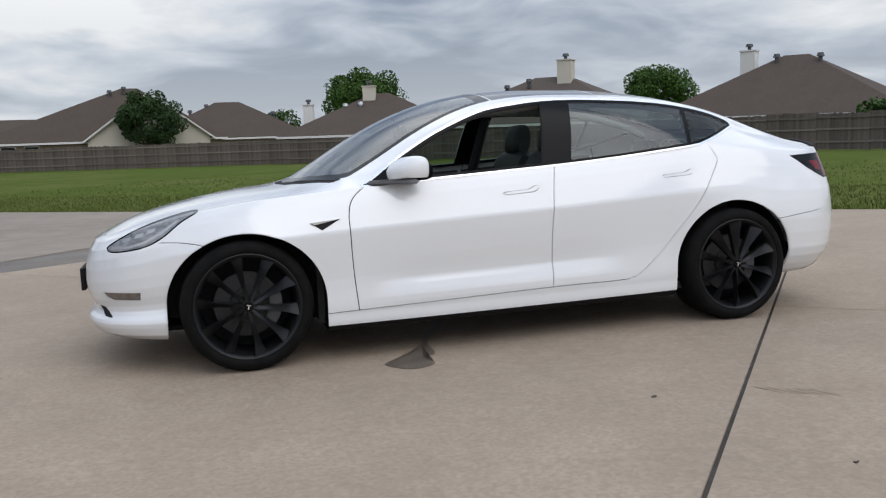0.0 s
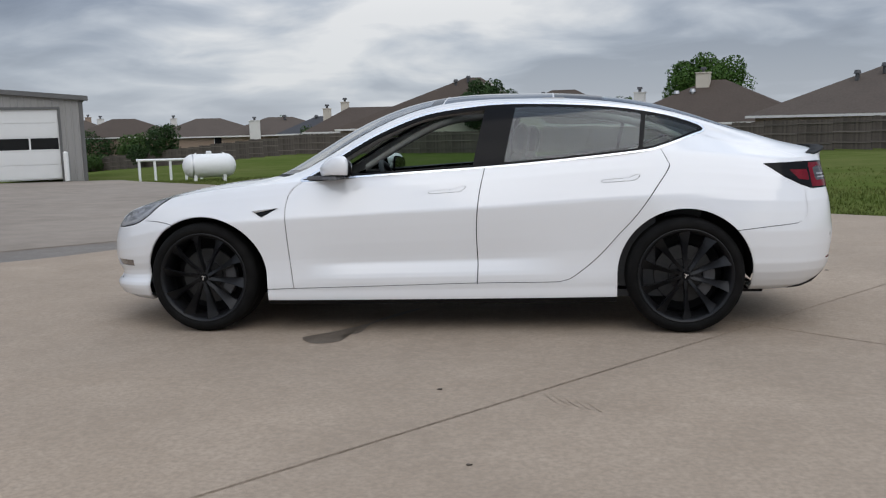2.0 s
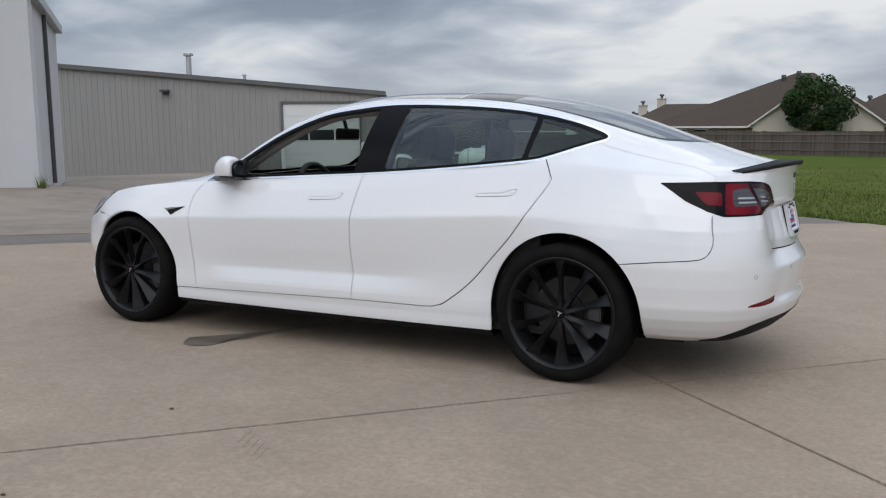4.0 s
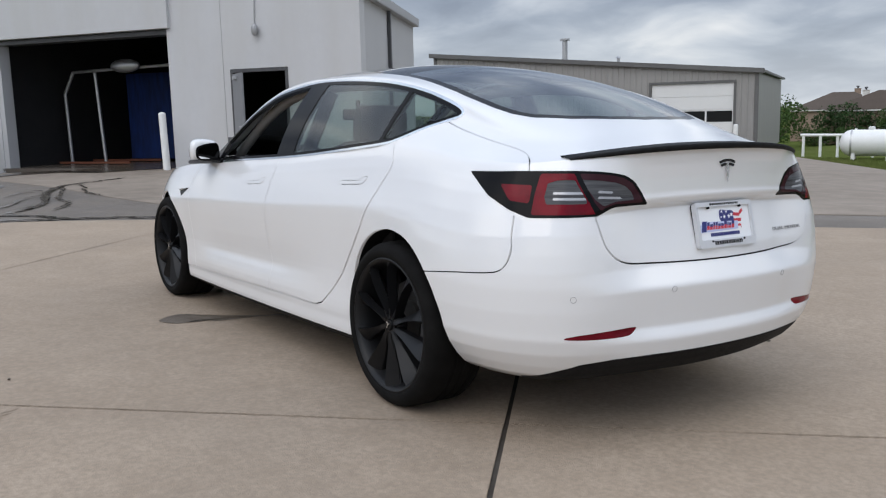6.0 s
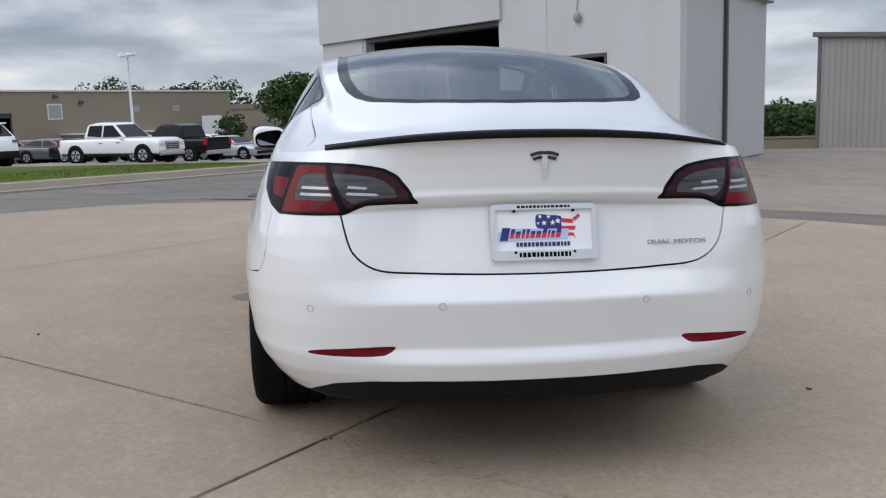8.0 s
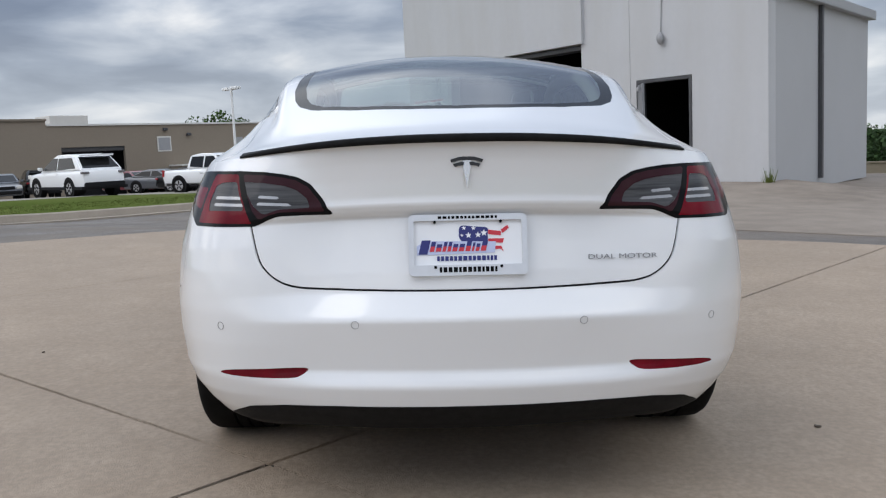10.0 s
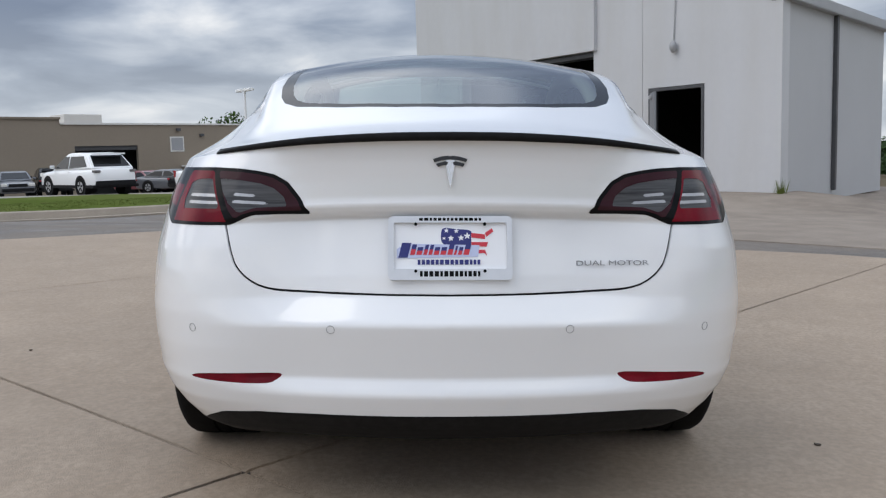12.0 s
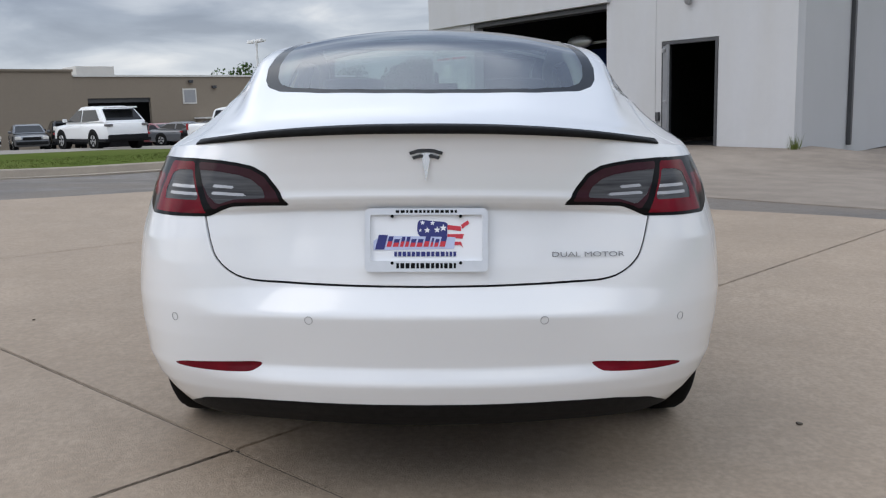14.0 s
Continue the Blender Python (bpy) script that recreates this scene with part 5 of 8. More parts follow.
for s in "LR":
    shell.make("window_trim", ("chrome",), M_CHROME, car, "satin chrome window surround", rim=0.006, lift=0.0015, sides=s)
    shell.make("pillar_cover", ("pillar", "sail"), M_GLOSSBLACK, car, "gloss black pillar cover", rim=0.02, sides=s)
    g = shell.make("rear_side_window", ("glass",), G_SIDE, car, "tinted rear door window", lift=-0.003, sides=s)
    g.visible_shadow = False
    g = shell.make("quarter_window", ("glass_quarter",), G_QUARTER, car, "dark tinted quarter window", lift=-0.003, sides=s)
    g.visible_shadow = False
    shell.make("wheel_arch_trim", ("sill_trim",), M_BLACKPLASTIC, car, "black lower sill trim", sides=s)
    lamp = shell.make("tail_light", ("lamp", "lamp_lid", "lamp_port"), M_GLOSSBLACK, car, "smoked tail light with red outer bands", rim=0.012, lift=0.0012, sides=s)
    shell.make("red_lens", ("lamp_red", "lamp_port_red"), M_REDLENS, lamp, lift=0.0012, sides=s)
    shell.make("smoky_lens", ("lamp_lid_red",), M_LIDRED, lamp, lift=0.0012, sides=s)
    shell.make("clear_lens", ("lamp_clear", "lamp_lid_clear"), M_CLEARLENS, lamp, lift=0.0004, sides=s)
    shell.make("reflector_bar", ("lamp_bar", "lamp_lid_bar"), M_LIGHTBAR, lamp, lift=0.0010, sides=s)
    head = shell.make("headlight", ("head",), M_GLOSSBLACK, car, "swept-back headlight behind clear lens", rim=0.01, sides=s)
    shell.make("lens", ("head_lens",), M_HEADLENS, head, lift=0.0005, sides=s)
    shell.make("light_strip", ("head_strip",), M_LIGHTBAR, head, "pale running light strip", lift=0.0003, sides=s)
    shell.make("reflector_cell", ("head_cell",), M_LIGHTBAR, head, lift=-0.001, sides=s)
    shell.make("fog_light", ("fog",), M_FOG, car, "narrow fog light strip", lift=-0.006, sides=s)
    shell.make("intake_slit", ("slit",), M_GAP, car, lift=-0.006, sides=s)
    shell.make("rear_reflector", ("reflector",), M_REDLENS, car, "red bumper reflector", rim=0.01, lift=-0.002, sides=s)
    shell.make("fender_badge", ("badge",), M_GLOSSBLACK, car, "black triangular camera badge", rim=0.01, lift=0.002, sides=s)
    for h in ("handle0", "handle1"):
        shell.make("door_handle", (h,), M_PAINT, car, "flush white door handle", rim=0.01, lift=0.0015, sides=s)
    for y, z in ((-0.307, 0.566), (-0.690, 0.553)):
        pick = np.where(shell.V[:, 0] > 1.9)[0]
        i = pick[np.argmin(np.hypot(shell.V[pick, 1] - y, shell.V[pick, 2] - z))]
        p, nrm = shell.V[i], shell.N[i]
        if s == "R":
            p, nrm = p * (1, -1, 1), nrm * (1, -1, 1)
        m = Matrix.Translation(Vector(p) + Vector(nrm) * 0.0008) @ Vector(nrm).to_track_quat("Z", "Y").to_matrix().to_4x4()
        part("parking_sensor", revolve([(0.0096, -0.004), (0.0096, 0.0003), (0.0112, 0.0003), (0.0112, -0.004)], 28, "Z"), M_GUTTER, car, m=m)
shell.make("rear_valance", ("valance",), M_BLACKPLASTIC, car, "black rear diffuser panel", rim=0.012, lift=0.001)
g = shell.make("windscreen", ("glass_screen",), G_SCREEN, car, lift=-0.002)
g.visible_shadow = False
shell.make("screen_border", ("frit_screen",), M_GLOSSBLACK, car, lift=-0.002)
g = shell.make("glass_roof", ("glass_roof",), G_ROOF, car, "dark tinted glass roof", lift=-0.001)
g = shell.make("rear_window", ("glass_rear",), G_REAR, car, "tinted rear window", lift=-0.002)
g.visible_shadow = False
shell.make("rear_window_border", ("frit_rear",), M_GLOSSBLACK, car, lift=-0.002)


# wheels, built about their hub with the outer face towards -y
def wheel():
    w = part("wheel", revolve([(0.235, 0.06), (0.250, 0.000), (0.258, -0.012), (0.268, -0.018), (0.2725, -0.016), (0.273, -0.006), (0.268, 0.0), (0.256, 0.02), (0.250, 0.20), (0.238, 0.205), (0.235, 0.06)], 80), M_RIM, car, "dark grey ten-spoke alloy wheel", True)
    tyre = [(0.266, -0.004), (0.274, -0.016), (0.290, -0.024), (0.306, -0.021), (0.322, -0.010), (0.332, 0.008), (0.3345, 0.035), (0.3355, 0.05)]
    for k in range(4):
        y = 0.06 + k * 0.042
        tyre += [(0.336, y), (0.336, y + 0.03), (0.329, y + 0.031), (0.329, y + 0.037)]
    tyre += [(0.332, 0.222), (0.322, 0.236), (0.29, 0.244), (0.262, 0.225)]
    part("tyre", revolve(tyre, 96), M_TYRE, w, "low-profile black tyre", True)
    part("barrel", revolve([(0.249, 0.02), (0.240, 0.06), (0.232, 0.19), (0.0, 0.19)], 60), M_BARREL, w, "", True)
    part("brake_disc", revolve([(0.0, 0.085), (0.085, 0.085), (0.088, 0.10), (0.168, 0.10), (0.170, 0.112), (0.0, 0.112)], 60), M_DISC, w, "", True)
    cal = [(0.178 * math.cos(a), 0.178 * math.sin(a)) for a in np.linspace(-0.5, 0.5, 9)] + [(0.112 * math.cos(a), 0.112 * math.sin(a)) for a in np.linspace(0.5, -0.5, 9)]
    part("caliper", plate(cal, 0.070, 0.13, "Y", 0.006), M_CALIPER, w, "", True)
    # blades: slim at the hub, broad and turned at the rim
    for k in range(10):
        bm = bmesh.new()
        rows = []
        for r, w0, w1, y0, y1 in ((0.026, -0.010, 0.010, -0.004, -0.002), (0.060, -0.009, 0.011, -0.008, 0.000), (0.10, -0.004, 0.016, -0.012, 0.009), (0.15, -0.004, 0.022, -0.018, 0.019), (0.20, -0.007, 0.032, -0.022, 0.024), (0.240, -0.013, 0.044, -0.021, 0.021), (0.262, -0.018, 0.052, -0.014, 0.012)):
            a0, a1 = w0 / r, w1 / r
            ring_ = []
            for a, y in ((a0, y0), (a1, y1), (a1, y1 + 0.035), (a0, y0 + 0.045)):
                ring_.append(bm.verts.new((r * math.cos(a), y, r * math.sin(a))))
            rows.append(ring_)
        for p, q in zip(rows, rows[1:]):
            for i in range(4):
                bm.faces.new((p[i], p[(i + 1) % 4], q[(i + 1) % 4], q[i]))
        bm.faces.new(rows[0][::-1])
        bm.faces.new(rows[-1])
        bmesh.ops.recalc_face_normals(bm, faces=bm.faces)
        bmesh.ops.bevel(bm, geom=[e for e in bm.edges if e.calc_face_angle(0) > 0.7], offset=0.003, segments=2, affect="EDGES")
        part("spoke", bm, M_RIM, w, "", True, m=Matrix.Rotation(-2 * math.pi * k / 10, 4, "Y"))
    part("hub", revolve([(0.0, -0.004), (0.034, -0.002), (0.044, 0.008), (0.050, 0.05), (0.0, 0.05)], 40), M_RIM, w, "", True)
    part("cap", revolve([(0.0, -0.012), (0.021, -0.011), (0.024, -0.006), (0.025, 0.0)], 32), M_GLOSSBLACK, w, "", True)
    bm = bmesh.new()
    add_box(bm, (-0.012, -0.0145, 0.006), (0.012, -0.012, 0.010))
    add_box(bm, (-0.003, -0.0145, -0.014), (0.003, -0.012, 0.006))
    part("emblem", bm, M_CHROME, w)
    for k in range(5):
        a = 2 * math.pi * k / 5 + 0.3
        part("lug_nut", tube((0.036 * math.cos(a), -0.0045, 0.036 * math.sin(a)), (0.036 * math.cos(a), 0.01, 0.036 * math.sin(a)), 0.007, n=6), M_GLOSSBLACK, w)
    return w


def copy_wheel(w, m):
    made = {}
    for o in (w, *w.children):
        c = o.copy()
        scene.collection.objects.link(c)
        made[o] = c
        c.parent = made.get(o.parent, o.parent)
    made[w].matrix_local = m
    return made[w]


first = wheel()
first.matrix_local = pose(-1.4375, -0.888, 0.336, 0, 11, 0)
copy_wheel(first, pose(1.4375, -0.888, 0.336, 0, 19, 0))
copy_wheel(first, pose(-1.4375, 0.888, 0.336, 0, 31, 180))
copy_wheel(first, pose(1.4375, 0.888, 0.336, 0, 4, 180))

# arch liners and underbody
for xc, rx, rz in ((-1.437, 0.402, 0.372), (1.437, 0.383, 0.384)):
    for s in (-1, 1):
        vs, fs = [], []
        n = 24
        for i in range(n + 1):
            a = math.pi * i / n
            x, z = xc + (rx + 0.004) * math.cos(a), 0.338 + (rz + 0.004) * math.sin(a)
            yo = float(np.interp(x, [-1.86, -1.70, -1.45, -1.0, 1.0, 1.5, 1.86], [0.745, 0.825, 0.885, 0.885, 0.85, 0.885, 0.845]))
            vs += [(x, s * yo, z), (x, s * (yo - 0.04), z), (xc + (rx + 0.02) * math.cos(a), s * 0.56, 0.338 + (rz + 0.02) * math.sin(a))]
        for i in range(n):
            for j in range(2):
                fs.append((3 * i + j, 3 * i + j + 1, 3 * i + j + 4, 3 * i + j + 3))
        zr, zf = (0.30, 0.19) if xc > 0 else (0.19, 0.26)
        vs += [(xc + rx + 0.02, s * 0.56, zr), (xc - rx - 0.02, s * 0.56, zf), (xc + rx + 0.004, s * 0.76, zr), (xc - rx - 0.004, s * 0.68, zf)]
        k = 3 * (n + 1)
        fs.append([3 * i + 2 for i in range(n + 1)] + [k + 1, k])
        fs += [(2, 1, k + 2, k), (3 * n + 1, 3 * n + 2, k + 1, k + 3)]
        part("wheel_arch_liner", mesh_from("liner", vs, fs, M_BLACKPLASTIC), M_BLACKPLASTIC, car)
bm = bmesh.new()
add_box(bm, (-2.05, -0.55, 0.185), (1.95, 0.55, 0.21), 0.008)
add_box(bm, (-1.02, -0.80, 0.176), (1.04, 0.80, 0.20), 0.008)
part("underbody", bm, M_BLACKPLASTIC, car)

# spoiler blade along the lid's edge
prof_y = np.linspace(-0.632, 0.632, 49)
edge = spline([(p[0], p[1], p[2]) for p in SHOULDER[-121::6]], 4, False)
vs, fs = [], []
for y in prof_y:
    a = abs(y)
    x0 = float(np.interp(-a, edge[:, 1], edge[:, 0]))
    z0 = float(np.interp(-a, edge[:, 1], edge[:, 2]))
    t = 1 - (a / 0.632) ** 2.2
    h = 0.004 + 0.017 * max(t, 0) ** 0.6
    d = 0.004 + 0.018 * max(t, 0)
    vs += [(x0 - 0.045 - 0.03 * t, y, z0 + 0.013 + 0.010 * t), (x0 - 0.002 + d * 0.5, y, z0 + h), (x0 + d, y, z0 + h - 0.003), (x0 + d * 0.7, y, z0 - 0.001), (x0 - 0.03, y, z0 - 0.002)]
for i in range(len(prof_y) - 1):
    for j in range(5):
        fs.append((5 * i + j, 5 * i + (j + 1) % 5, 5 * i + 5 + (j + 1) % 5, 5 * i + 5 + j))
part("spoiler", mesh_from("spoiler", vs, fs, M_BLACKPLASTIC, True), M_BLACKPLASTIC, car, "slim black lip spoiler")

# mirrors
for s in (-1, 1):
    bm = bmesh.new()
    bmesh.ops.create_cube(bm, size=1.0)
    bmesh.ops.subdivide_edges(bm, edges=bm.edges, cuts=7, use_grid_fill=True)
    for v in bm.verts:
        c = v.co * 2
        q = (abs(c.x) ** 3.2 + abs(c.y) ** 3.2 + abs(c.z) ** 3.2) ** (1 / 3.2)
        c = c / q
        fwd = max(0.0, -c.x)
        y = c.y * (0.096 - 0.016 * fwd)
        if c.z > 0:
            z = c.z * 0.070 * (1.0 - 0.30 * fwd ** 1.6)
        else:
            z = -0.046 * min(1.0, -1.5 * c.z)
        x = c.x * (0.098 * (1.0 - 0.28 * max(0.0, c.z)) if c.x < 0 else 0.060) - 0.040 * c.y
        v.co = Vector((x - 0.572, s * (0.988 - y), z + 0.990 + 0.006 * c.y * -1))
    if s > 0:
        bmesh.ops.reverse_faces(bm, faces=bm.faces)
    bmesh.ops.recalc_face_normals(bm, faces=bm.faces)
    mir = part("wing_mirror", bm, M_PAINT, car, "white wing mirror on a black foot", True, m=Matrix.Translation((0, -s * 0.055, 0)))
    out = spline([(s * 0.905, 0.935), (s * 0.91, 1.025), (s * 0.96, 1.037), (s * 1.055, 1.018), (s * 1.072, 0.98), (s * 1.05, 0.942), (s * 0.97, 0.932)], 5)
    turn = Matrix.Translation((-0.502, s * 0.988, 0)) @ Matrix.Rotation(radians(-s * 22), 4, "Z") @ Matrix.Translation((0.5455, -s * 0.988, 0))
    part("mirror_surround", plate(out, -0.556, -0.5445, "X", 0.003), M_GLOSSBLACK, mir, m=turn)
    inn = spline([(s * 0.913, 0.942), (s * 0.918, 1.018), (s * 0.96, 1.029), (s * 1.048, 1.011), (s * 1.063, 0.98), (s * 1.043, 0.949), (s * 0.97, 0.940)], 5)
    part("mirror_glass", plate(inn, -0.548, -0.5425, "X"), M_MIRROR, mir, m=turn @ Matrix.Translation((-0.545, 0, 0.985)) @ Matrix.Rotation(radians(4), 4, "Y") @ Matrix.Translation((0.5455, 0, -0.985)))
    bm = plate([(-0.785, s * 0.895), (-0.73, s * 0.925), (-0.665, s * 0.985), (-0.60, s * 1.075), (-0.555, s * 1.085), (-0.552, s * 0.90), (-0.60, s * 0.88), (-0.74, s * 0.87)], 0.919, 0.941, "Z", 0.006)
    part("mirror_foot", bm, M_FOOT, mir, "grey mirror base")


# ---- cabin ----
def lathe_pad(outline, half, depth_curve, material, name, parent, m, label=""):
    """A padded slab: an outline in (along, up) with rounded sides of given half width."""
    bm = bmesh.new()
    n = 9
    rows = []
    for i in range(n):
        t = -1 + 2 * i / (n - 1)
        k = (1 - abs(t) ** 3.5) ** 0.5 if abs(t) < 1 else 0.0
        cx = sum(p[0] for p in outline) / len(outline)
        cz = sum(p[1] for p in outline) / len(outline)
        f = 0.72 + 0.28 * k
        rows.append([bm.verts.new((cx + (x - cx) * f, t * half, cz + (z - cz) * (0.9 + 0.1 * k))) for x, z in outline])
    q = len(outline)
    for a, b in zip(rows, rows[1:]):
        for i in range(q):
            bm.faces.new((a[i], b[i], b[(i + 1) % q], a[(i + 1) % q]))
    bm.faces.new(rows[0])
    bm.faces.new(rows[-1][::-1])
    bmesh.ops.recalc_face_normals(bm, faces=bm.faces)
    return part(name, bm, material, parent, label, True, m)


def cabin():
    seat = spline([(-0.22, 0.42), (-0.20, 0.50), (0.0, 0.50), (0.25, 0.46), (0.28, 0.38), (0.0, 0.34), (-0.20, 0.35)], 4)
    back = spline([(0.24, 0.44), (0.20, 0.55), (0.30, 0.80), (0.40, 1.02), (0.46, 1.06), (0.50, 1.00), (0.40, 0.70), (0.34, 0.45)], 4)
    rest = spline([(0.415, 1.05), (0.41, 1.14), (0.45, 1.225), (0.50, 1.23), (0.53, 1.16), (0.50, 1.05)], 4)
    for s in (-1, 1):
        dx = 0.02 if s < 0 else 0.08
        c = part("front_seat", box((dx - 0.2, s * 0.37 - 0.2, 0.24), (dx + 0.25, s * 0.37 + 0.2, 0.36), 0.03), M_CABIN, car, "black leather front seat")
        lathe_pad(seat, 0.24, None, M_CABIN, "cushion", c, pose(dx, s * 0.37, 0))
        lathe_pad(back, 0.235, None, M_CABIN, "backrest", c, pose(dx, s * 0.37, 0))
        lathe_pad(rest, 0.135, None, M_CABIN, "headrest", c, pose(dx, s * 0.37, 0))
    rb = part("rear_bench", box((0.95, -0.62, 0.28), (1.40, 0.62, 0.50), 0.06), M_CABIN, car, "black rear bench seat")
    part("backrest", plate(spline([(1.30, 0.46), (1.40, 0.75), (1.52, 0.98), (1.60, 0.98), (1.58, 0.70), (1.46, 0.45)], 4), -0.60, 0.60, "Y"), M_CABIN, rb, "", True)
    for y in (-0.40, 0.0, 0.40):
        part("headrest", box((1.52, y - 0.13, 0.965), (1.60, y + 0.13, 1.10), 0.035), M_CABIN, rb, "", True)
    part("parcel_shelf", box((1.55, -0.60, 0.955), (1.93, 0.60, 0.985), 0.01), M_CABIN, car)
    d = part("dashboard", plate(spline([(-1.02, 0.86), (-0.72, 0.905), (-0.52, 0.89), (-0.47, 0.82), (-0.50, 0.62), (-0.75, 0.45), (-1.05, 0.5)], 5), -0.70, 0.70, "Y"), M_CABIN, car, "plain black dashboard with a trim strip", True)
    part("trim_strip", box((-0.476, -0.66, 0.80), (-0.458, 0.66, 0.83), 0.004), M_CALIPER, d)
    sc = part("centre_screen", box((-0.47, -0.17, 0.78), (-0.455, 0.19, 0.99), 0.006), M_GLOSSBLACK, car, "black landscape centre screen", m=pose(0, 0, 0, 0, 0, 0))
    part("console", box((-0.55, -0.12, 0.22), (0.45, 0.12, 0.50), 0.03), M_CABIN, car)
    # steering wheel
    vs, fs = [], []
    R, r, n, k = 0.178, 0.017, 40, 10
    for i in range(n):
        for j in range(k):
            a, b = 2 * math.pi * i / n, 2 * math.pi * j / k
            vs.append(((R + r * math.cos(b)) * math.cos(a), (R + r * math.cos(b)) * math.sin(a), r * math.sin(b)))
    for i in range(n):
        for j in range(k):
            fs.append((i * k + j, ((i + 1) % n) * k + j, ((i + 1) % n) * k + (j + 1) % k, i * k + (j + 1) % k))
    tilt = pose(-0.335, -0.37, 0.845, 0, 66, 0)
    w = part("steering_wheel", mesh_from("wheel_rim", vs, fs, M_CABIN, True), M_CABIN, car, "black three-spoke steering wheel", m=tilt)
    bm = bmesh.new()
    bmesh.ops.create_uvsphere(bm, u_segments=20, v_segments=10, radius=0.06, matrix=Matrix.Diagonal((1, 1.15, 0.45, 1)))
    add_box(bm, (-0.015, -0.17, -0.01), (0.02, 0.17, 0.012), 0.004)
    add_box(bm, (0.0, -0.018, -0.01), (0.17, 0.018, 0.01), 0.004)
    add_tube(bm, (0, 0, -0.02), (0, 0, -0.25), 0.035)
    part("boss", bm, M_CABIN, w, "", True)
    # tub, linings and rear-view mirror
    bm = bmesh.new()
    add_box(bm, (-1.0, -0.78, 0.20), (1.5, 0.78, 0.24))
    part("cabin_floor", bm, M_CABIN, car)
    part("firewall", box((-1.06, -0.72, 0.2), (-1.0, 0.72, 0.84)), M_CABIN, car)
    for s in (-1, 1):
        for x0, x1, z0, z1 in ((-0.86, 0.22, 0.925, 0.955), (0.25, 1.28, 0.955, 1.02)):
            bm = plate([(x0, 0.26), (x1, 0.26), (x1, z1 - 0.02), (x0, z0 - 0.02)], min(s * 0.735, s * 0.775), max(s * 0.735, s * 0.775), "Y", 0.006)
            part("door_card", bm, M_CABIN, car)
        add = [(-0.72, 0.66, 0.955), (-0.36, 0.63, 1.165), (-0.06, 0.585, 1.288), (0.3, 0.56, 1.325), (0.75, 0.555, 1.325), (1.1, 0.545, 1.295), (1.42, 0.53, 1.215), (1.62, 0.52, 1.13)]
        rail = spline([(x, s * y, z) for x, y, z in add], 6, False)
        vs, fs = [], []
        for i, p in enumerate(rail):
            for k in range(8):
                a = 2 * math.pi * k / 8
                vs.append((p[0], p[1] + 0.028 * math.cos(a), p[2] + 0.028 * math.sin(a)))
                if i:
                    fs.append((8 * i - 8 + k, 8 * i - 8 + (k + 1) % 8, 8 * i + (k + 1) % 8, 8 * i + k))
        part("roof_lining", mesh_from("roof_lining", vs, fs, M_CABINGREY, True), M_CABINGREY, car, "grey pillar and roof lining")
        bm = bmesh.new()
        add_tube(bm, (0.33, s * 0.735, 0.93), (0.40, s * 0.60, 1.30), 0.035, n=8)
        part("belt_pillar", bm, M_CABIN, car)
    part("roof_bar", box((0.62, -0.55, 1.355), (0.76, 0.55, 1.385), 0.01), M_CABINGREY, car)
    bm = box((-0.40, -0.12, 1.17), (-0.375, 0.12, 1.235), 0.012)
    add_tube(bm, (-0.39, 0, 1.2), (-0.42, 0, 1.29), 0.012)
    part("rear_view_mirror", bm, M_GLOSSBLACK, car)


cabin()

# ---- tail details ----
M_LETTER = mat("satin_grey_lettering", (0.27, 0.27, 0.275), 0.35, 0.5)
M_STEM = mat("brushed_badge_metal", (0.78, 0.78, 0.80), 0.25, 0.8)
M_BADGE = mat("dark_chrome", (0.045, 0.045, 0.048), 0.25, 0.6)


def emblem(m, size, parent, name):
    """A plain T-like shape: a shallow cap over a tapering stem."""
    cap = [(-0.5, 0.36), (-0.25, 0.44), (0, 0.465), (0.25, 0.44), (0.5, 0.36), (0.46, 0.27), (0.25, 0.33), (0, 0.35), (-0.25, 0.33), (-0.46, 0.27)]
    wing = [(0.07, 0.275), (0.16, 0.30), (0.42, 0.225), (0.36, 0.135), (0.27, 0.17), (0.10, 0.19)]
    stem = [(-0.13, 0.33), (0.13, 0.33), (0.115, 0.10), (0.0, -0.5), (-0.115, 0.10)]
    bm = plate([(x * size, y * size) for x, y in cap], 0, 0.004, "Z")
    o = part(name, bm, M_BADGE, parent, "polished metal badge", m=m)
    for q in (-1, 1):
        part("wing", plate([(q * x * size, y * size) for x, y in wing], 0, 0.004, "Z"), M_BADGE, o)
    part("stem", plate([(x * size, y * size) for x, y in stem], 0, 0.0034, "Z"), M_STEM, o)
    return o


# axes on the tail: x to the car's right as seen from behind, y up, z out
def on_tail(x, y, z, lean):
    return Matrix.Translation((x, y, z)) @ Matrix(((0, 0, 1, 0), (1, 0, 0, 0), (0, 1, 0, 0), (0, 0, 0, 1))) @ Matrix.Rotation(radians(lean), 4, "X")


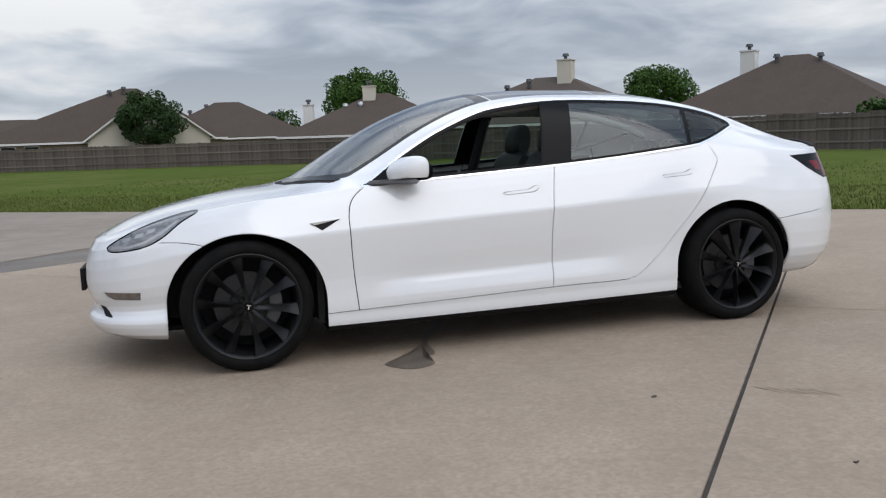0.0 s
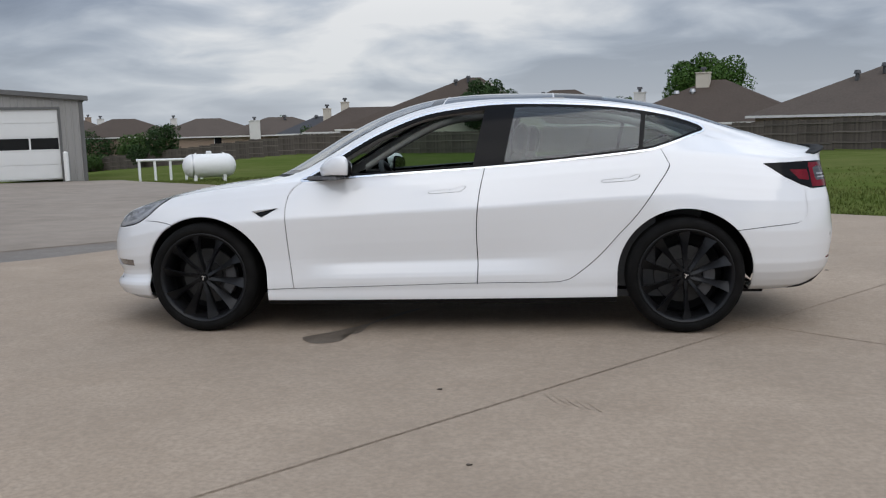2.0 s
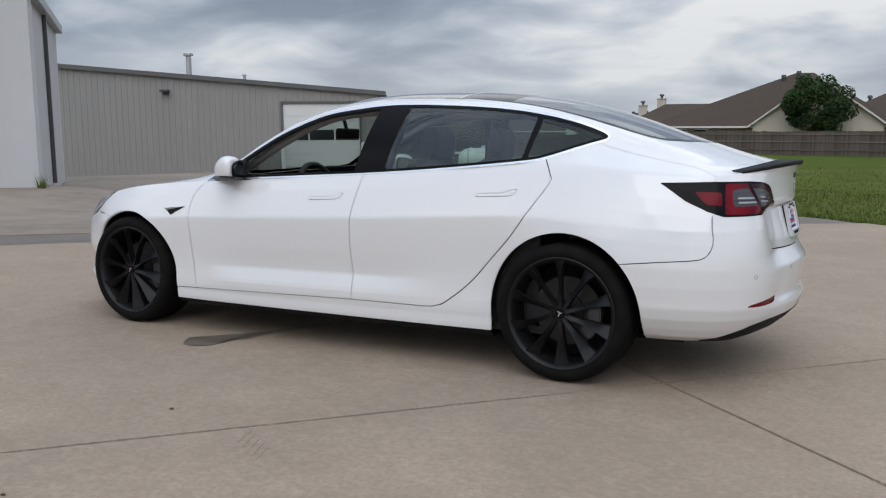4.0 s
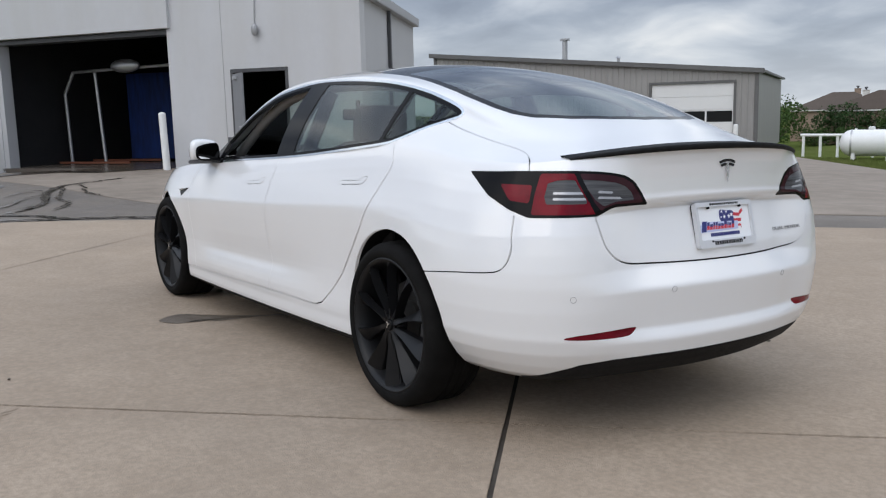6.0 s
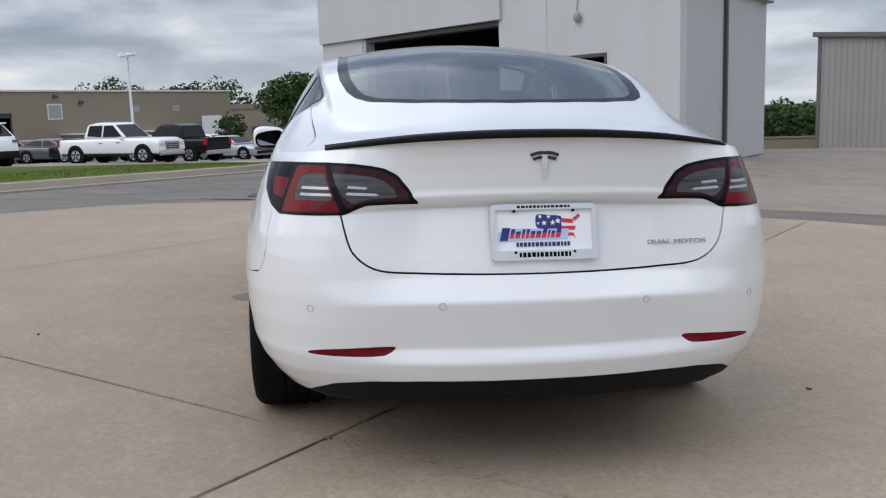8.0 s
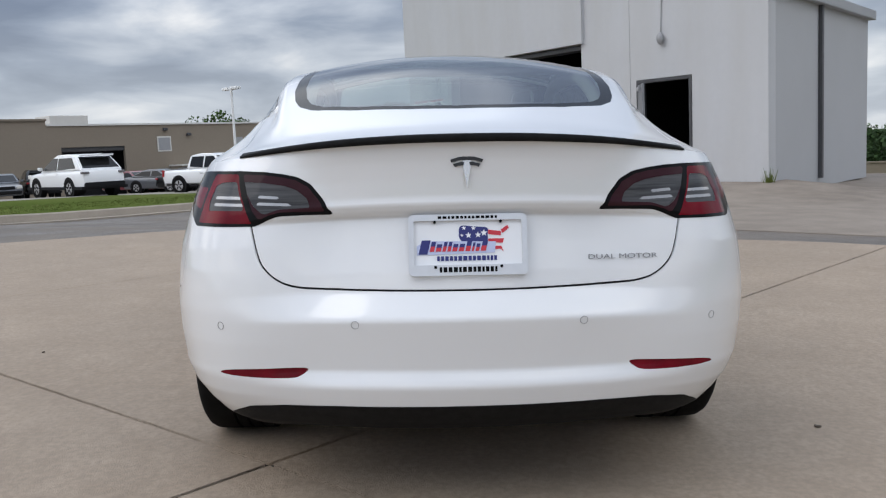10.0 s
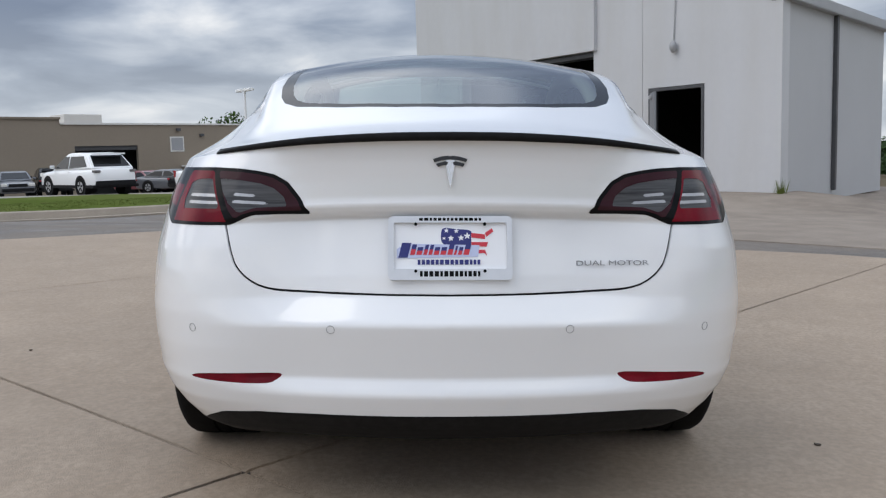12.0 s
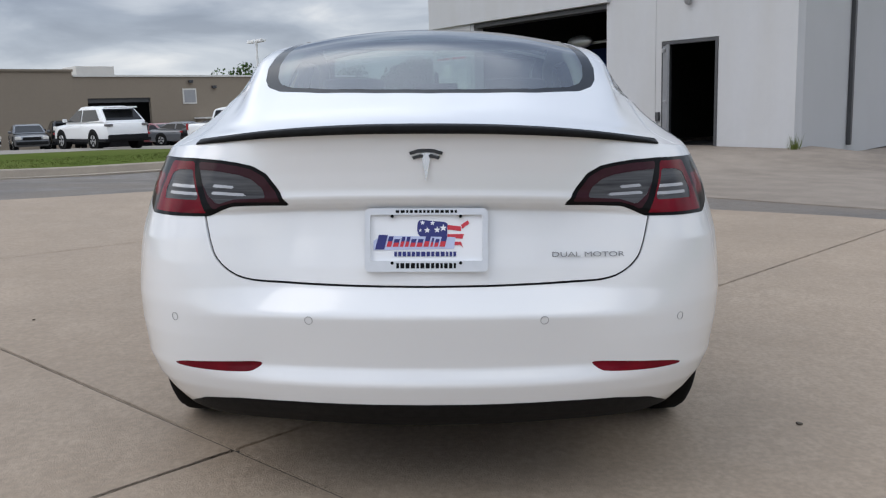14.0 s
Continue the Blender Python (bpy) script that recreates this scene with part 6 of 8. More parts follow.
emblem(on_tail(2.350, 0.0, 0.968, -4), 0.088, car, "emblem")
def on_lid(y, z, reach, lift=0.0):
    """Axes lying on the lid where it passes a given place: x across, y up, z out."""
    def at(y_, z_):
        pick = np.where((shell.V[:, 0] > 2.1) & (np.hypot(shell.V[:, 1] + y_, shell.V[:, 2] - z_) < 0.02))[0]
        return Vector((shell.V[pick, 0].mean(), y_, z_))
    across = (at(y + reach, z) - at(y - reach, z)).normalized()
    up = (at(y, z + 0.03) - at(y, z - 0.03)).normalized()
    nrm = across.cross(up).normalized()
    up = nrm.cross(across)
    p = at(y, z) + nrm * lift
    return Matrix(((across.x, up.x, nrm.x, p.x), (across.y, up.y, nrm.y, p.y), (across.z, up.z, nrm.z, p.z), (0, 0, 0, 1)))


writing("DUAL MOTOR", 0.030, M_LETTER, car, on_lid(0.428, 0.7255, 0.085, 0.005) @ Matrix.Diagonal((1, 0.62, 1, 1)), "badge_lettering", squash=1.0)

# number plate in its holder
PL = on_tail(2.352, 0.0, 0.771, -13)
M_PLATEFRAME = mat("silver_plate_frame", (0.66, 0.67, 0.69), 0.35, 0.4, vary=((40, 0.3, (0.58, 0.59, 0.61)),))
M_PLATE = mat("white_plate", (0.82, 0.83, 0.85), 0.35)
M_NAVY = mat("navy_print", (0.02, 0.025, 0.16), 0.5)
M_RED = mat("red_plate_print", (0.55, 0.03, 0.05), 0.5)
M_PALE = mat("pale_blue_print", (0.50, 0.55, 0.75), 0.5)


def rounded(w, h, r, n=5):
    pts = []
    for cx, cy, a0 in ((w - r, h - r, 0), (-w + r, h - r, 90), (-w + r, -h + r, 180), (w - r, -h + r, 270)):
        for i in range(n + 1):
            a = radians(a0 + 90 * i / n)
            pts.append((cx + r * math.cos(a), cy + r * math.sin(a)))
    return pts


def number_plate():
    back = part("plate_holder", plate(rounded(0.158, 0.081, 0.012), -0.03, -0.004, "Z"), M_BLACKPLASTIC, car, "dealer plate in a silver frame", m=PL)
    # the frame: a rounded ring
    o, i_ = rounded(0.160, 0.083, 0.013), rounded(0.146, 0.060, 0.004)
    i_ = [(x, y + 0.006) for x, y in i_]
    bm = bmesh.new()
    A = [[bm.verts.new((x, y, z)) for x, y in ring_] for ring_, z in ((o, -0.012), (o, 0.006), (i_, 0.006), (i_, -0.006))]
    for p, q in zip(A, A[1:]):
        for k in range(len(p)):
            bm.faces.new((p[k], p[(k + 1) % len(p)], q[(k + 1) % len(p)], q[k]))
    bmesh.ops.recalc_face_normals(bm, faces=bm.faces)
    part("frame", bm, M_PLATEFRAME, back, "brushed silver frame")
    part("plate", plate(rounded(0.150, 0.070, 0.004), -0.006, -0.003, "Z"), M_PLATE, back, "white plate with a red and blue picture")
    # country outline in stripes and a starred corner
    west = spline([(-0.018, 0.052), (-0.024, 0.030), (-0.020, 0.014), (-0.006, 0.003), (0.010, 0.001), (0.030, -0.004), (0.052, 0.004), (0.054, 0.030), (0.052, 0.046), (0.015, 0.050)], 4)
    part("picture", plate(west, -0.004, -0.0015, "Z"), M_NAVY, back)
    stripes = [((0.055, 0.040), (0.090, 0.036), (0.090, 0.024), (0.055, 0.028)), ((0.055, 0.016), (0.098, 0.016), (0.094, 0.004), (0.055, 0.006)), ((0.090, 0.040), (0.108, 0.052), (0.112, 0.044), (0.094, 0.030)), ((0.060, -0.004), (0.090, -0.004), (0.096, -0.020), (0.088, -0.012), (0.066, -0.014))]
    for q in stripes:
        part("stripe", plate(q, -0.004, -0.0015, "Z"), M_RED, back)
    for cx, cy, r in ((-0.010, 0.046, 0.007), (0.002, 0.026, 0.009), (0.016, 0.045, 0.007), (0.028, 0.027, 0.009), (0.044, 0.032, 0.010), (-0.016, 0.026, 0.005)):
        star = [(cx + (r if k % 2 == 0 else r * 0.42) * math.sin(k * math.pi / 5), cy + (r if k % 2 == 0 else r * 0.42) * math.cos(k * math.pi / 5)) for k in range(10)]
        part("star", plate(star, -0.0025, -0.0008, "Z"), M_PLATE, back)
    # the dealer's name as plain slanted bars, blue above and red below, on a pale ground
    x = -0.128
    part("name_ground", plate([(-0.138, -0.026), (0.072, -0.022), (0.076, 0.008), (-0.116, 0.012), (-0.138, -0.002)], -0.003, -0.0010, "Z"), M_PALE, back)
    for w, h0, h1 in ((0.024, -0.024, 0.014), (0.012, -0.017, 0.010), (0.014, -0.017, 0.003), (0.009, -0.017, 0.009), (0.009, -0.017, 0.009), (0.013, -0.017, 0.003), (0.014, -0.017, 0.003), (0.013, -0.017, 0.010), (0.006, -0.017, 0.006), (0.010, -0.017, 0.003), (0.014, -0.017, 0.010)):
        mid = h0 + (h1 - h0) * 0.52
        first_bar = w > 0.02
        for a, b, mm in ((h0, mid, M_NAVY if first_bar else M_RED), (mid, h1, M_NAVY)):
            sh = 0.25
            part("name_bar", plate([(x + a * sh, a), (x + w + a * sh, a), (x + w + b * sh, b), (x + b * sh, b)], -0.0015, 0.0002, "Z"), mm, back)
        x += w + 0.0042
    for cy, z0, z1, hw, hh, mm in ((-0.036, -0.003, -0.0008, 0.084, 0.0062, M_NAVY), (0.0745, 0.004, 0.0068, 0.080, 0.0036, M_GLOSSBLACK), (-0.067, 0.004, 0.0068, 0.078, 0.0070, M_GLOSSBLACK)):
        k = -hw
        random.seed(int(hw * 1e4))
        while k < hw - 0.006:
            w = random.uniform(0.006, 0.011)
            part("text_bar", box((k, cy - hh, z0), (min(k + w, hw), cy + hh, z1)), mm, back)
            k += w + 0.0035
    for sx in (-0.089, 0.089):
        for cy in (0.062, -0.060):
            part("screw", tube((sx, cy, 0.0), (sx, cy, 0.0085), 0.0042, n=12), M_GLOSSBLACK, back)


number_plate()
part("plate_bracket", box((-2.296, -0.16, 0.385), (-2.272, 0.16, 0.51), 0.006), M_BLACKPLASTIC, car, "black front plate bracket")
for s in (-1, 1):
    part("badge_trim", plate([(-1.108, 0.741), (-0.948, 0.757), (-0.99, 0.748), (-1.085, 0.730)], min(s * 0.905, s * 0.921), max(s * 0.905, s * 0.921)), M_CHROME, car)


# ---- surroundings ----
M_FENCE = mat("weathered_cedar", (0.115, 0.095, 0.080), 0.9, vary=((1.5, 0.5, (0.08, 0.066, 0.056), (1, 1, 0.15)), (9, 0.4, (0.15, 0.125, 0.106), (3, 3, 0.2))), island=0.22)
M_RAIL = mat("weathered_rail", (0.17, 0.145, 0.125), 0.9, vary=((4, 0.5, (0.11, 0.092, 0.08)),), rand=0.25)
M_SHINGLE = mat("brown_shingles", (0.080, 0.062, 0.050), 0.95, vary=((0.7, 0.5, (0.064, 0.049, 0.040)), (7, 0.5, (0.10, 0.079, 0.064))), bump=((14, 0.5),))
M_SHINGLE2 = mat("grey_brown_shingles", (0.094, 0.075, 0.062), 0.95, vary=((0.7, 0.5, (0.076, 0.061, 0.051)), (7, 0.5, (0.118, 0.096, 0.08))), bump=((14, 0.5),))
M_SHINGLE3 = mat("dark_slate_shingles", (0.06, 0.062, 0.068), 0.95, vary=((0.7, 0.5, (0.05, 0.05, 0.055)), (7, 0.5, (0.08, 0.08, 0.085))))
M_BRICK = mat("tan_brick", (0.33, 0.25, 0.19), 0.9, vary=((6, 0.6, (0.25, 0.18, 0.14), (1, 1, 3)),))
M_SIDING = mat("cream_siding", (0.56, 0.51, 0.43), 0.8, vary=((0.8, 0.3, (0.50, 0.455, 0.38)),))
M_TRIM = mat("white_eave_trim", (0.68, 0.66, 0.62), 0.7, vary=((2, 0.3, (0.6, 0.58, 0.54)),))
M_BARK = mat("grey_bark", (0.10, 0.082, 0.065), 0.95, vary=((8, 0.5, (0.07, 0.055, 0.045)),), bump=((20, 0.6),))
M_LEAF = mat("oak_leaves", (0.045, 0.085, 0.022), 0.75, vary=((0.8, 0.5, (0.065, 0.105, 0.03)),), island=0.35)
M_LEAF_DARK = mat("dark_leaves", (0.028, 0.055, 0.018), 0.8, vary=((0.8, 0.5, (0.04, 0.07, 0.022)),), island=0.35)
M_LEAF_BRIGHT = mat("bright_leaves", (0.046, 0.096, 0.018), 0.75, vary=((0.8, 0.5, (0.066, 0.118, 0.025)),), island=0.3)
M_BLADE = mat("grass_blades", (0.108, 0.142, 0.036), 0.85, spec=0.02, vary=((0.35, 0.7, (0.16, 0.170, 0.060)),), island=0.22)
M_TAN = mat("tan_stucco", (0.27, 0.225, 0.175), 0.9, vary=((0.3, 0.4, (0.24, 0.20, 0.155)), (6, 0.2, (0.30, 0.25, 0.2))))
M_TANDARK = mat("dark_tan_stucco", (0.24, 0.20, 0.155), 0.9, vary=((0.3, 0.4, (0.21, 0.175, 0.135)),))
M_ORANGE = mat("orange_cone", (0.75, 0.10, 0.02), 0.55, vary=((5, 0.3, (0.6, 0.08, 0.02)),))
M_BIN = mat("black_bin_plastic", (0.015, 0.016, 0.017), 0.5, vary=((4, 0.4, (0.022, 0.024, 0.026)),))


def fence():
    line = spline([(31, 18), (29.6, 25.0), (25.5, 33.0), (19, 43.5), (12, 53), (4, 60.4), (-5.5, 64.5), (-18, 70.5), (-36, 84), (-68, 112)], 12, False)
    d = np.concatenate([[0], np.cumsum(np.hypot(*np.diff(line, axis=0).T))])
    f = thing("wooden_fence", "weathered grey-brown board fence along the lawn", "fence")
    step, s, i = 2.44, 0.0, 0
    rng = random.Random(3)
    while s + step < d[-1]:
        a = np.array([np.interp(s, d, line[:, k]) for k in range(2)])
        b = np.array([np.interp(s + step, d, line[:, k]) for k in range(2)])
        u = (b - a) / np.linalg.norm(b - a)
        ang = math.degrees(math.atan2(u[1], u[0]))
        z = float(ground_z(*((a + b) / 2)))
        L_ = float(np.linalg.norm(b - a))
        bm = bmesh.new()
        x = 0.0
        tall = 1.76 + rng.uniform(-0.05, 0.05)
        while x < L_ - 0.05:
            h = tall + rng.uniform(-0.03, 0.03)
            add_box(bm, (x, -0.01 + rng.uniform(-0.006, 0.006), 0.02), (min(x + 0.135, L_), 0.012, h))
            x += 0.14
        m = pose(a[0], a[1], z, 0, 0, ang)
        part("fence_panel", bm, M_FENCE, f, m=m)["kind"] = "stuff"
        for zz in (0.35, 0.95, 1.5):
            part("rail", box((0, -0.055, zz), (L_, 0.055, zz + 0.085)), M_RAIL, f, m=m)
        part("post", box((-0.05, -0.10, -0.1), (0.05, 0.0, tall + 0.06)), M_FENCE, f, m=m)
        s += step
        i += 1


fence()


def hip(bm, w, d, z0, z1, ridge, shift=0.0, over=0.45):
    """A hip roof over a w by d plan; ridge: its length along x; shift: its middle."""
    hw, hd = w / 2 + over, d / 2 + over
    b = [bm.verts.new(p) for p in ((-hw, -hd, z0), (hw, -hd, z0), (hw, hd, z0), (-hw, hd, z0))]
    e = [bm.verts.new((p.co.x, p.co.y, z0 - 0.16)) for p in b]
    r = [bm.verts.new((shift - ridge / 2, 0, z1)), bm.verts.new((shift + ridge / 2, 0, z1))]
    for f in ((b[0], b[1], r[1], r[0]), (b[2], b[3], r[0], r[1]), (b[1], b[2], r[1]), (b[3], b[0], r[0])):
        bm.faces.new(f)
    for i in range(4):
        bm.faces.new((e[i], e[(i + 1) % 4], b[(i + 1) % 4], b[i]))
    bm.faces.new(e[::-1])


def house(x, y, ang, w, d, eave, top, ridge, shingle, label, wall=None, chimney=None, vents=(), gable=None, windows=(), shift=0.0, vent_metal=None):
    z = float(ground_z(x, y)) - 0.05
    h = thing("house", label, "house", pose(x, y, z, 0, 0, ang), group="houses beyond the fence")
    wall = wall or M_BRICK
    part("wall", box((-w / 2, -d / 2, 0), (w / 2, d / 2, eave - z - 0.1)), wall, h)
    bm = bmesh.new()
    hip(bm, w, d, eave - z, top - z, ridge, shift)
    part("roof", bm, shingle, h)
    bm = bmesh.new()
    for a, b in (((-w / 2 - 0.47, -d / 2 - 0.47), (w / 2 + 0.47, -d / 2 - 0.44)), ((-w / 2 - 0.47, -d / 2 - 0.47), (-w / 2 - 0.44, d / 2 + 0.47)), ((w / 2 + 0.44, -d / 2 - 0.47), (w / 2 + 0.47, d / 2 + 0.47))):
        add_box(bm, (*a, eave - z - 0.17), (*b, eave - z - 0.01))
    part("fascia", bm, M_TRIM, h)
    if gable:
        gx, gw, gy, ge, gt = gable
        ge, gt = ge - z, gt - z
        bm = plate([(gx - gw / 2, 0), (gx + gw / 2, 0), (gx + gw / 2, ge), (gx, gt), (gx - gw / 2, ge)], gy, gy + 0.3)
        part("gable_wall", bm, M_SIDING, h, "cream siding gable")
        bm = bmesh.new()
        for s in (-1, 1):
            v = [bm.verts.new(p) for p in ((gx + s * (gw / 2 + 0.5), gy - 0.4, ge - 0.28), (gx, gy - 0.4, gt + 0.12), (gx, 0.5, gt + 0.12), (gx + s * (gw / 2 + 0.5), 0.5, ge - 0.28))]
            bm.faces.new(v if s > 0 else v[::-1])
        part("gable_roof", bm, shingle, h)
        bm = bmesh.new()
        for s in (-1, 1):
            q = [(gx + s * (gw / 2 + 0.5), ge - 0.42), (gx + s * (gw / 2 + 0.5), ge - 0.27), (gx, gt + 0.13), (gx, gt - 0.05)]
            t = plate(q, gy - 0.43, gy - 0.37)
            me = bpy.data.meshes.new("t")
            t.to_mesh(me)
            t.free()
            bm.from_mesh(me)
        part("bargeboard", bm, M_TRIM, h)
    for cx, cy, cw, z0, z1, m_ in ([chimney] if chimney and not isinstance(chimney[0], tuple) else (chimney or ())):
        bm = box((cx - cw / 2, cy - cw / 2, z0 - z), (cx + cw / 2, cy + cw / 2, z1 - z), 0.02)
        c = part("chimney", bm, m_, h, "square chimney with a metal cap")
        bm = box((cx - cw / 2 - 0.06, cy - cw / 2 - 0.06, z1 - z), (cx + cw / 2 + 0.06, cy + cw / 2 + 0.06, z1 - z + 0.08))
        part("crown", bm, m_, c)
        bm = tube((cx, cy, z1 - z + 0.05), (cx, cy, z1 - z + 0.3), 0.12)
        add_tube(bm, (cx, cy, z1 - z + 0.3), (cx, cy, z1 - z + 0.48), 0.24, 0.2)
        part("cap", bm, M_DARKTRIM, c)
    for vx, vy, vz in vents:
        bm = tube((vx, vy, vz - z - 0.3), (vx, vy, vz - z + 0.15), 0.13)
        add_tube(bm, (vx, vy, vz - z + 0.15), (vx, vy, vz - z + 0.38), 0.24, 0.17)
        part("roof_vent", bm, vent_metal or M_DARKTRIM, h)
    for wx, ww, wz0, wz1 in windows:
        win = part("window", box((wx - ww / 2 - 0.08, -d / 2 - 0.05, wz0 - z), (wx + ww / 2 + 0.08, -d / 2 + 0.02, wz1 - z)), M_TRIM, h)
        part("pane", box((wx - ww / 2, -d / 2 - 0.07, wz0 - z + 0.08), (wx + ww / 2, -d / 2 - 0.052, wz1 - z - 0.08)), M_BLACKGLASS, win)


house(-8.4, 77, 8, 19.2, 10, 0.95, 5.45, 1.4, M_SHINGLE, "brown-roofed brick house with a cream gable", vents=((1.0, -0.8, 4.9), (2.2, -0.7, 5.2)), gable=(3.6, 9.8, -5.6, 1.15, 4.75), windows=((-7.2, 1.0, -0.3, 0.7), (-5.5, 1.0, -0.3, 0.7)), shift=2.7)
house(-16.3, 82, 10, 12.7, 9, 0.7, 3.05, 5, M_SHINGLE, "low brick house with a brown hip roof and two chimneys", wall=M_SIDING, windows=((1.0, 0.9, -0.4, 0.5), (3.8, 0.9, -0.4, 0.5)), chimney=((-2.9, 0.5, 0.8, 1.5, 3.55, M_SIDING), (-4.8, 1.5, 0.8, 1.2, 2.95, M_SIDING)))
house(2.8, 80, -5, 14.5, 9, 0.85, 4.15, 2.2, M_SHINGLE, "brick house with a dark brown hip roof", vents=((-3.4, -0.5, 3.1), (-1.9, -0.5, 3.6), (4.2, -0.5, 2.8)))
house(14.1, 64, -18, 14, 11, 0.85, 4.05, 1.3, M_SHINGLE, "brown hip-roofed house with a tan chimney", chimney=((-0.9, -0.6, 1.0, 3.0, 4.55, M_SIDING), (-6.2, 1.5, 0.8, 1.8, 3.3, M_TRIM)), vents=((-2.7, -1.8, 2.9), (-1.5, -1.8, 3.0)), vent_metal=M_STEEL)
house(24.2, 53, -42, 15, 12, 1.25, 4.5, 2.5, M_SHINGLE2, "taupe hip-roofed house with a beige chimney", chimney=(1.2, -0.6, 1.0, 3.0, 5.55, M_SIDING), vents=((-2.6, -2.3, 3.6), (-1.2, -1.6, 4.0)))
house(35.8, 41.5, -52, 14, 12, 1.3, 5.0, 1.5, M_SHINGLE, "brown hip-roofed house with a white chimney", chimney=(-2.75, -0.6, 0.9, 2.6, 5.35, M_TRIM), vents=((-1.0, -0.8, 4.7), (1.6, -0.9, 4.6)))
house(-31.0, 98, 20, 14, 10, 0.4, 2.45, 3, M_SHINGLE2, "distant brown hip-roofed brick house", chimney=(-3.2, -5.4, 1.2, -0.2, 2.0, M_TRIM), vents=((0.5, -1, 2.3),))
house(-23.6, 91, 15, 10, 8, 0.5, 2.35, 2, M_SHINGLE3, "distant house with a dark slate roof", vents=((-1.0, -0.5, 2.1), (0.4, -0.5, 2.2)))
house(-43.2, 106, 25, 15, 10, 0.3, 2.6, 3, M_SHINGLE2, "distant brown hip-roofed brick house", chimney=(-4.4, 0.5, 0.8, 1.0, 2.6, M_TRIM), windows=((1, 1.4, -0.8, 0.2),))
house(-58.0, 112, 30, 15, 10, 0.4, 2.9, 3, M_SHINGLE, "distant brown-roofed house beside trees", chimney=(-3, 0.5, 0.9, 1.0, 2.9, M_TRIM))
house(-72.0, 124, 30, 14, 10, 0.4, 3.0, 3, M_SHINGLE2, "distant tan brick house", chimney=(2, 0.5, 0.9, 1.0, 3.4, M_BRICK))


def tree(x, y, height, spread, low, seed, leaf, label, leaves=2600, size=0.26, name="tree"):
    """Trunk, limbs and a crown of leaf clumps with gaps."""
    rng = np.random.default_rng(seed)
    z = float(ground_z(x, y)) - 0.05
    t = thing(name, label, "tree", pose(x, y, z, 0, 0, 0))
    bm = bmesh.new()
    add_tube(bm, (0, 0, 0), (0.05, 0.03, low + 0.2), 0.035 * height, 0.022 * height, 10)
    tips = []
    for k in range(9):
        a = k * 2.4 + rng.uniform(-0.4, 0.4)
        r = spread * rng.uniform(0.45, 0.8)
        tip = np.array((r * math.cos(a), r * math.sin(a), low + (height - low) * rng.uniform(0.3, 0.85)))
        add_tube(bm, (0.05, 0.03, low * rng.uniform(0.7, 1.0)), tip * (1, 1, 0.92), 0.012 * height, 0.004 * height, 6)
        tips.append(tip)
    part("trunk", bm, M_BARK, t)
    clumps = []
    for k in range(42):
        v = rng.normal(size=3)
        v /= np.linalg.norm(v)
        r = rng.uniform(0.45, 0.96) ** 0.6
        c = np.array((0, 0, low + (height - low) * 0.48)) + v * r * np.array((spread * 0.82, spread * 0.82, (height - low) * 0.45))
        clumps.append((c, spread * rng.uniform(0.20, 0.36)))
    clumps += [(p, spread * 0.3) for p in tips]
    n, size = int(leaves * 1.7), size * 0.74
    pick = rng.integers(0, len(clumps), n)
    C = np.array([clumps[i][0] for i in pick])
    R = np.array([clumps[i][1] for i in pick])
    v = rng.normal(size=(n, 3))
    v /= np.linalg.norm(v, axis=1)[:, None]
    P = C + v * (R * rng.uniform(0.5, 1.0, n) ** 0.4)[:, None] * (1, 1, 0.8)
    P[:, 2] = np.maximum(P[:, 2], low * 0.75)
    n1 = v + rng.normal(size=(n, 3)) * 0.7
    n1 /= np.linalg.norm(n1, axis=1)[:, None]
    a = np.cross(n1, rng.normal(size=(n, 3)))
    a /= np.linalg.norm(a, axis=1)[:, None]
    b = np.cross(n1, a)
    s = size * rng.uniform(0.6, 1.3, n)[:, None]
    V = np.stack([P - a * s * 0.5, P + b * s * 0.35, P + a * s * 0.5, P - b * s * 0.35], 1).reshape(-1, 3)
    F = np.arange(4 * n).reshape(-1, 4)
    crown = part("crown", mesh_from("crown", V, F, leaf), leaf, t)
    crown["kind"] = "stuff"
    return t


tree(-3.9, 70.5, 6.5, 2.8, 1.5, 1, M_LEAF_DARK, "round dark green tree behind the fence", 7500, 0.28)
tree(19, 96, 9.3, 5.2, 2.5, 2, M_LEAF_BRIGHT, "bright green oak crown above the roofs", 9500, 0.42)
tree(50, 82, 8.4, 4.4, 2.5, 3, M_LEAF_BRIGHT, "bright green round tree above the roofs", 8500, 0.40)
tree(9, 92, 5.2, 2.2, 1.5, 4, M_LEAF, "small green tree between two roofs", 1400, 0.35)
tree(-42.6, 90, 5.3, 2.1, 0.7, 5, M_LEAF_DARK, "loose dark tree beside distant houses", 2600, 0.3)
tree(-46.5, 92, 2.8, 1.5, 0.5, 6, M_LEAF_DARK, "small dark shrub-like tree", 900, 0.28)
tree(-21.8, 78, 3.1, 1.2, 0.4, 7, M_LEAF, "thin young tree at the wooden fence", 700, 0.22)
tree(-38, 122, 5.6, 2.2, 1.5, 8, M_LEAF, "distant round green tree", 900, 0.4)
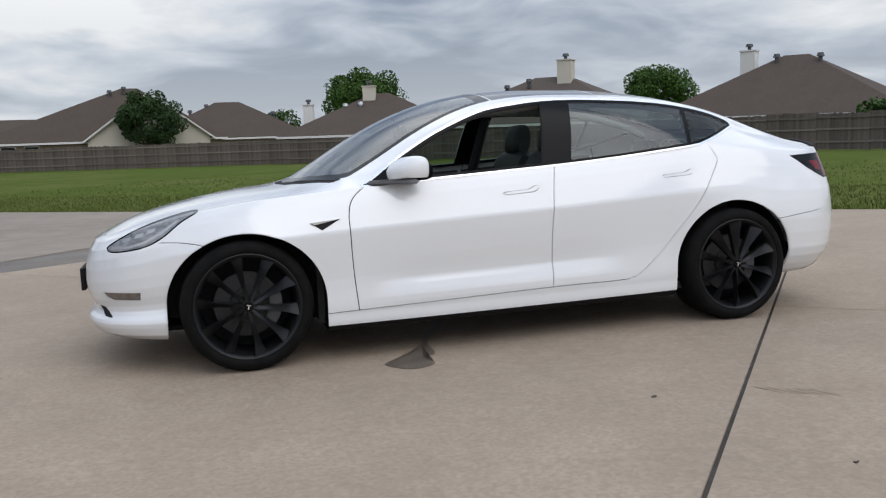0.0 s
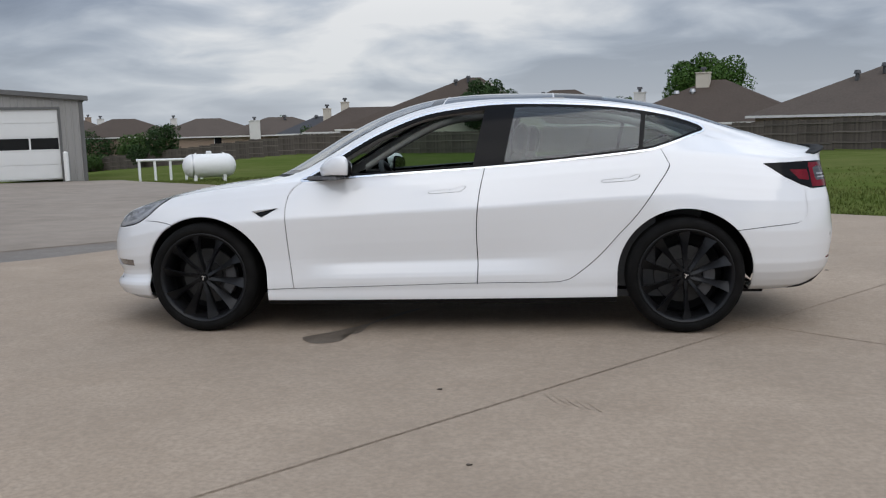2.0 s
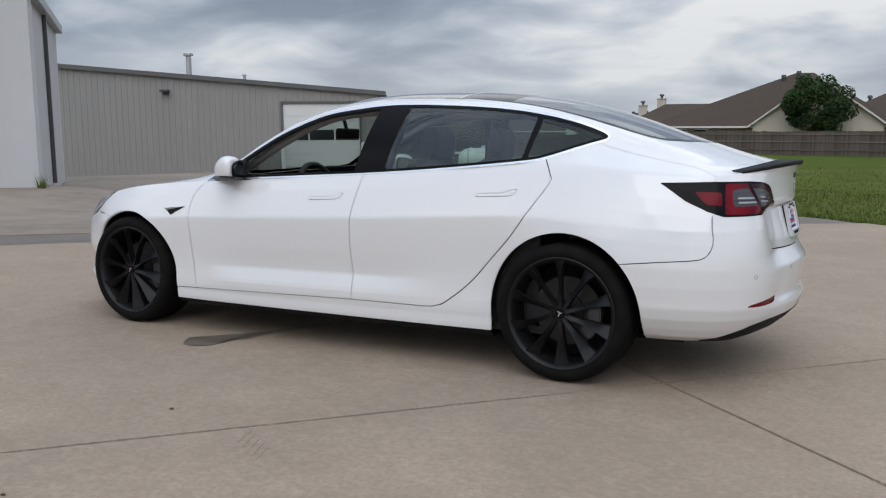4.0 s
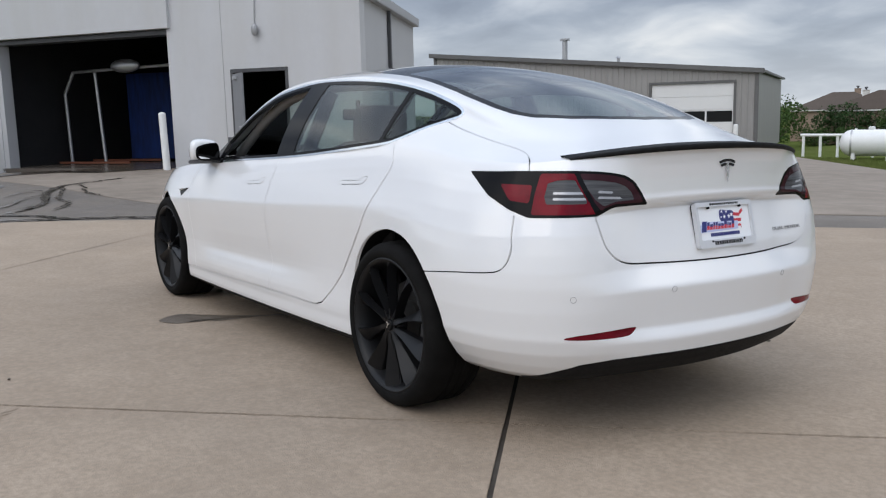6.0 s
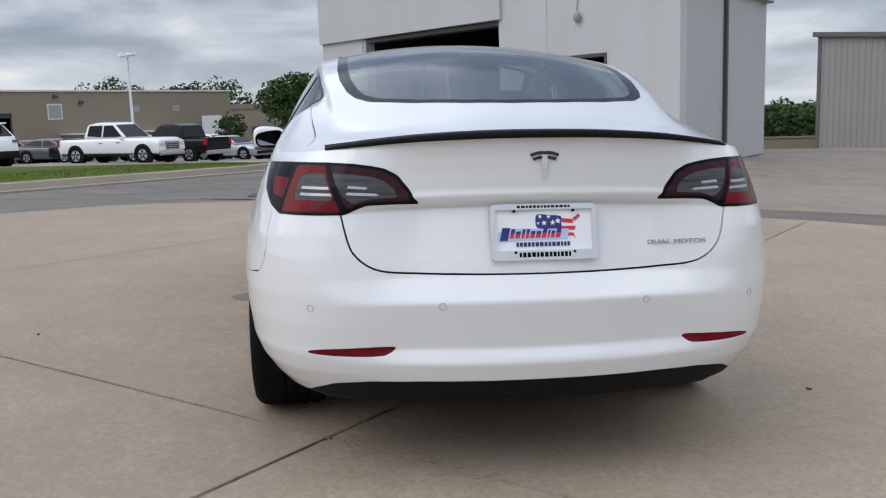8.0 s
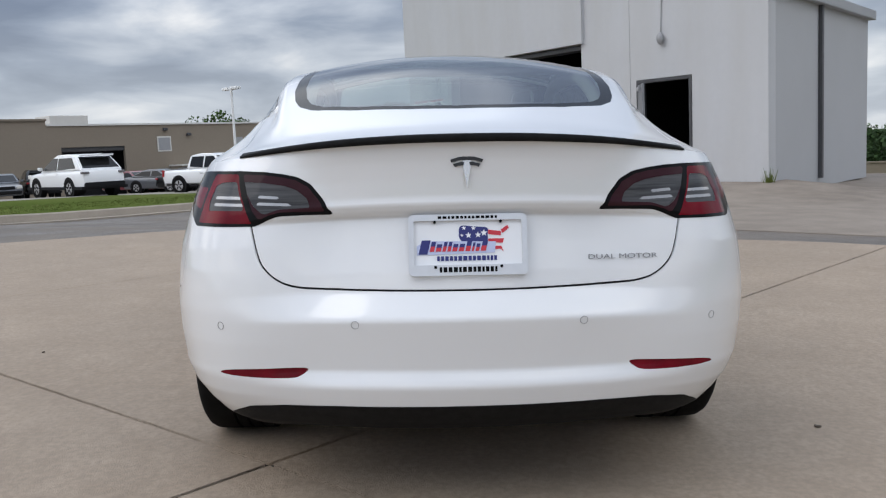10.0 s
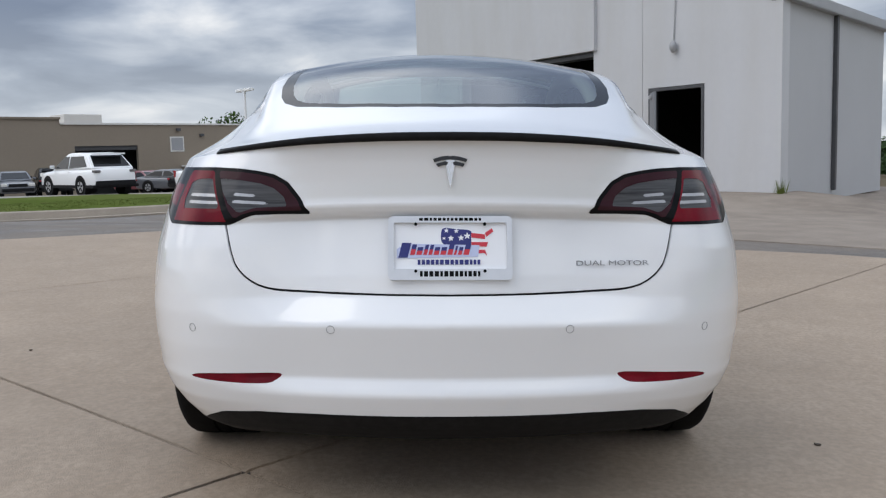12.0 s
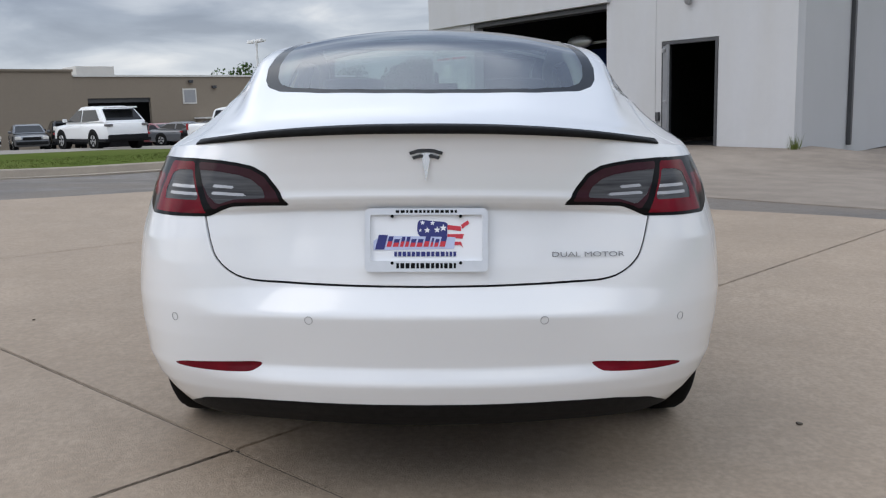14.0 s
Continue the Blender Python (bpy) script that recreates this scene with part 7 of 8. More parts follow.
for k, (x, y, h, s) in enumerate(((-62, 92, 6.5, 4.5), (-68, 97, 6.0, 4.5), (-75, 99, 5.5, 4.5), (-60, 105, 5.5, 4.0), (-52, 104, 4.4, 3.2), (-84, 96, 6.5, 5), (-94, 94, 6.2, 5))):
    tree(x, y, h, s, 0.8, 20 + k, M_LEAF_DARK if k % 2 else M_LEAF, "dense dark green tree beyond the lawn", 2200, 0.42)
for k, (x, y, h, s) in enumerate(((-62, 101, 2.6, 2.4), (-57, 101, 2.2, 2.2), (-66, 96, 2.4, 2.6), (32.5, 31.0, 2.6, 1.3))):
    tree(x, y, h, s, 0.3, 40 + k, M_LEAF, "rounded green bush at the lawn edge", 1200, 0.3, "bush")


def gas_tank():
    z = float(ground_z(-12.3, 26.9))
    t = thing("propane_tank", "white horizontal propane tank on short legs", "gas tank", pose(-12.3, 26.9, z - 0.10, 0, 0, 25))
    prof = [(0.0, -1.02)] + [(0.46 * math.sin(a), -0.62 - 0.40 * math.cos(a)) for a in np.linspace(0.15, math.pi / 2, 8)] + [(0.46 * math.cos(a), 0.62 + 0.40 * math.sin(a)) for a in np.linspace(0, math.pi / 2 - 0.15, 8)] + [(0.0, 1.02)]
    part("shell", revolve(prof, 40, "X"), M_WHITE, t, "", True, Matrix.Translation((0, 0, 0.68)))
    for x in (-0.55, 0.55):
        bm = bmesh.new()
        for y in (-0.26, 0.26):
            add_box(bm, (x - 0.06, y - 0.04, -0.02), (x + 0.06, y + 0.04, 0.36), 0.01)
        part("leg", bm, M_WHITE, t)
    part("band", revolve([(0.462, -0.03), (0.467, -0.03), (0.467, 0.03), (0.462, 0.03)], 40, "X"), M_STEEL, t, "", False, Matrix.Translation((-0.62, 0, 0.68)))
    bm = tube((0, 0, 1.10), (0, 0, 1.22), 0.11)
    add_tube(bm, (0, 0, 1.22), (0, 0, 1.25), 0.12, 0.07)
    part("valve_dome", bm, M_WHITE, t)
    for x in (-0.5, 0.55):
        part("lifting_lug", box((x - 0.04, -0.01, 1.10), (x + 0.04, 0.01, 1.19)), M_WHITE, t)


def guard_rail():
    a, b = Vector((-15.9, 28.4, 0)), Vector((-13.7, 29.5, 0))
    g = thing("guard_rail", "white painted pipe guard rail with five posts", "guard rail")
    for i in range(5):
        p = a.lerp(b, i / 4)
        z = float(ground_z(p.x, p.y))
        part("post", tube((p.x, p.y, z - 0.1), (p.x, p.y, z + 0.84), 0.055, n=14), M_WHITE, g, "", True)
    za, zb = float(ground_z(a.x, a.y)), float(ground_z(b.x, b.y))
    bm = tube((a.x - 0.1, a.y - 0.05, za + 0.82), (b.x + 0.1, b.y + 0.05, zb + 0.82), 0.055, n=14)
    part("rail", bm, M_WHITE, g, "", True)


gas_tank()
guard_rail()


def far_building():
    d = Vector((-18.2, 18.1, 0)).normalized()
    m = Matrix(((d.x, -d.y, 0, -53.8), (d.y, d.x, 0, -24.6), (0, 0, 1, -1.35), (0, 0, 0, 1)))   # x along the front, y towards the yard
    b = thing("dealership_building", "long tan stucco workshop building with a flat roof", "building", m)
    back = 12.0
    part("wall", box((-22, 0, -0.5), (0, back, 5.35)), M_TAN, b)
    part("coping", box((-22.1, -0.12, 5.28), (0.05, back, 5.42)), M_TANDARK, b)
    bm = bmesh.new()
    for x0, x1, z0, z1 in ((0.002, 0.9, -0.5, 5.0), (5.4, 24.0, -0.5, 5.0), (0.9, 5.4, 3.5, 5.0)):
        add_box(bm, (x0, 0.0, z0), (x1, 0.3, z1))
    add_box(bm, (23.7, 0.3, -0.5), (24.0, back, 5.0))
    part("wall", bm, M_TAN, b)
    part("roof", box((0.0, 0.3, 4.7), (23.7, back, 4.8)), M_TANDARK, b)
    part("coping", box((0.05, -0.1, 4.94), (24.1, 0.32, 5.06)), M_TRIM, b)
    # added near-black sheet behind the opening stands in for the unlit bay
    part("bay_interior", box((0.3, 2.5, -0.5), (9.5, 2.7, 4.68)), M_INSIDE, b)
    part("bay_header", box((0.9, 0.12, 3.2), (5.4, 0.25, 3.5)), M_DARKTRIM, b)
    part("roof_unit", box((2.2, 4.5, 4.8), (5.0, 7.0, 5.9), 0.05), M_TRIM, b, "pale rooftop air unit")
    win = part("window", box((7.9, -0.04, 3.0), (9.0, 0.02, 4.1)), M_TRIM, b, "white-framed louvre window")
    part("louvre", box((8.0, -0.06, 3.1), (8.9, -0.042, 4.0)), M_GUTTER, win)
    for x in (14.5, 18.2):
        part("wall_vent", box((x, -0.04, 3.4), (x + 0.7, 0.0, 3.9)), M_GUTTER, b)
    for x, z in ((8.4, 4.5), (10.3, 4.1)):
        part("wall_lamp", box((x, -0.25, z), (x + 0.3, 0.0, z + 0.2), 0.03), M_DARKTRIM, b)
    door = part("roller_door", box((21.0, -0.03, -0.2), (23.0, 0.01, 3.0)), M_WHITE, b, "white roller door")
    part("lean_to", box((8.8, -1.6, -0.3), (17.5, 0.0, 1.9)), M_TANDARK, b)
    part("lean_to_roof", box((8.7, -1.75, 1.9), (17.6, 0.0, 2.0)), M_TRIM, b)
    part("rack", box((6.4, -0.7, -0.1), (8.6, -0.1, 1.3), 0.02), M_DARKTRIM, b, "dark steel parts rack")
    g = thing("far_building", "low tan building behind parked cars", "building", pose(-86, -3.0, -2.2, 0, 0, 0))
    part("wall", box((-8, -9, 0), (0, 6.5, 4.6)), M_TAN, g)
    part("awning", box((0.0, -4.0, 2.0), (0.8, 1.5, 2.7)), M_DARKTRIM, g)
    part("parapet", box((-8, -9.1, 4.5), (0.1, -1.5, 5.0)), M_TANDARK, g)


far_building()
w = thing("boundary_wall", "low tan block wall in front of dark trees", "wall", frame_of(-41.0, 21.5, 0.5, 0.87, -2.6))
part("wall", box((-4, 0, -0.5), (9, 0.25, 1.75), 0.02), M_TAN, w)
part("coping", box((-4.05, -0.04, 1.75), (9.05, 0.29, 1.85), 0.01), M_TANDARK, w)
tree(-62, -2.1, 6.3, 3.0, 2.6, 60, M_LEAF, "spreading green live oak in the car park", 4200, 0.34)
tree(-66, -7.4, 3.6, 1.4, 0.6, 61, M_LEAF_DARK, "small dark green tree by the building", 1000, 0.3)
for k, (x, y, h) in enumerate(((-92, -10, 7.5), (-90, -14, 7.2), (-86, -20, 7.4), (-96, 2, 5.2), (-100, 8, 5.5), (-58, 33, 4.4), (-62, 38, 4.8), (-54, 30, 3.8), (-70, 36, 5.2), (-51, 36, 3.9), (-64, 30, 4.7))):
    tree(x, y, h, 3.6, 1.2, 70 + k, M_LEAF_DARK if k % 2 else M_LEAF, "distant dark green tree", 1500, 0.45)


def lot_lamp():
    z = float(ground_z(-56.5, -12.8))
    t = thing("street_lamp", "white twin-head lamp post in the car park", "street lamp", pose(-56.5, -12.8, z, 0, 0, 40))
    part("pole", tube((0, 0, 0), (0, 0, 6.9), 0.11, 0.075), M_WHITE, t, "", True)
    for s in (-1, 1):
        part("head", box((min(s * 0.15, s * 1.0), -0.2, 6.88), (max(s * 0.15, s * 1.0), 0.2, 7.08), 0.04), M_WHITE, t, "", True)
    part("arm", box((-0.2, -0.05, 6.85), (0.2, 0.05, 6.98)), M_WHITE, t)


lot_lamp()


def bin_and_cone():
    z = float(ground_z(-23.2, -0.8))
    c = thing("traffic_cone", "orange traffic cone with a pale band", "traffic cone", pose(-21.4, -0.45, float(ground_z(-21.4, -0.45)), 0, 0, 20))
    part("base", box((-0.2, -0.2, 0), (0.2, 0.2, 0.04), 0.01), M_ORANGE, c)
    part("cone", tube((0, 0, 0.03), (0, 0, 0.92), 0.14, 0.03, 20), M_ORANGE, c, "", True)
    part("band", tube((0, 0, 0.55), (0, 0, 0.70), 0.0775, 0.0585, 20), M_TRIM, c, "", True)
    b = thing("wheelie_bin", "black plastic waste bin by the wash wall", "waste bin", WASH @ pose(-8.25, -0.50, 0))
    body = plate([(-0.22, 0.05), (0.22, 0.05), (0.26, 1.0), (-0.26, 1.0)], -0.28, 0.28, "Y", 0.03)
    part("body", body, M_BIN, b, "", True)
    part("lid", box((-0.29, -0.32, 1.0), (0.29, 0.31, 1.08), 0.03), M_BIN, b, "", True)


bin_and_cone()


def rounded_body(outline, l, h, turn):
    """The lower body of a vehicle, lofted from its side outline: rounded at the corners and hips."""
    P = np.array(outline)
    k = int(np.argmin(np.abs(P[:, 0] - l) + (P[:, 1] < 0.4)))
    top = P[: k + 1][np.argsort(P[: k + 1, 0], kind="stable")]
    low = np.vstack([P[k:], P[:1]])
    low = low[np.argsort(low[:, 0], kind="stable")]
    xs = np.concatenate([[-l, -l + 0.02, -l + 0.05, -l + 0.10, -l + 0.18], np.linspace(-l + 0.35, l - 0.35, 15), [l - 0.18, l - 0.10, l - 0.05, l - 0.02, l]])
    bm = bmesh.new()
    rows = []
    for x in xs:
        z1, z0 = np.interp(x, top[:, 0], top[:, 1]), np.interp(x, low[:, 0], low[:, 1])
        w = h * (1 - turn * (abs(x) / l) ** 9)
        dz = z1 - z0
        half = [(0.86, 0.0), (0.96, 0.06), (0.99, 0.22), (1.0, 0.45), (0.995, 0.66), (0.985, 0.80), (0.955, 0.91), (0.90, 0.975), (0.78, 1.0), (0.40, 1.025), (0.0, 1.03)]
        ring = [(q * w, z0 + f * dz) for q, f in half]
        ring = ring + [(-a, b) for a, b in ring[-2::-1]]
        rows.append([bm.verts.new((x, a, b)) for a, b in ring])
    for p, q in zip(rows, rows[1:]):
        for i in range(len(p) - 1):
            bm.faces.new((p[i], q[i], q[i + 1], p[i + 1]))
        bm.faces.new((p[-1], q[-1], q[0], p[0]))
    bm.faces.new(rows[0])
    bm.faces.new(rows[-1][::-1])
    bmesh.ops.recalc_face_normals(bm, faces=bm.faces)
    return bm


def vehicle(x, y, head, kind, paint, label, z=None, lens=None):
    """A parked vehicle further off; built lengthwise along x, nose towards +x."""
    L_, W_, H_ = {"suv": (4.75, 1.92, 1.70), "sedan": (4.75, 1.84, 1.45), "pickup": (5.8, 2.0, 1.92)}[kind]
    h, l = W_ / 2, L_ / 2
    z = float(ground_z(x, y)) + 0.02 if z is None else z
    t = thing({"suv": "sport_utility_vehicle", "sedan": "parked_sedan", "pickup": "pickup_truck"}[kind], label, "car" if kind != "pickup" else "pickup truck", pose(x, y, z, 0, 0, head), group="cars in the car park")
    if kind == "suv":
        low = [(-l, 0.45), (-l + 0.05, 0.98), (-l + 0.12, 1.06), (0.9, 1.03), (l - 0.35, 0.94), (l - 0.06, 0.78), (l, 0.50), (l - 0.08, 0.30), (-l + 0.10, 0.30)]
        glass, roof = [(-l + 0.12, 1.03), (-l + 0.74, 1.60), (0.15, 1.63), (1.25, 1.00)], [(-l + 0.30, 1.60), (-l + 0.45, 1.68), (-0.3, H_), (0.15, 1.68), (0.28, 1.62), (-0.5, 1.63)]
    elif kind == "sedan":
        low = [(-l, 0.50), (-l + 0.04, 0.92), (-l + 0.20, 1.0), (-1.3, 0.98), (0.8, 0.93), (l - 0.4, 0.80), (l - 0.05, 0.66), (l, 0.45), (l - 0.1, 0.24), (-l + 0.1, 0.26)]
        glass, roof = [(-l + 0.55, 0.97), (-0.95, 1.37), (0.15, 1.39), (1.05, 0.92)], [(-1.15, 1.33), (-0.9, 1.41), (-0.3, H_), (0.1, 1.42), (0.2, 1.37), (-0.5, 1.39)]
    else:
        low = [(-l, 0.60), (-l, 1.18), (-0.95, 1.18), (-0.93, 1.20), (0.95, 1.18), (l - 0.35, 1.14), (l - 0.05, 1.02), (l, 0.60), (l - 0.1, 0.42), (-l + 0.05, 0.48)]
        glass, roof = [(-1.38, 1.19), (-1.22, 1.82), (0.30, 1.84), (1.05, 1.17)], [(-0.92, 1.79), (-0.80, 1.88), (-0.3, H_), (0.25, 1.88), (0.40, 1.82), (-0.3, 1.83)]
    wr = 0.40 if kind == "pickup" else 0.35
    wx = (-l + 1.05, l - 0.92)
    part("body", rounded_body(low, l, h, 0.06 if kind == "pickup" else 0.15), paint, t, "", True)

    def taper(out, k0, k1, m_, name):
        zs = [q[1] for q in out]
        z0, z1 = min(zs), max(zs)
        bm = bmesh.new()
        rows = []
        for s in (-1, 1):
            rows.append([bm.verts.new((a, s * (h * (k0 + (k1 - k0) * (b - z0) / max(z1 - z0, 1e-6))), b)) for a, b in out])
        bm.faces.new(rows[0])
        bm.faces.new(rows[1][::-1])
        n = len(out)
        for i in range(n):
            bm.faces.new((rows[0][i], rows[0][(i + 1) % n], rows[1][(i + 1) % n], rows[1][i]))
        bmesh.ops.recalc_face_normals(bm, faces=bm.faces)
        bmesh.ops.bevel(bm, geom=list(bm.edges), offset=0.06, segments=3, affect="EDGES")
        return part(name, bm, m_, t, "", True)
    k0, k1 = 0.94, 0.78
    taper([glass[0], glass[1], (glass[1][0] * 0.6 + glass[2][0] * 0.4, H_), (glass[2][0] - 0.25, H_ - 0.01), glass[2], glass[3]], k0, 0.745, paint, "cabin")
    zb, zt = glass[0][1] + 0.05, min(glass[1][1], glass[2][1]) - 0.05
    lerp = lambda p, q, z_: p[0] + (q[0] - p[0]) * (z_ - p[1]) / (q[1] - p[1])
    wide = lambda z_: h * (k0 + (0.745 - k0) * (z_ - glass[0][1]) / (H_ - glass[0][1]))

    def pane(corners, name="window"):
        bm = bmesh.new()
        bm.faces.new([bm.verts.new(c) for c in corners])
        out = bmesh.ops.extrude_face_region(bm, geom=list(bm.faces))
        mid = sum((Vector(c) for c in corners), Vector()) / len(corners)
        n_ = (Vector(corners[1]) - Vector(corners[0])).cross(Vector(corners[2]) - Vector(corners[0])).normalized()
        n_ = n_ if n_.dot(mid - Vector((-0.2, 0, 1.0))) > 0 else -n_
        for v in out["geom"]:
            if isinstance(v, bmesh.types.BMVert):
                v.co += n_ * 0.012
        bmesh.ops.recalc_face_normals(bm, faces=bm.faces)
        part(name, bm, M_BLACKGLASS, t)
    xm = -0.28
    for s in (-1, 1):
        q0, q1 = lerp(glass[0], glass[1], zb), lerp(glass[0], glass[1], zt)
        f0, f1 = lerp(glass[3], glass[2], zb), lerp(glass[3], glass[2], zt)
        dq = 0.42 if kind == "suv" else 0.22
        pane([(q0 + dq, s * wide(zb + 0.06), zb + 0.06), (q1 + dq * 0.8, s * wide(zt), zt), (xm - 0.03, s * wide(zt), zt), (xm - 0.06, s * wide(zb), zb)])
        pane([(xm + 0.04, s * wide(zb), zb), (xm + 0.07, s * wide(zt), zt), (f1 - 0.10, s * wide(zt), zt), (f0 - 0.12, s * wide(zb), zb)])
    for p, q, name in ((glass[0], glass[1], "rear_window"), (glass[3], glass[2], "windscreen")):
        lo_, hi_ = zb + (0.05 if name == "rear_window" else -0.02), zt + 0.02
        pane([(lerp(p, q, lo_), -wide(lo_) * 0.86, lo_), (lerp(p, q, hi_), -wide(hi_) * 0.86, hi_), (lerp(p, q, hi_), wide(hi_) * 0.86, hi_), (lerp(p, q, lo_), wide(lo_) * 0.86, lo_)], name)
    if kind == "suv":
        part("roof_spoiler", box((-l + 0.34, -h * 0.66, 1.60), (-l + 0.66, h * 0.66, 1.66), 0.02), paint, t)
        part("lower_cladding", box((-l + 0.02, -h - 0.006, 0.30), (l - 0.06, h + 0.006, 0.42), 0.02), M_GAPDARK, t)
    for x_ in wx:
        for s in (-1, 1):
            y_ = s * (h - 0.10)
            w = part("wheel", tube((x_, y_ - 0.11, wr), (x_, y_ + 0.11, wr), wr, n=28), M_TYRE, t, "", True)
            part("rim", tube((x_, y_ + s * 0.095, wr), (x_, y_ + s * 0.117, wr), wr * 0.68, wr * 0.62, 20) if s > 0 else tube((x_, y_ - 0.117, wr), (x_, y_ - 0.095, wr), wr * 0.62, wr * 0.68, 20), M_CARRIM, w, "", True)
            for k in range(5):
                a = k * 1.2566
                bm = box((-0.035, -0.004, 0.05), (0.035, 0.004, wr * 0.60), 0.0)
                part("rim_gap", bm, M_TYRE, w, m=Matrix.Translation((x_, y_ + s * 0.117, wr)) @ Matrix.Rotation(a, 4, "Y"))
        for s in (-1, 1):
            part("wheel_arch", tube((x_, s * (h - 0.25), wr + 0.03), (x_, s * (h + 0.008), wr + 0.03), wr + 0.075, n=28), M_GAPDARK, t)
    for s in (-1, 1):
        zt = {"suv": 0.98, "sedan": 0.84, "pickup": 1.0}[kind]
        part("tail_light", box((-l + 0.0, s * h * 0.78 - 0.14, zt - 0.08), (-l + 0.20, s * h * 0.78 + 0.14, zt + 0.02), 0.03) if kind != "pickup" else box((-l - 0.012, s * h * 0.90 - 0.09, zt - 0.16), (-l + 0.10, s * h * 0.90 + 0.09, zt + 0.16), 0.02), lens or M_TAILRED, t)
        part("headlight", box((l - 0.22, s * h * 0.74 - 0.15, zt - 0.22), (l + 0.010, s * h * 0.74 + 0.15, zt - 0.06), 0.03), M_TRIM, t)
        part("wing_mirror", box((0.80, s * (h + 0.06) - 0.09, zt + 0.11), (0.92, s * (h + 0.06) + 0.09, zt + 0.24), 0.04), paint, t)
        for a in (-0.35, 0.65):
            part("door_handle", box((a - 0.1, s * (h + 0.012) - 0.012, zt - 0.04), (a + 0.1, s * (h + 0.012) + 0.012, zt - 0.01)), paint if kind != "pickup" else M_GAPDARK, t)
    part("bumper", box((-l - 0.03, -h * 0.87, 0.36), (-l + 0.12, h * 0.87, 0.58), 0.05), M_GAPDARK if kind != "pickup" else M_CARRIM, t)
    part("bumper", box((l - 0.12, -h * 0.87, 0.34), (l + 0.03, h * 0.87, 0.52), 0.05), M_GAPDARK if kind != "pickup" else M_CARRIM, t)
    part("grille", box((l - 0.1, -h * 0.5, 0.60), (l + 0.015, h * 0.5, 0.60 + (0.36 if kind == "pickup" else 0.16)), 0.01), M_CARRIM if kind == "pickup" else M_GAPDARK, t)
    if kind == "pickup":
        part("grille_mesh", box((l + 0.012, -h * 0.46, 0.63), (l + 0.022, h * 0.46, 0.93), 0.004), M_GAPDARK, t)
        for zg in (0.68, 0.77, 0.86):
            part("grille_bar", box((l + 0.015, -h * 0.47, zg), (l + 0.04, h * 0.47, zg + 0.045), 0.008), M_CARRIM, t)
        part("side_step", box((-1.2, -h - 0.03, 0.36), (1.0, -h + 0.1, 0.42), 0.02), M_GAPDARK, t)
        part("side_step", box((-1.2, h - 0.1, 0.36), (1.0, h + 0.03, 0.42), 0.02), M_GAPDARK, t)
        part("bed_opening", box((-l + 0.08, -h + 0.1, 1.17), (-1.45, h - 0.1, 1.188)), M_GAPDARK, t)


M_CARRIM = mat("silver_alloy", (0.45, 0.45, 0.46), 0.35, 0.8)
M_GAPDARK = mat("dark_underbody", (0.012, 0.012, 0.013), 0.8)
M_TAILRED = mat("far_red_lens", (0.30, 0.01, 0.015), 0.25)
M_CLEARTAIL = mat("clear_tail_lens", (0.20, 0.19, 0.19), 0.15, vary=((9, 0.6, (0.07, 0.06, 0.06)),))
P_WHITE = mat("white_car_paint", (0.80, 0.80, 0.79), 0.3, coat=0.8)
P_BLACK = mat("black_car_paint", (0.008, 0.008, 0.009), 0.25, spec=0.2, coat=0.2)
P_SILVER = mat("silver_car_paint", (0.42, 0.43, 0.45), 0.3, 0.5, coat=0.8)
P_RED = mat("dark_red_car_paint", (0.16, 0.015, 0.025), 0.3, coat=0.8)
P_GREY = mat("grey_car_paint", (0.10, 0.105, 0.115), 0.3, 0.3, coat=0.8)
P_NAVY = mat("dark_blue_car_paint", (0.012, 0.016, 0.04), 0.25, coat=0.3)
vehicle(-31.4, -14.2, 228, "suv", P_WHITE, "white crossover with dark rear window in the car park", lens=M_CLEARTAIL)
vehicle(-38.3, -9.8, 62, "pickup", P_WHITE, "white crew-cab pickup with a chrome grille")
vehicle(-41.9, -7.9, 235, "pickup", P_BLACK, "black pickup truck with red tail lights")
vehicle(-48.6, -5.7, 60, "sedan", P_SILVER, "silver sedan parked beyond the verge")
vehicle(-52.5, -2.6, 75, "sedan", P_GREY, "dark grey sedan in the car park")
vehicle(-56.0, -0.6, 80, "suv", P_RED, "dark red crossover in the car park")
vehicle(-57.8, 1.0, 80, "sedan", P_NAVY, "dark blue sedan in the car park")
vehicle(-55.5, -7.6, 70, "suv", P_WHITE, "white crossover behind the pickups")
vehicle(-44.8, -23.6, 30, "sedan", P_GREY, "grey sedan facing the lane")
vehicle(-48.2, -23.0, 210, "suv", P_BLACK, "black crossover with red tail lights")
vehicle(-50.9, -18.0, 60, "sedan", P_RED, "bright red sedan beside the workshop")
vehicle(-49.4, -15.9, 70, "sedan", P_GREY, "dark grey hatchback by the workshop")
vehicle(-46.5, -13.0, 70, "sedan", P_BLACK, "black sedan by the workshop")
vehicle(-41.8, -25.5, 50, "sedan", P_WHITE, "white sedan at the end of the row")
vehicle(-47.6, 1.0, 75, "suv", P_NAVY, "dark blue crossover past the wash building")


# ---- stains, grass and litter ----
M_SEEP = mat("damp_threshold", (0.075, 0.058, 0.044), 0.20, vary=((1.2, 0.7, (0.13, 0.104, 0.08)), (9, 0.5, (0.055, 0.043, 0.033))), bump=((160, 0.2),))
M_DRIP = mat("fresh_drip", (0.105, 0.082, 0.062), 0.45, vary=((7, 0.8, (0.17, 0.14, 0.108)),), bump=((160, 0.2),))


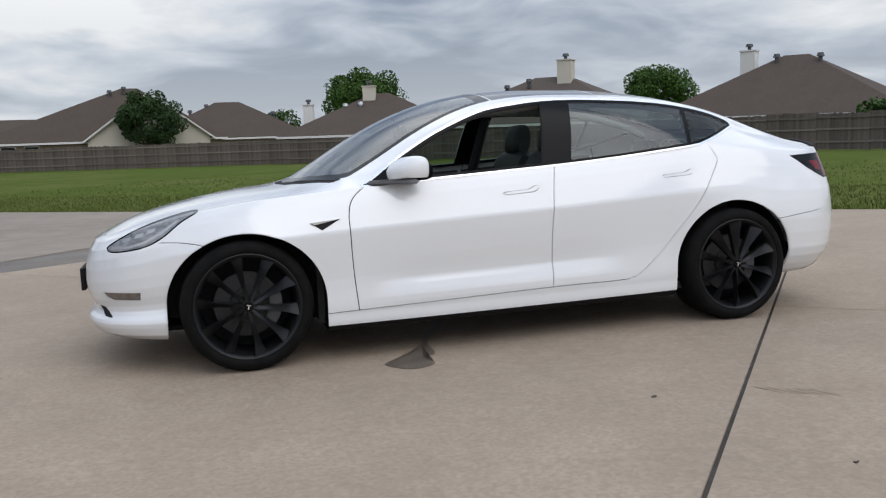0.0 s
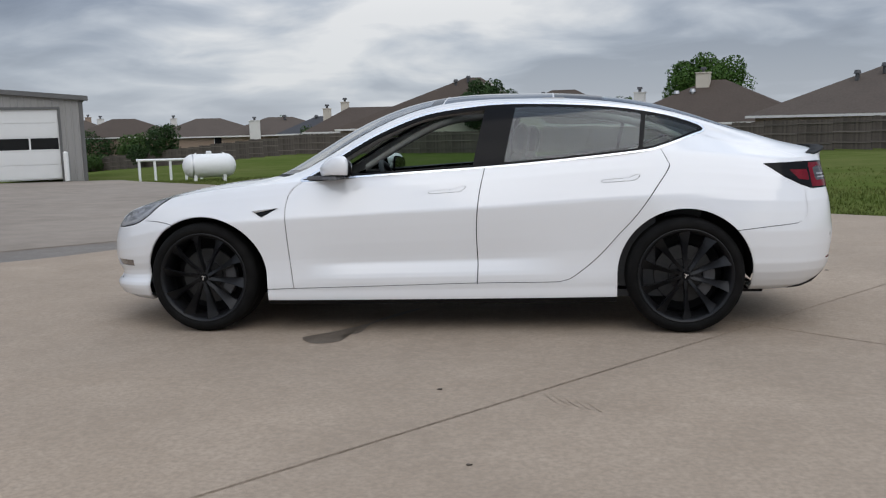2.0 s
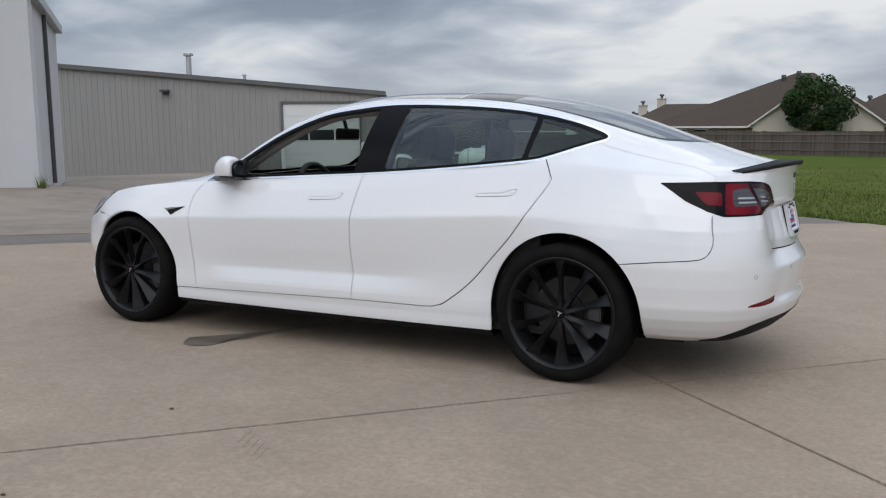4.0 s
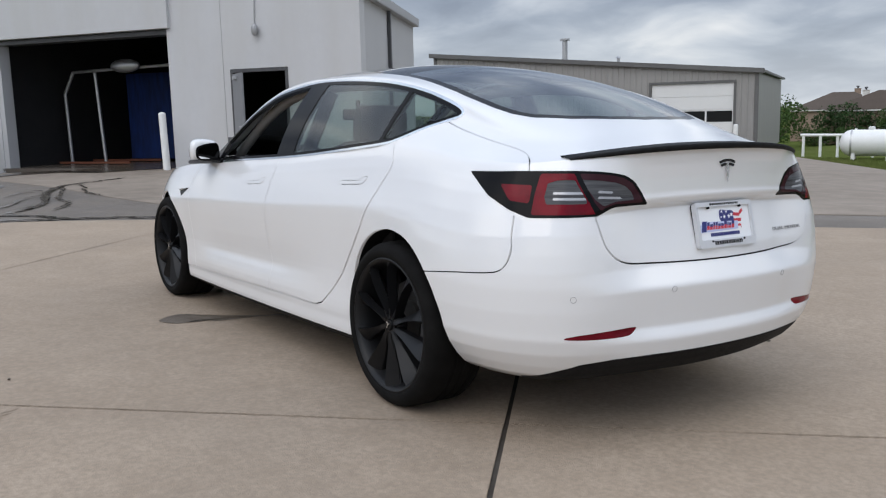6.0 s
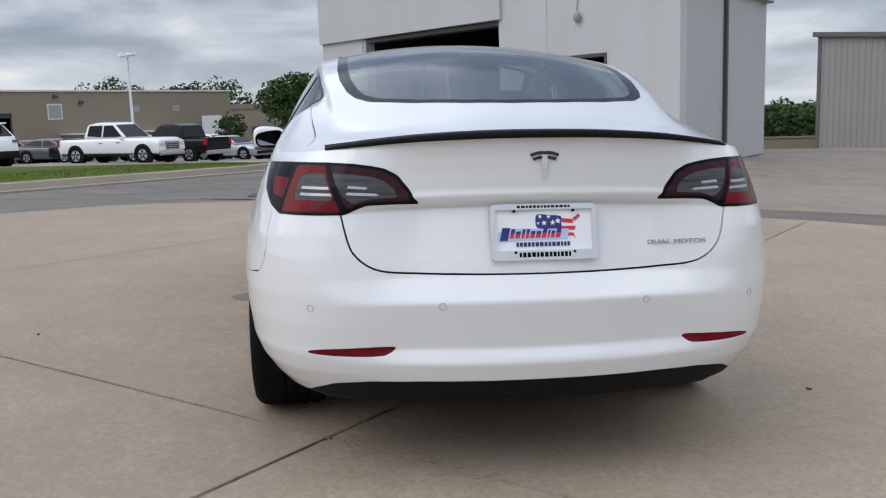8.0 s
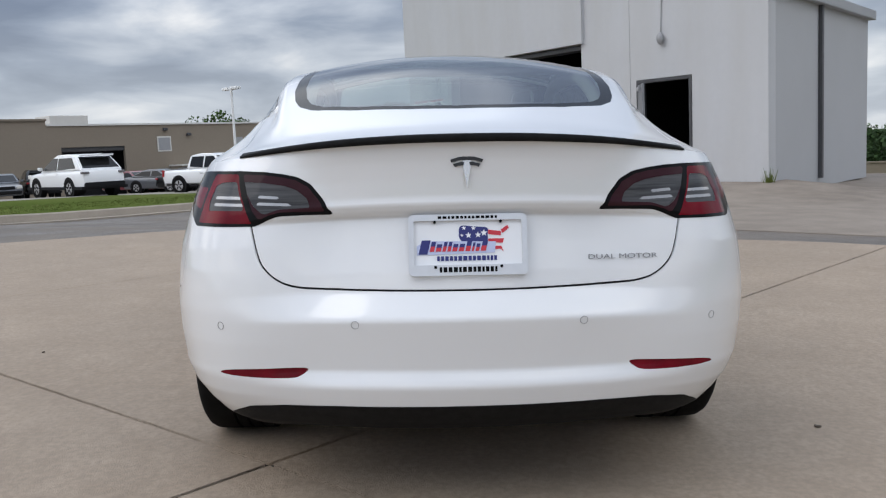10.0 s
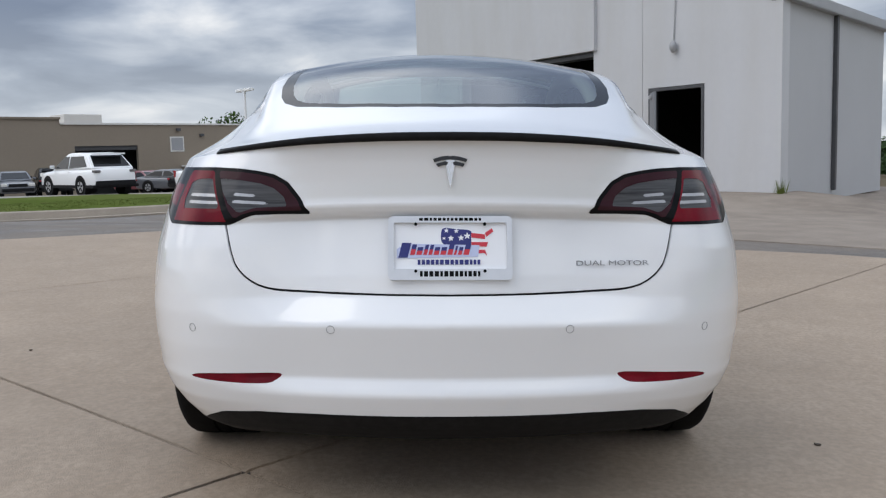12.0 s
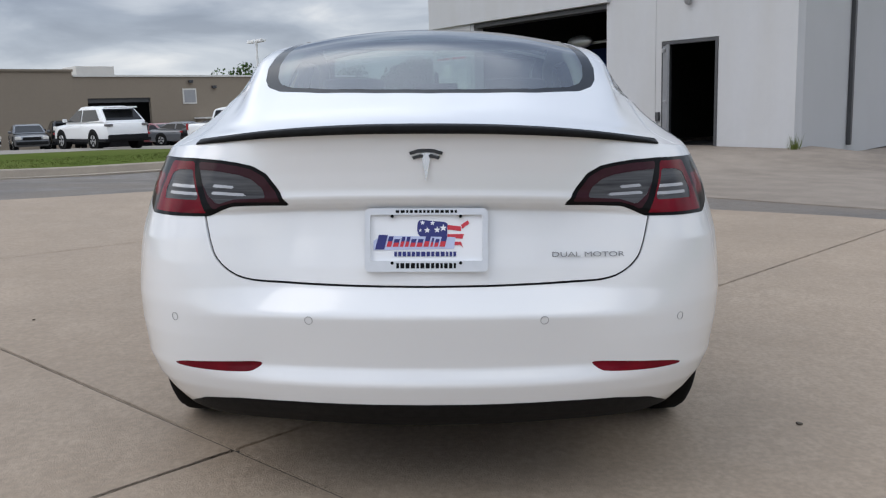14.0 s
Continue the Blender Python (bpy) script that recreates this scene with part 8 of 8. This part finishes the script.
def blot(name, pts, material, label, lift=0.003, car_frame=True, wob=0.03, seed=1):
    """A flat irregular stain lying on the paving."""
    rng = random.Random(seed)
    out = spline([(x + rng.uniform(-wob, wob), y + rng.uniform(-wob, wob)) for x, y in pts], 6)
    c = out.mean(0)
    V = [(*c, float(ground_z(*c)) + lift)] + [(x, y, float(ground_z(x, y)) + lift) for x, y in out]
    F = [(0, i + 1, (i + 1) % len(out) + 1) for i in range(len(out))]
    return tagged(new(name, mesh_from(name, V, F, material)), label, "stain", kind="structure")


blot("puddle", [(-0.76, -1.08), (-0.70, -0.96), (-0.60, -0.84), (-0.48, -0.66), (-0.38, -0.43), (-0.27, -0.15), (-0.24, -0.16), (-0.34, -0.46), (-0.43, -0.70), (-0.50, -0.88), (-0.53, -1.0), (-0.57, -1.13), (-0.66, -1.20)], M_DRIP, "dark damp drip stain on the concrete", wob=0.035)


def trail(name, lines, material, label, lift, seed):
    """Thin wandering ribbons of run-off that fork, as one sheet."""
    rng = random.Random(seed)
    V, F = [], []
    for pts, width in lines:
        c = spline(pts, 16, False)
        c = c + np.array([(rng.uniform(-0.05, 0.05), rng.uniform(-0.05, 0.05)) for _ in c])
        d = np.gradient(c, axis=0)
        n = np.stack([-d[:, 1], d[:, 0]], 1) / np.maximum(np.linalg.norm(d, axis=1)[:, None], 1e-6)
        base = len(V)
        for i in range(len(c)):
            w = width * rng.uniform(0.35, 1.3) * min(1.0, 0.15 + i / 8, 0.15 + (len(c) - 1 - i) / 8)
            for s in (-1, 1):
                q = c[i] + s * w * n[i]
                V.append((*q, float(ground_z(*q)) + lift))
            if i:
                k = base + 2 * i
                F.append((k - 2, k - 1, k + 1, k))
    return tagged(new(name, mesh_from(name, V, F, material)), label, "water stain", kind="structure")


def in_wash(s, y):
    p = WASH @ Vector((s, y, 0))
    return p.x, p.y


blot("damp_patch", [in_wash(s, y) for s, y in ((-7.3, 0.1), (-7.3, -1.2), (-7.0, -2.6), (-6.4, -2.0), (-5.9, -3.3), (-5.2, -2.2), (-4.7, -2.9), (-4.2, -1.7), (-3.6, -1.2), (-2.8, -1.5), (-2.2, -0.6), (-1.9, 0.1), (-4.0, 0.3))], M_SEEP, "damp brown concrete at the threshold of the wash bay", lift=0.014, wob=0.12, seed=2)
trail("water_trail", [([(-14.6, 2.2), (-13.9, 1.4), (-13.4, 0.8), (-12.4, 0.33), (-11.6, 0.1), (-10.0, -0.2), (-9.1, -0.7), (-8.3, -1.1)], 0.06), ([(-12.9, 0.6), (-12.0, 0.45), (-10.9, 0.15), (-9.8, 0.1), (-8.7, -0.3)], 0.03),
                      ([(-11.6, 0.1), (-11.2, -0.35), (-10.4, -0.6), (-9.9, -0.9)], 0.035), ([(-13.6, 1.0), (-12.6, 0.95), (-11.7, 0.75), (-10.8, 0.8)], 0.025), ([(-12.3, 0.3), (-12.6, -0.1), (-12.1, -0.5)], 0.03)],
      M_WET, "forked trail of water running from the wash bay", 0.012, 3)
M_POOL = mat("standing_water", (0.055, 0.048, 0.042), 0.04, spec=0.6, vary=((2.5, 0.5, (0.075, 0.066, 0.057)),))
blot("puddle", [(-16.1, -1.87), (-16.5, -1.3), (-15.8, -0.6), (-14.6, -0.3), (-14.4, -0.9), (-14.7, -1.5)], M_POOL, "shallow puddle lying on the asphalt lane", lift=-0.006, wob=0.32, seed=12)
blot("puddle", [(-9.9, -1.8), (-10.0, -1.4), (-9.1, -0.9), (-8.1, -1.05), (-8.4, -1.5)], M_POOL, "shallow puddle at the edge of the slab", lift=-0.006, wob=0.2, seed=13)
trail("water_trail", [([(-8.2, -2.4), (-7.63, -1.41), (-7.35, -0.75), (-7.02, 0.15), (-6.5, 0.9)], 0.07), ([(-9.2, -1.3), (-8.4, -0.9), (-7.8, -0.6), (-7.3, -0.4)], 0.06)], M_WET, "dark line of water along the slab edge", 0.004, 9)
# pale worn lines on the asphalt
M_PALEWORN = mat("worn_pale_line", (0.26, 0.25, 0.235), 0.85, vary=((3, 0.7, (0.14, 0.135, 0.13)),))
blot("worn_line", [(-8.9, -3.5), (-8.2, -2.9), (-8.4, -2.2), (-8.0, -1.6), (-7.6, -1.0), (-7.75, -1.0), (-8.15, -1.65), (-8.6, -2.2), (-8.4, -2.95), (-9.05, -3.5)], M_PALEWORN, "worn pale line on the asphalt", lift=-0.007, wob=0.03, seed=30)
blot("worn_line", [(-12.4, -2.2), (-12.5, -1.7), (-12.8, -1.1), (-13.0, -1.1), (-12.75, -1.7), (-12.6, -2.2)], M_PALEWORN, "worn pale line on the asphalt", lift=-0.007, wob=0.03, seed=31)
M_SCUFF = mat("tyre_scuff", (0.285, 0.226, 0.170), 0.8, vary=((9, 0.9, (0.34, 0.268, 0.20)),))
for k in range(5):
    x, y = 0.62 + 0.045 * k, -2.16 - 0.03 * k
    blot("tyre_scuff", [(x, y), (x + 0.008, y), (x + 0.035, y - 0.07), (x + 0.06, y - 0.13), (x + 0.05, y - 0.13), (x + 0.025, y - 0.07)], M_SCUFF, "faint grey tyre scuff on the concrete", lift=0.002, wob=0.003, seed=50 + k)


def leaf_litter():
    """A few small bits of leaf and grit lying about."""
    rng = random.Random(8)
    spots = [(0.36, -3.05), (1.66, 1.30), (0.15, -2.12), (-3.72, -2.13), (-1.3, -3.2), (3.3, -0.9), (3.0, 1.6)]
    for k, (x, y) in enumerate(spots):
        r = rng.uniform(0.010, 0.018)
        z = float(ground_z(x, y))
        pts = [(x + r * math.cos(a) * rng.uniform(0.6, 1.2), y + 0.6 * r * math.sin(a) * rng.uniform(0.7, 1.2)) for a in np.linspace(0, 6.28, 7)[:-1]]
        V = [(a, b, z + 0.002) for a, b in pts] + [(a, b, z + 0.002 + rng.uniform(0.002, 0.006)) for a, b in pts]
        F = [tuple(range(6, 12))] + [(i, (i + 1) % 6, 6 + (i + 1) % 6, 6 + i) for i in range(6)]
        tagged(new("dry_leaf", mesh_from("dry_leaf", V, F, M_BARK)), "tiny dry leaf lying on the concrete", "leaf litter", "bits on the concrete")


leaf_litter()


def grass_tufts():
    """Blades over the lawn, thick where it meets the paving."""
    rng = np.random.default_rng(4)
    P = []
    e0, e1 = np.array((9.6, 2.9)), np.array((-15.2, 27.0))
    n = np.array((0.70, 0.715))
    for count, reach in ((2600, 0.25), (16000, 7.0), (9000, 20.0)):
        t, w = rng.uniform(-0.15, 1.0, count), rng.uniform(0, 1, count) ** 1.3 * reach
        P.append(e0 + t[:, None] * (e1 - e0) + (w + 0.05)[:, None] * n)
    k0, k1 = np.array((-5.0, -13.9)), np.array((-20.2, -1.4))
    t, w = rng.uniform(-0.2, 1.0, 6000), rng.uniform(0.05, 2.6, 6000)
    P.append(k0 + t[:, None] * (k1 - k0) + w[:, None] * np.array((-0.64, -0.77)))
    P = np.vstack(P)
    lift = np.where(np.arange(len(P)) >= len(P) - 6000, 0.13, -0.03)
    m = len(P)
    h = rng.uniform(0.035, 0.085, m) * np.where(np.arange(m) >= m - 6000, 0.4, 1.0)
    V, F = [], []
    z = ground_z(P[:, 0], P[:, 1]) + lift
    for k in range(3):
        a = rng.uniform(0, 6.28, m)
        lean = rng.uniform(0.2, 0.7, m) * h
        base = np.stack([P[:, 0] + rng.normal(0, 0.03, m), P[:, 1] + rng.normal(0, 0.03, m), z], 1)
        side = np.stack([-np.sin(a), np.cos(a), np.zeros(m)], 1) * 0.012
        tip = base + np.stack([np.cos(a) * lean, np.sin(a) * lean, h * rng.uniform(0.7, 1.2, m)], 1)
        V.append(np.stack([base - side, base + side, tip], 1).reshape(-1, 3))
    V = np.vstack(V)
    F = np.arange(len(V)).reshape(-1, 3)
    g = new("grass_tufts", mesh_from("grass_tufts", V, F, M_BLADE))
    tagged(g, "short green grass blades over the lawn", "grass", kind="stuff")


grass_tufts()


def corner_weed():
    """A tuft of dry grass at the foot of the wash building's corner."""
    rng = np.random.default_rng(21)
    c = WASH @ Vector((3.49, -0.06, 0))
    V = []
    for _ in range(46):
        a, r, h = rng.uniform(0, 6.28), rng.uniform(0, 0.16), rng.uniform(0.10, 0.34)
        b = np.array((c.x + r * math.cos(a), c.y + r * math.sin(a), float(ground_z(c.x, c.y)) - 0.01))
        side = np.array((-math.sin(a), math.cos(a), 0)) * 0.012
        V += [b - side, b + side, b + np.array((math.cos(a) * h * 0.35, math.sin(a) * h * 0.35, h))]
    ob = new("weed", mesh_from("weed", V, np.arange(len(V)).reshape(-1, 3), M_BLADE))
    tagged(ob, "dry grass weed at the foot of a wall", "weed")


corner_weed()
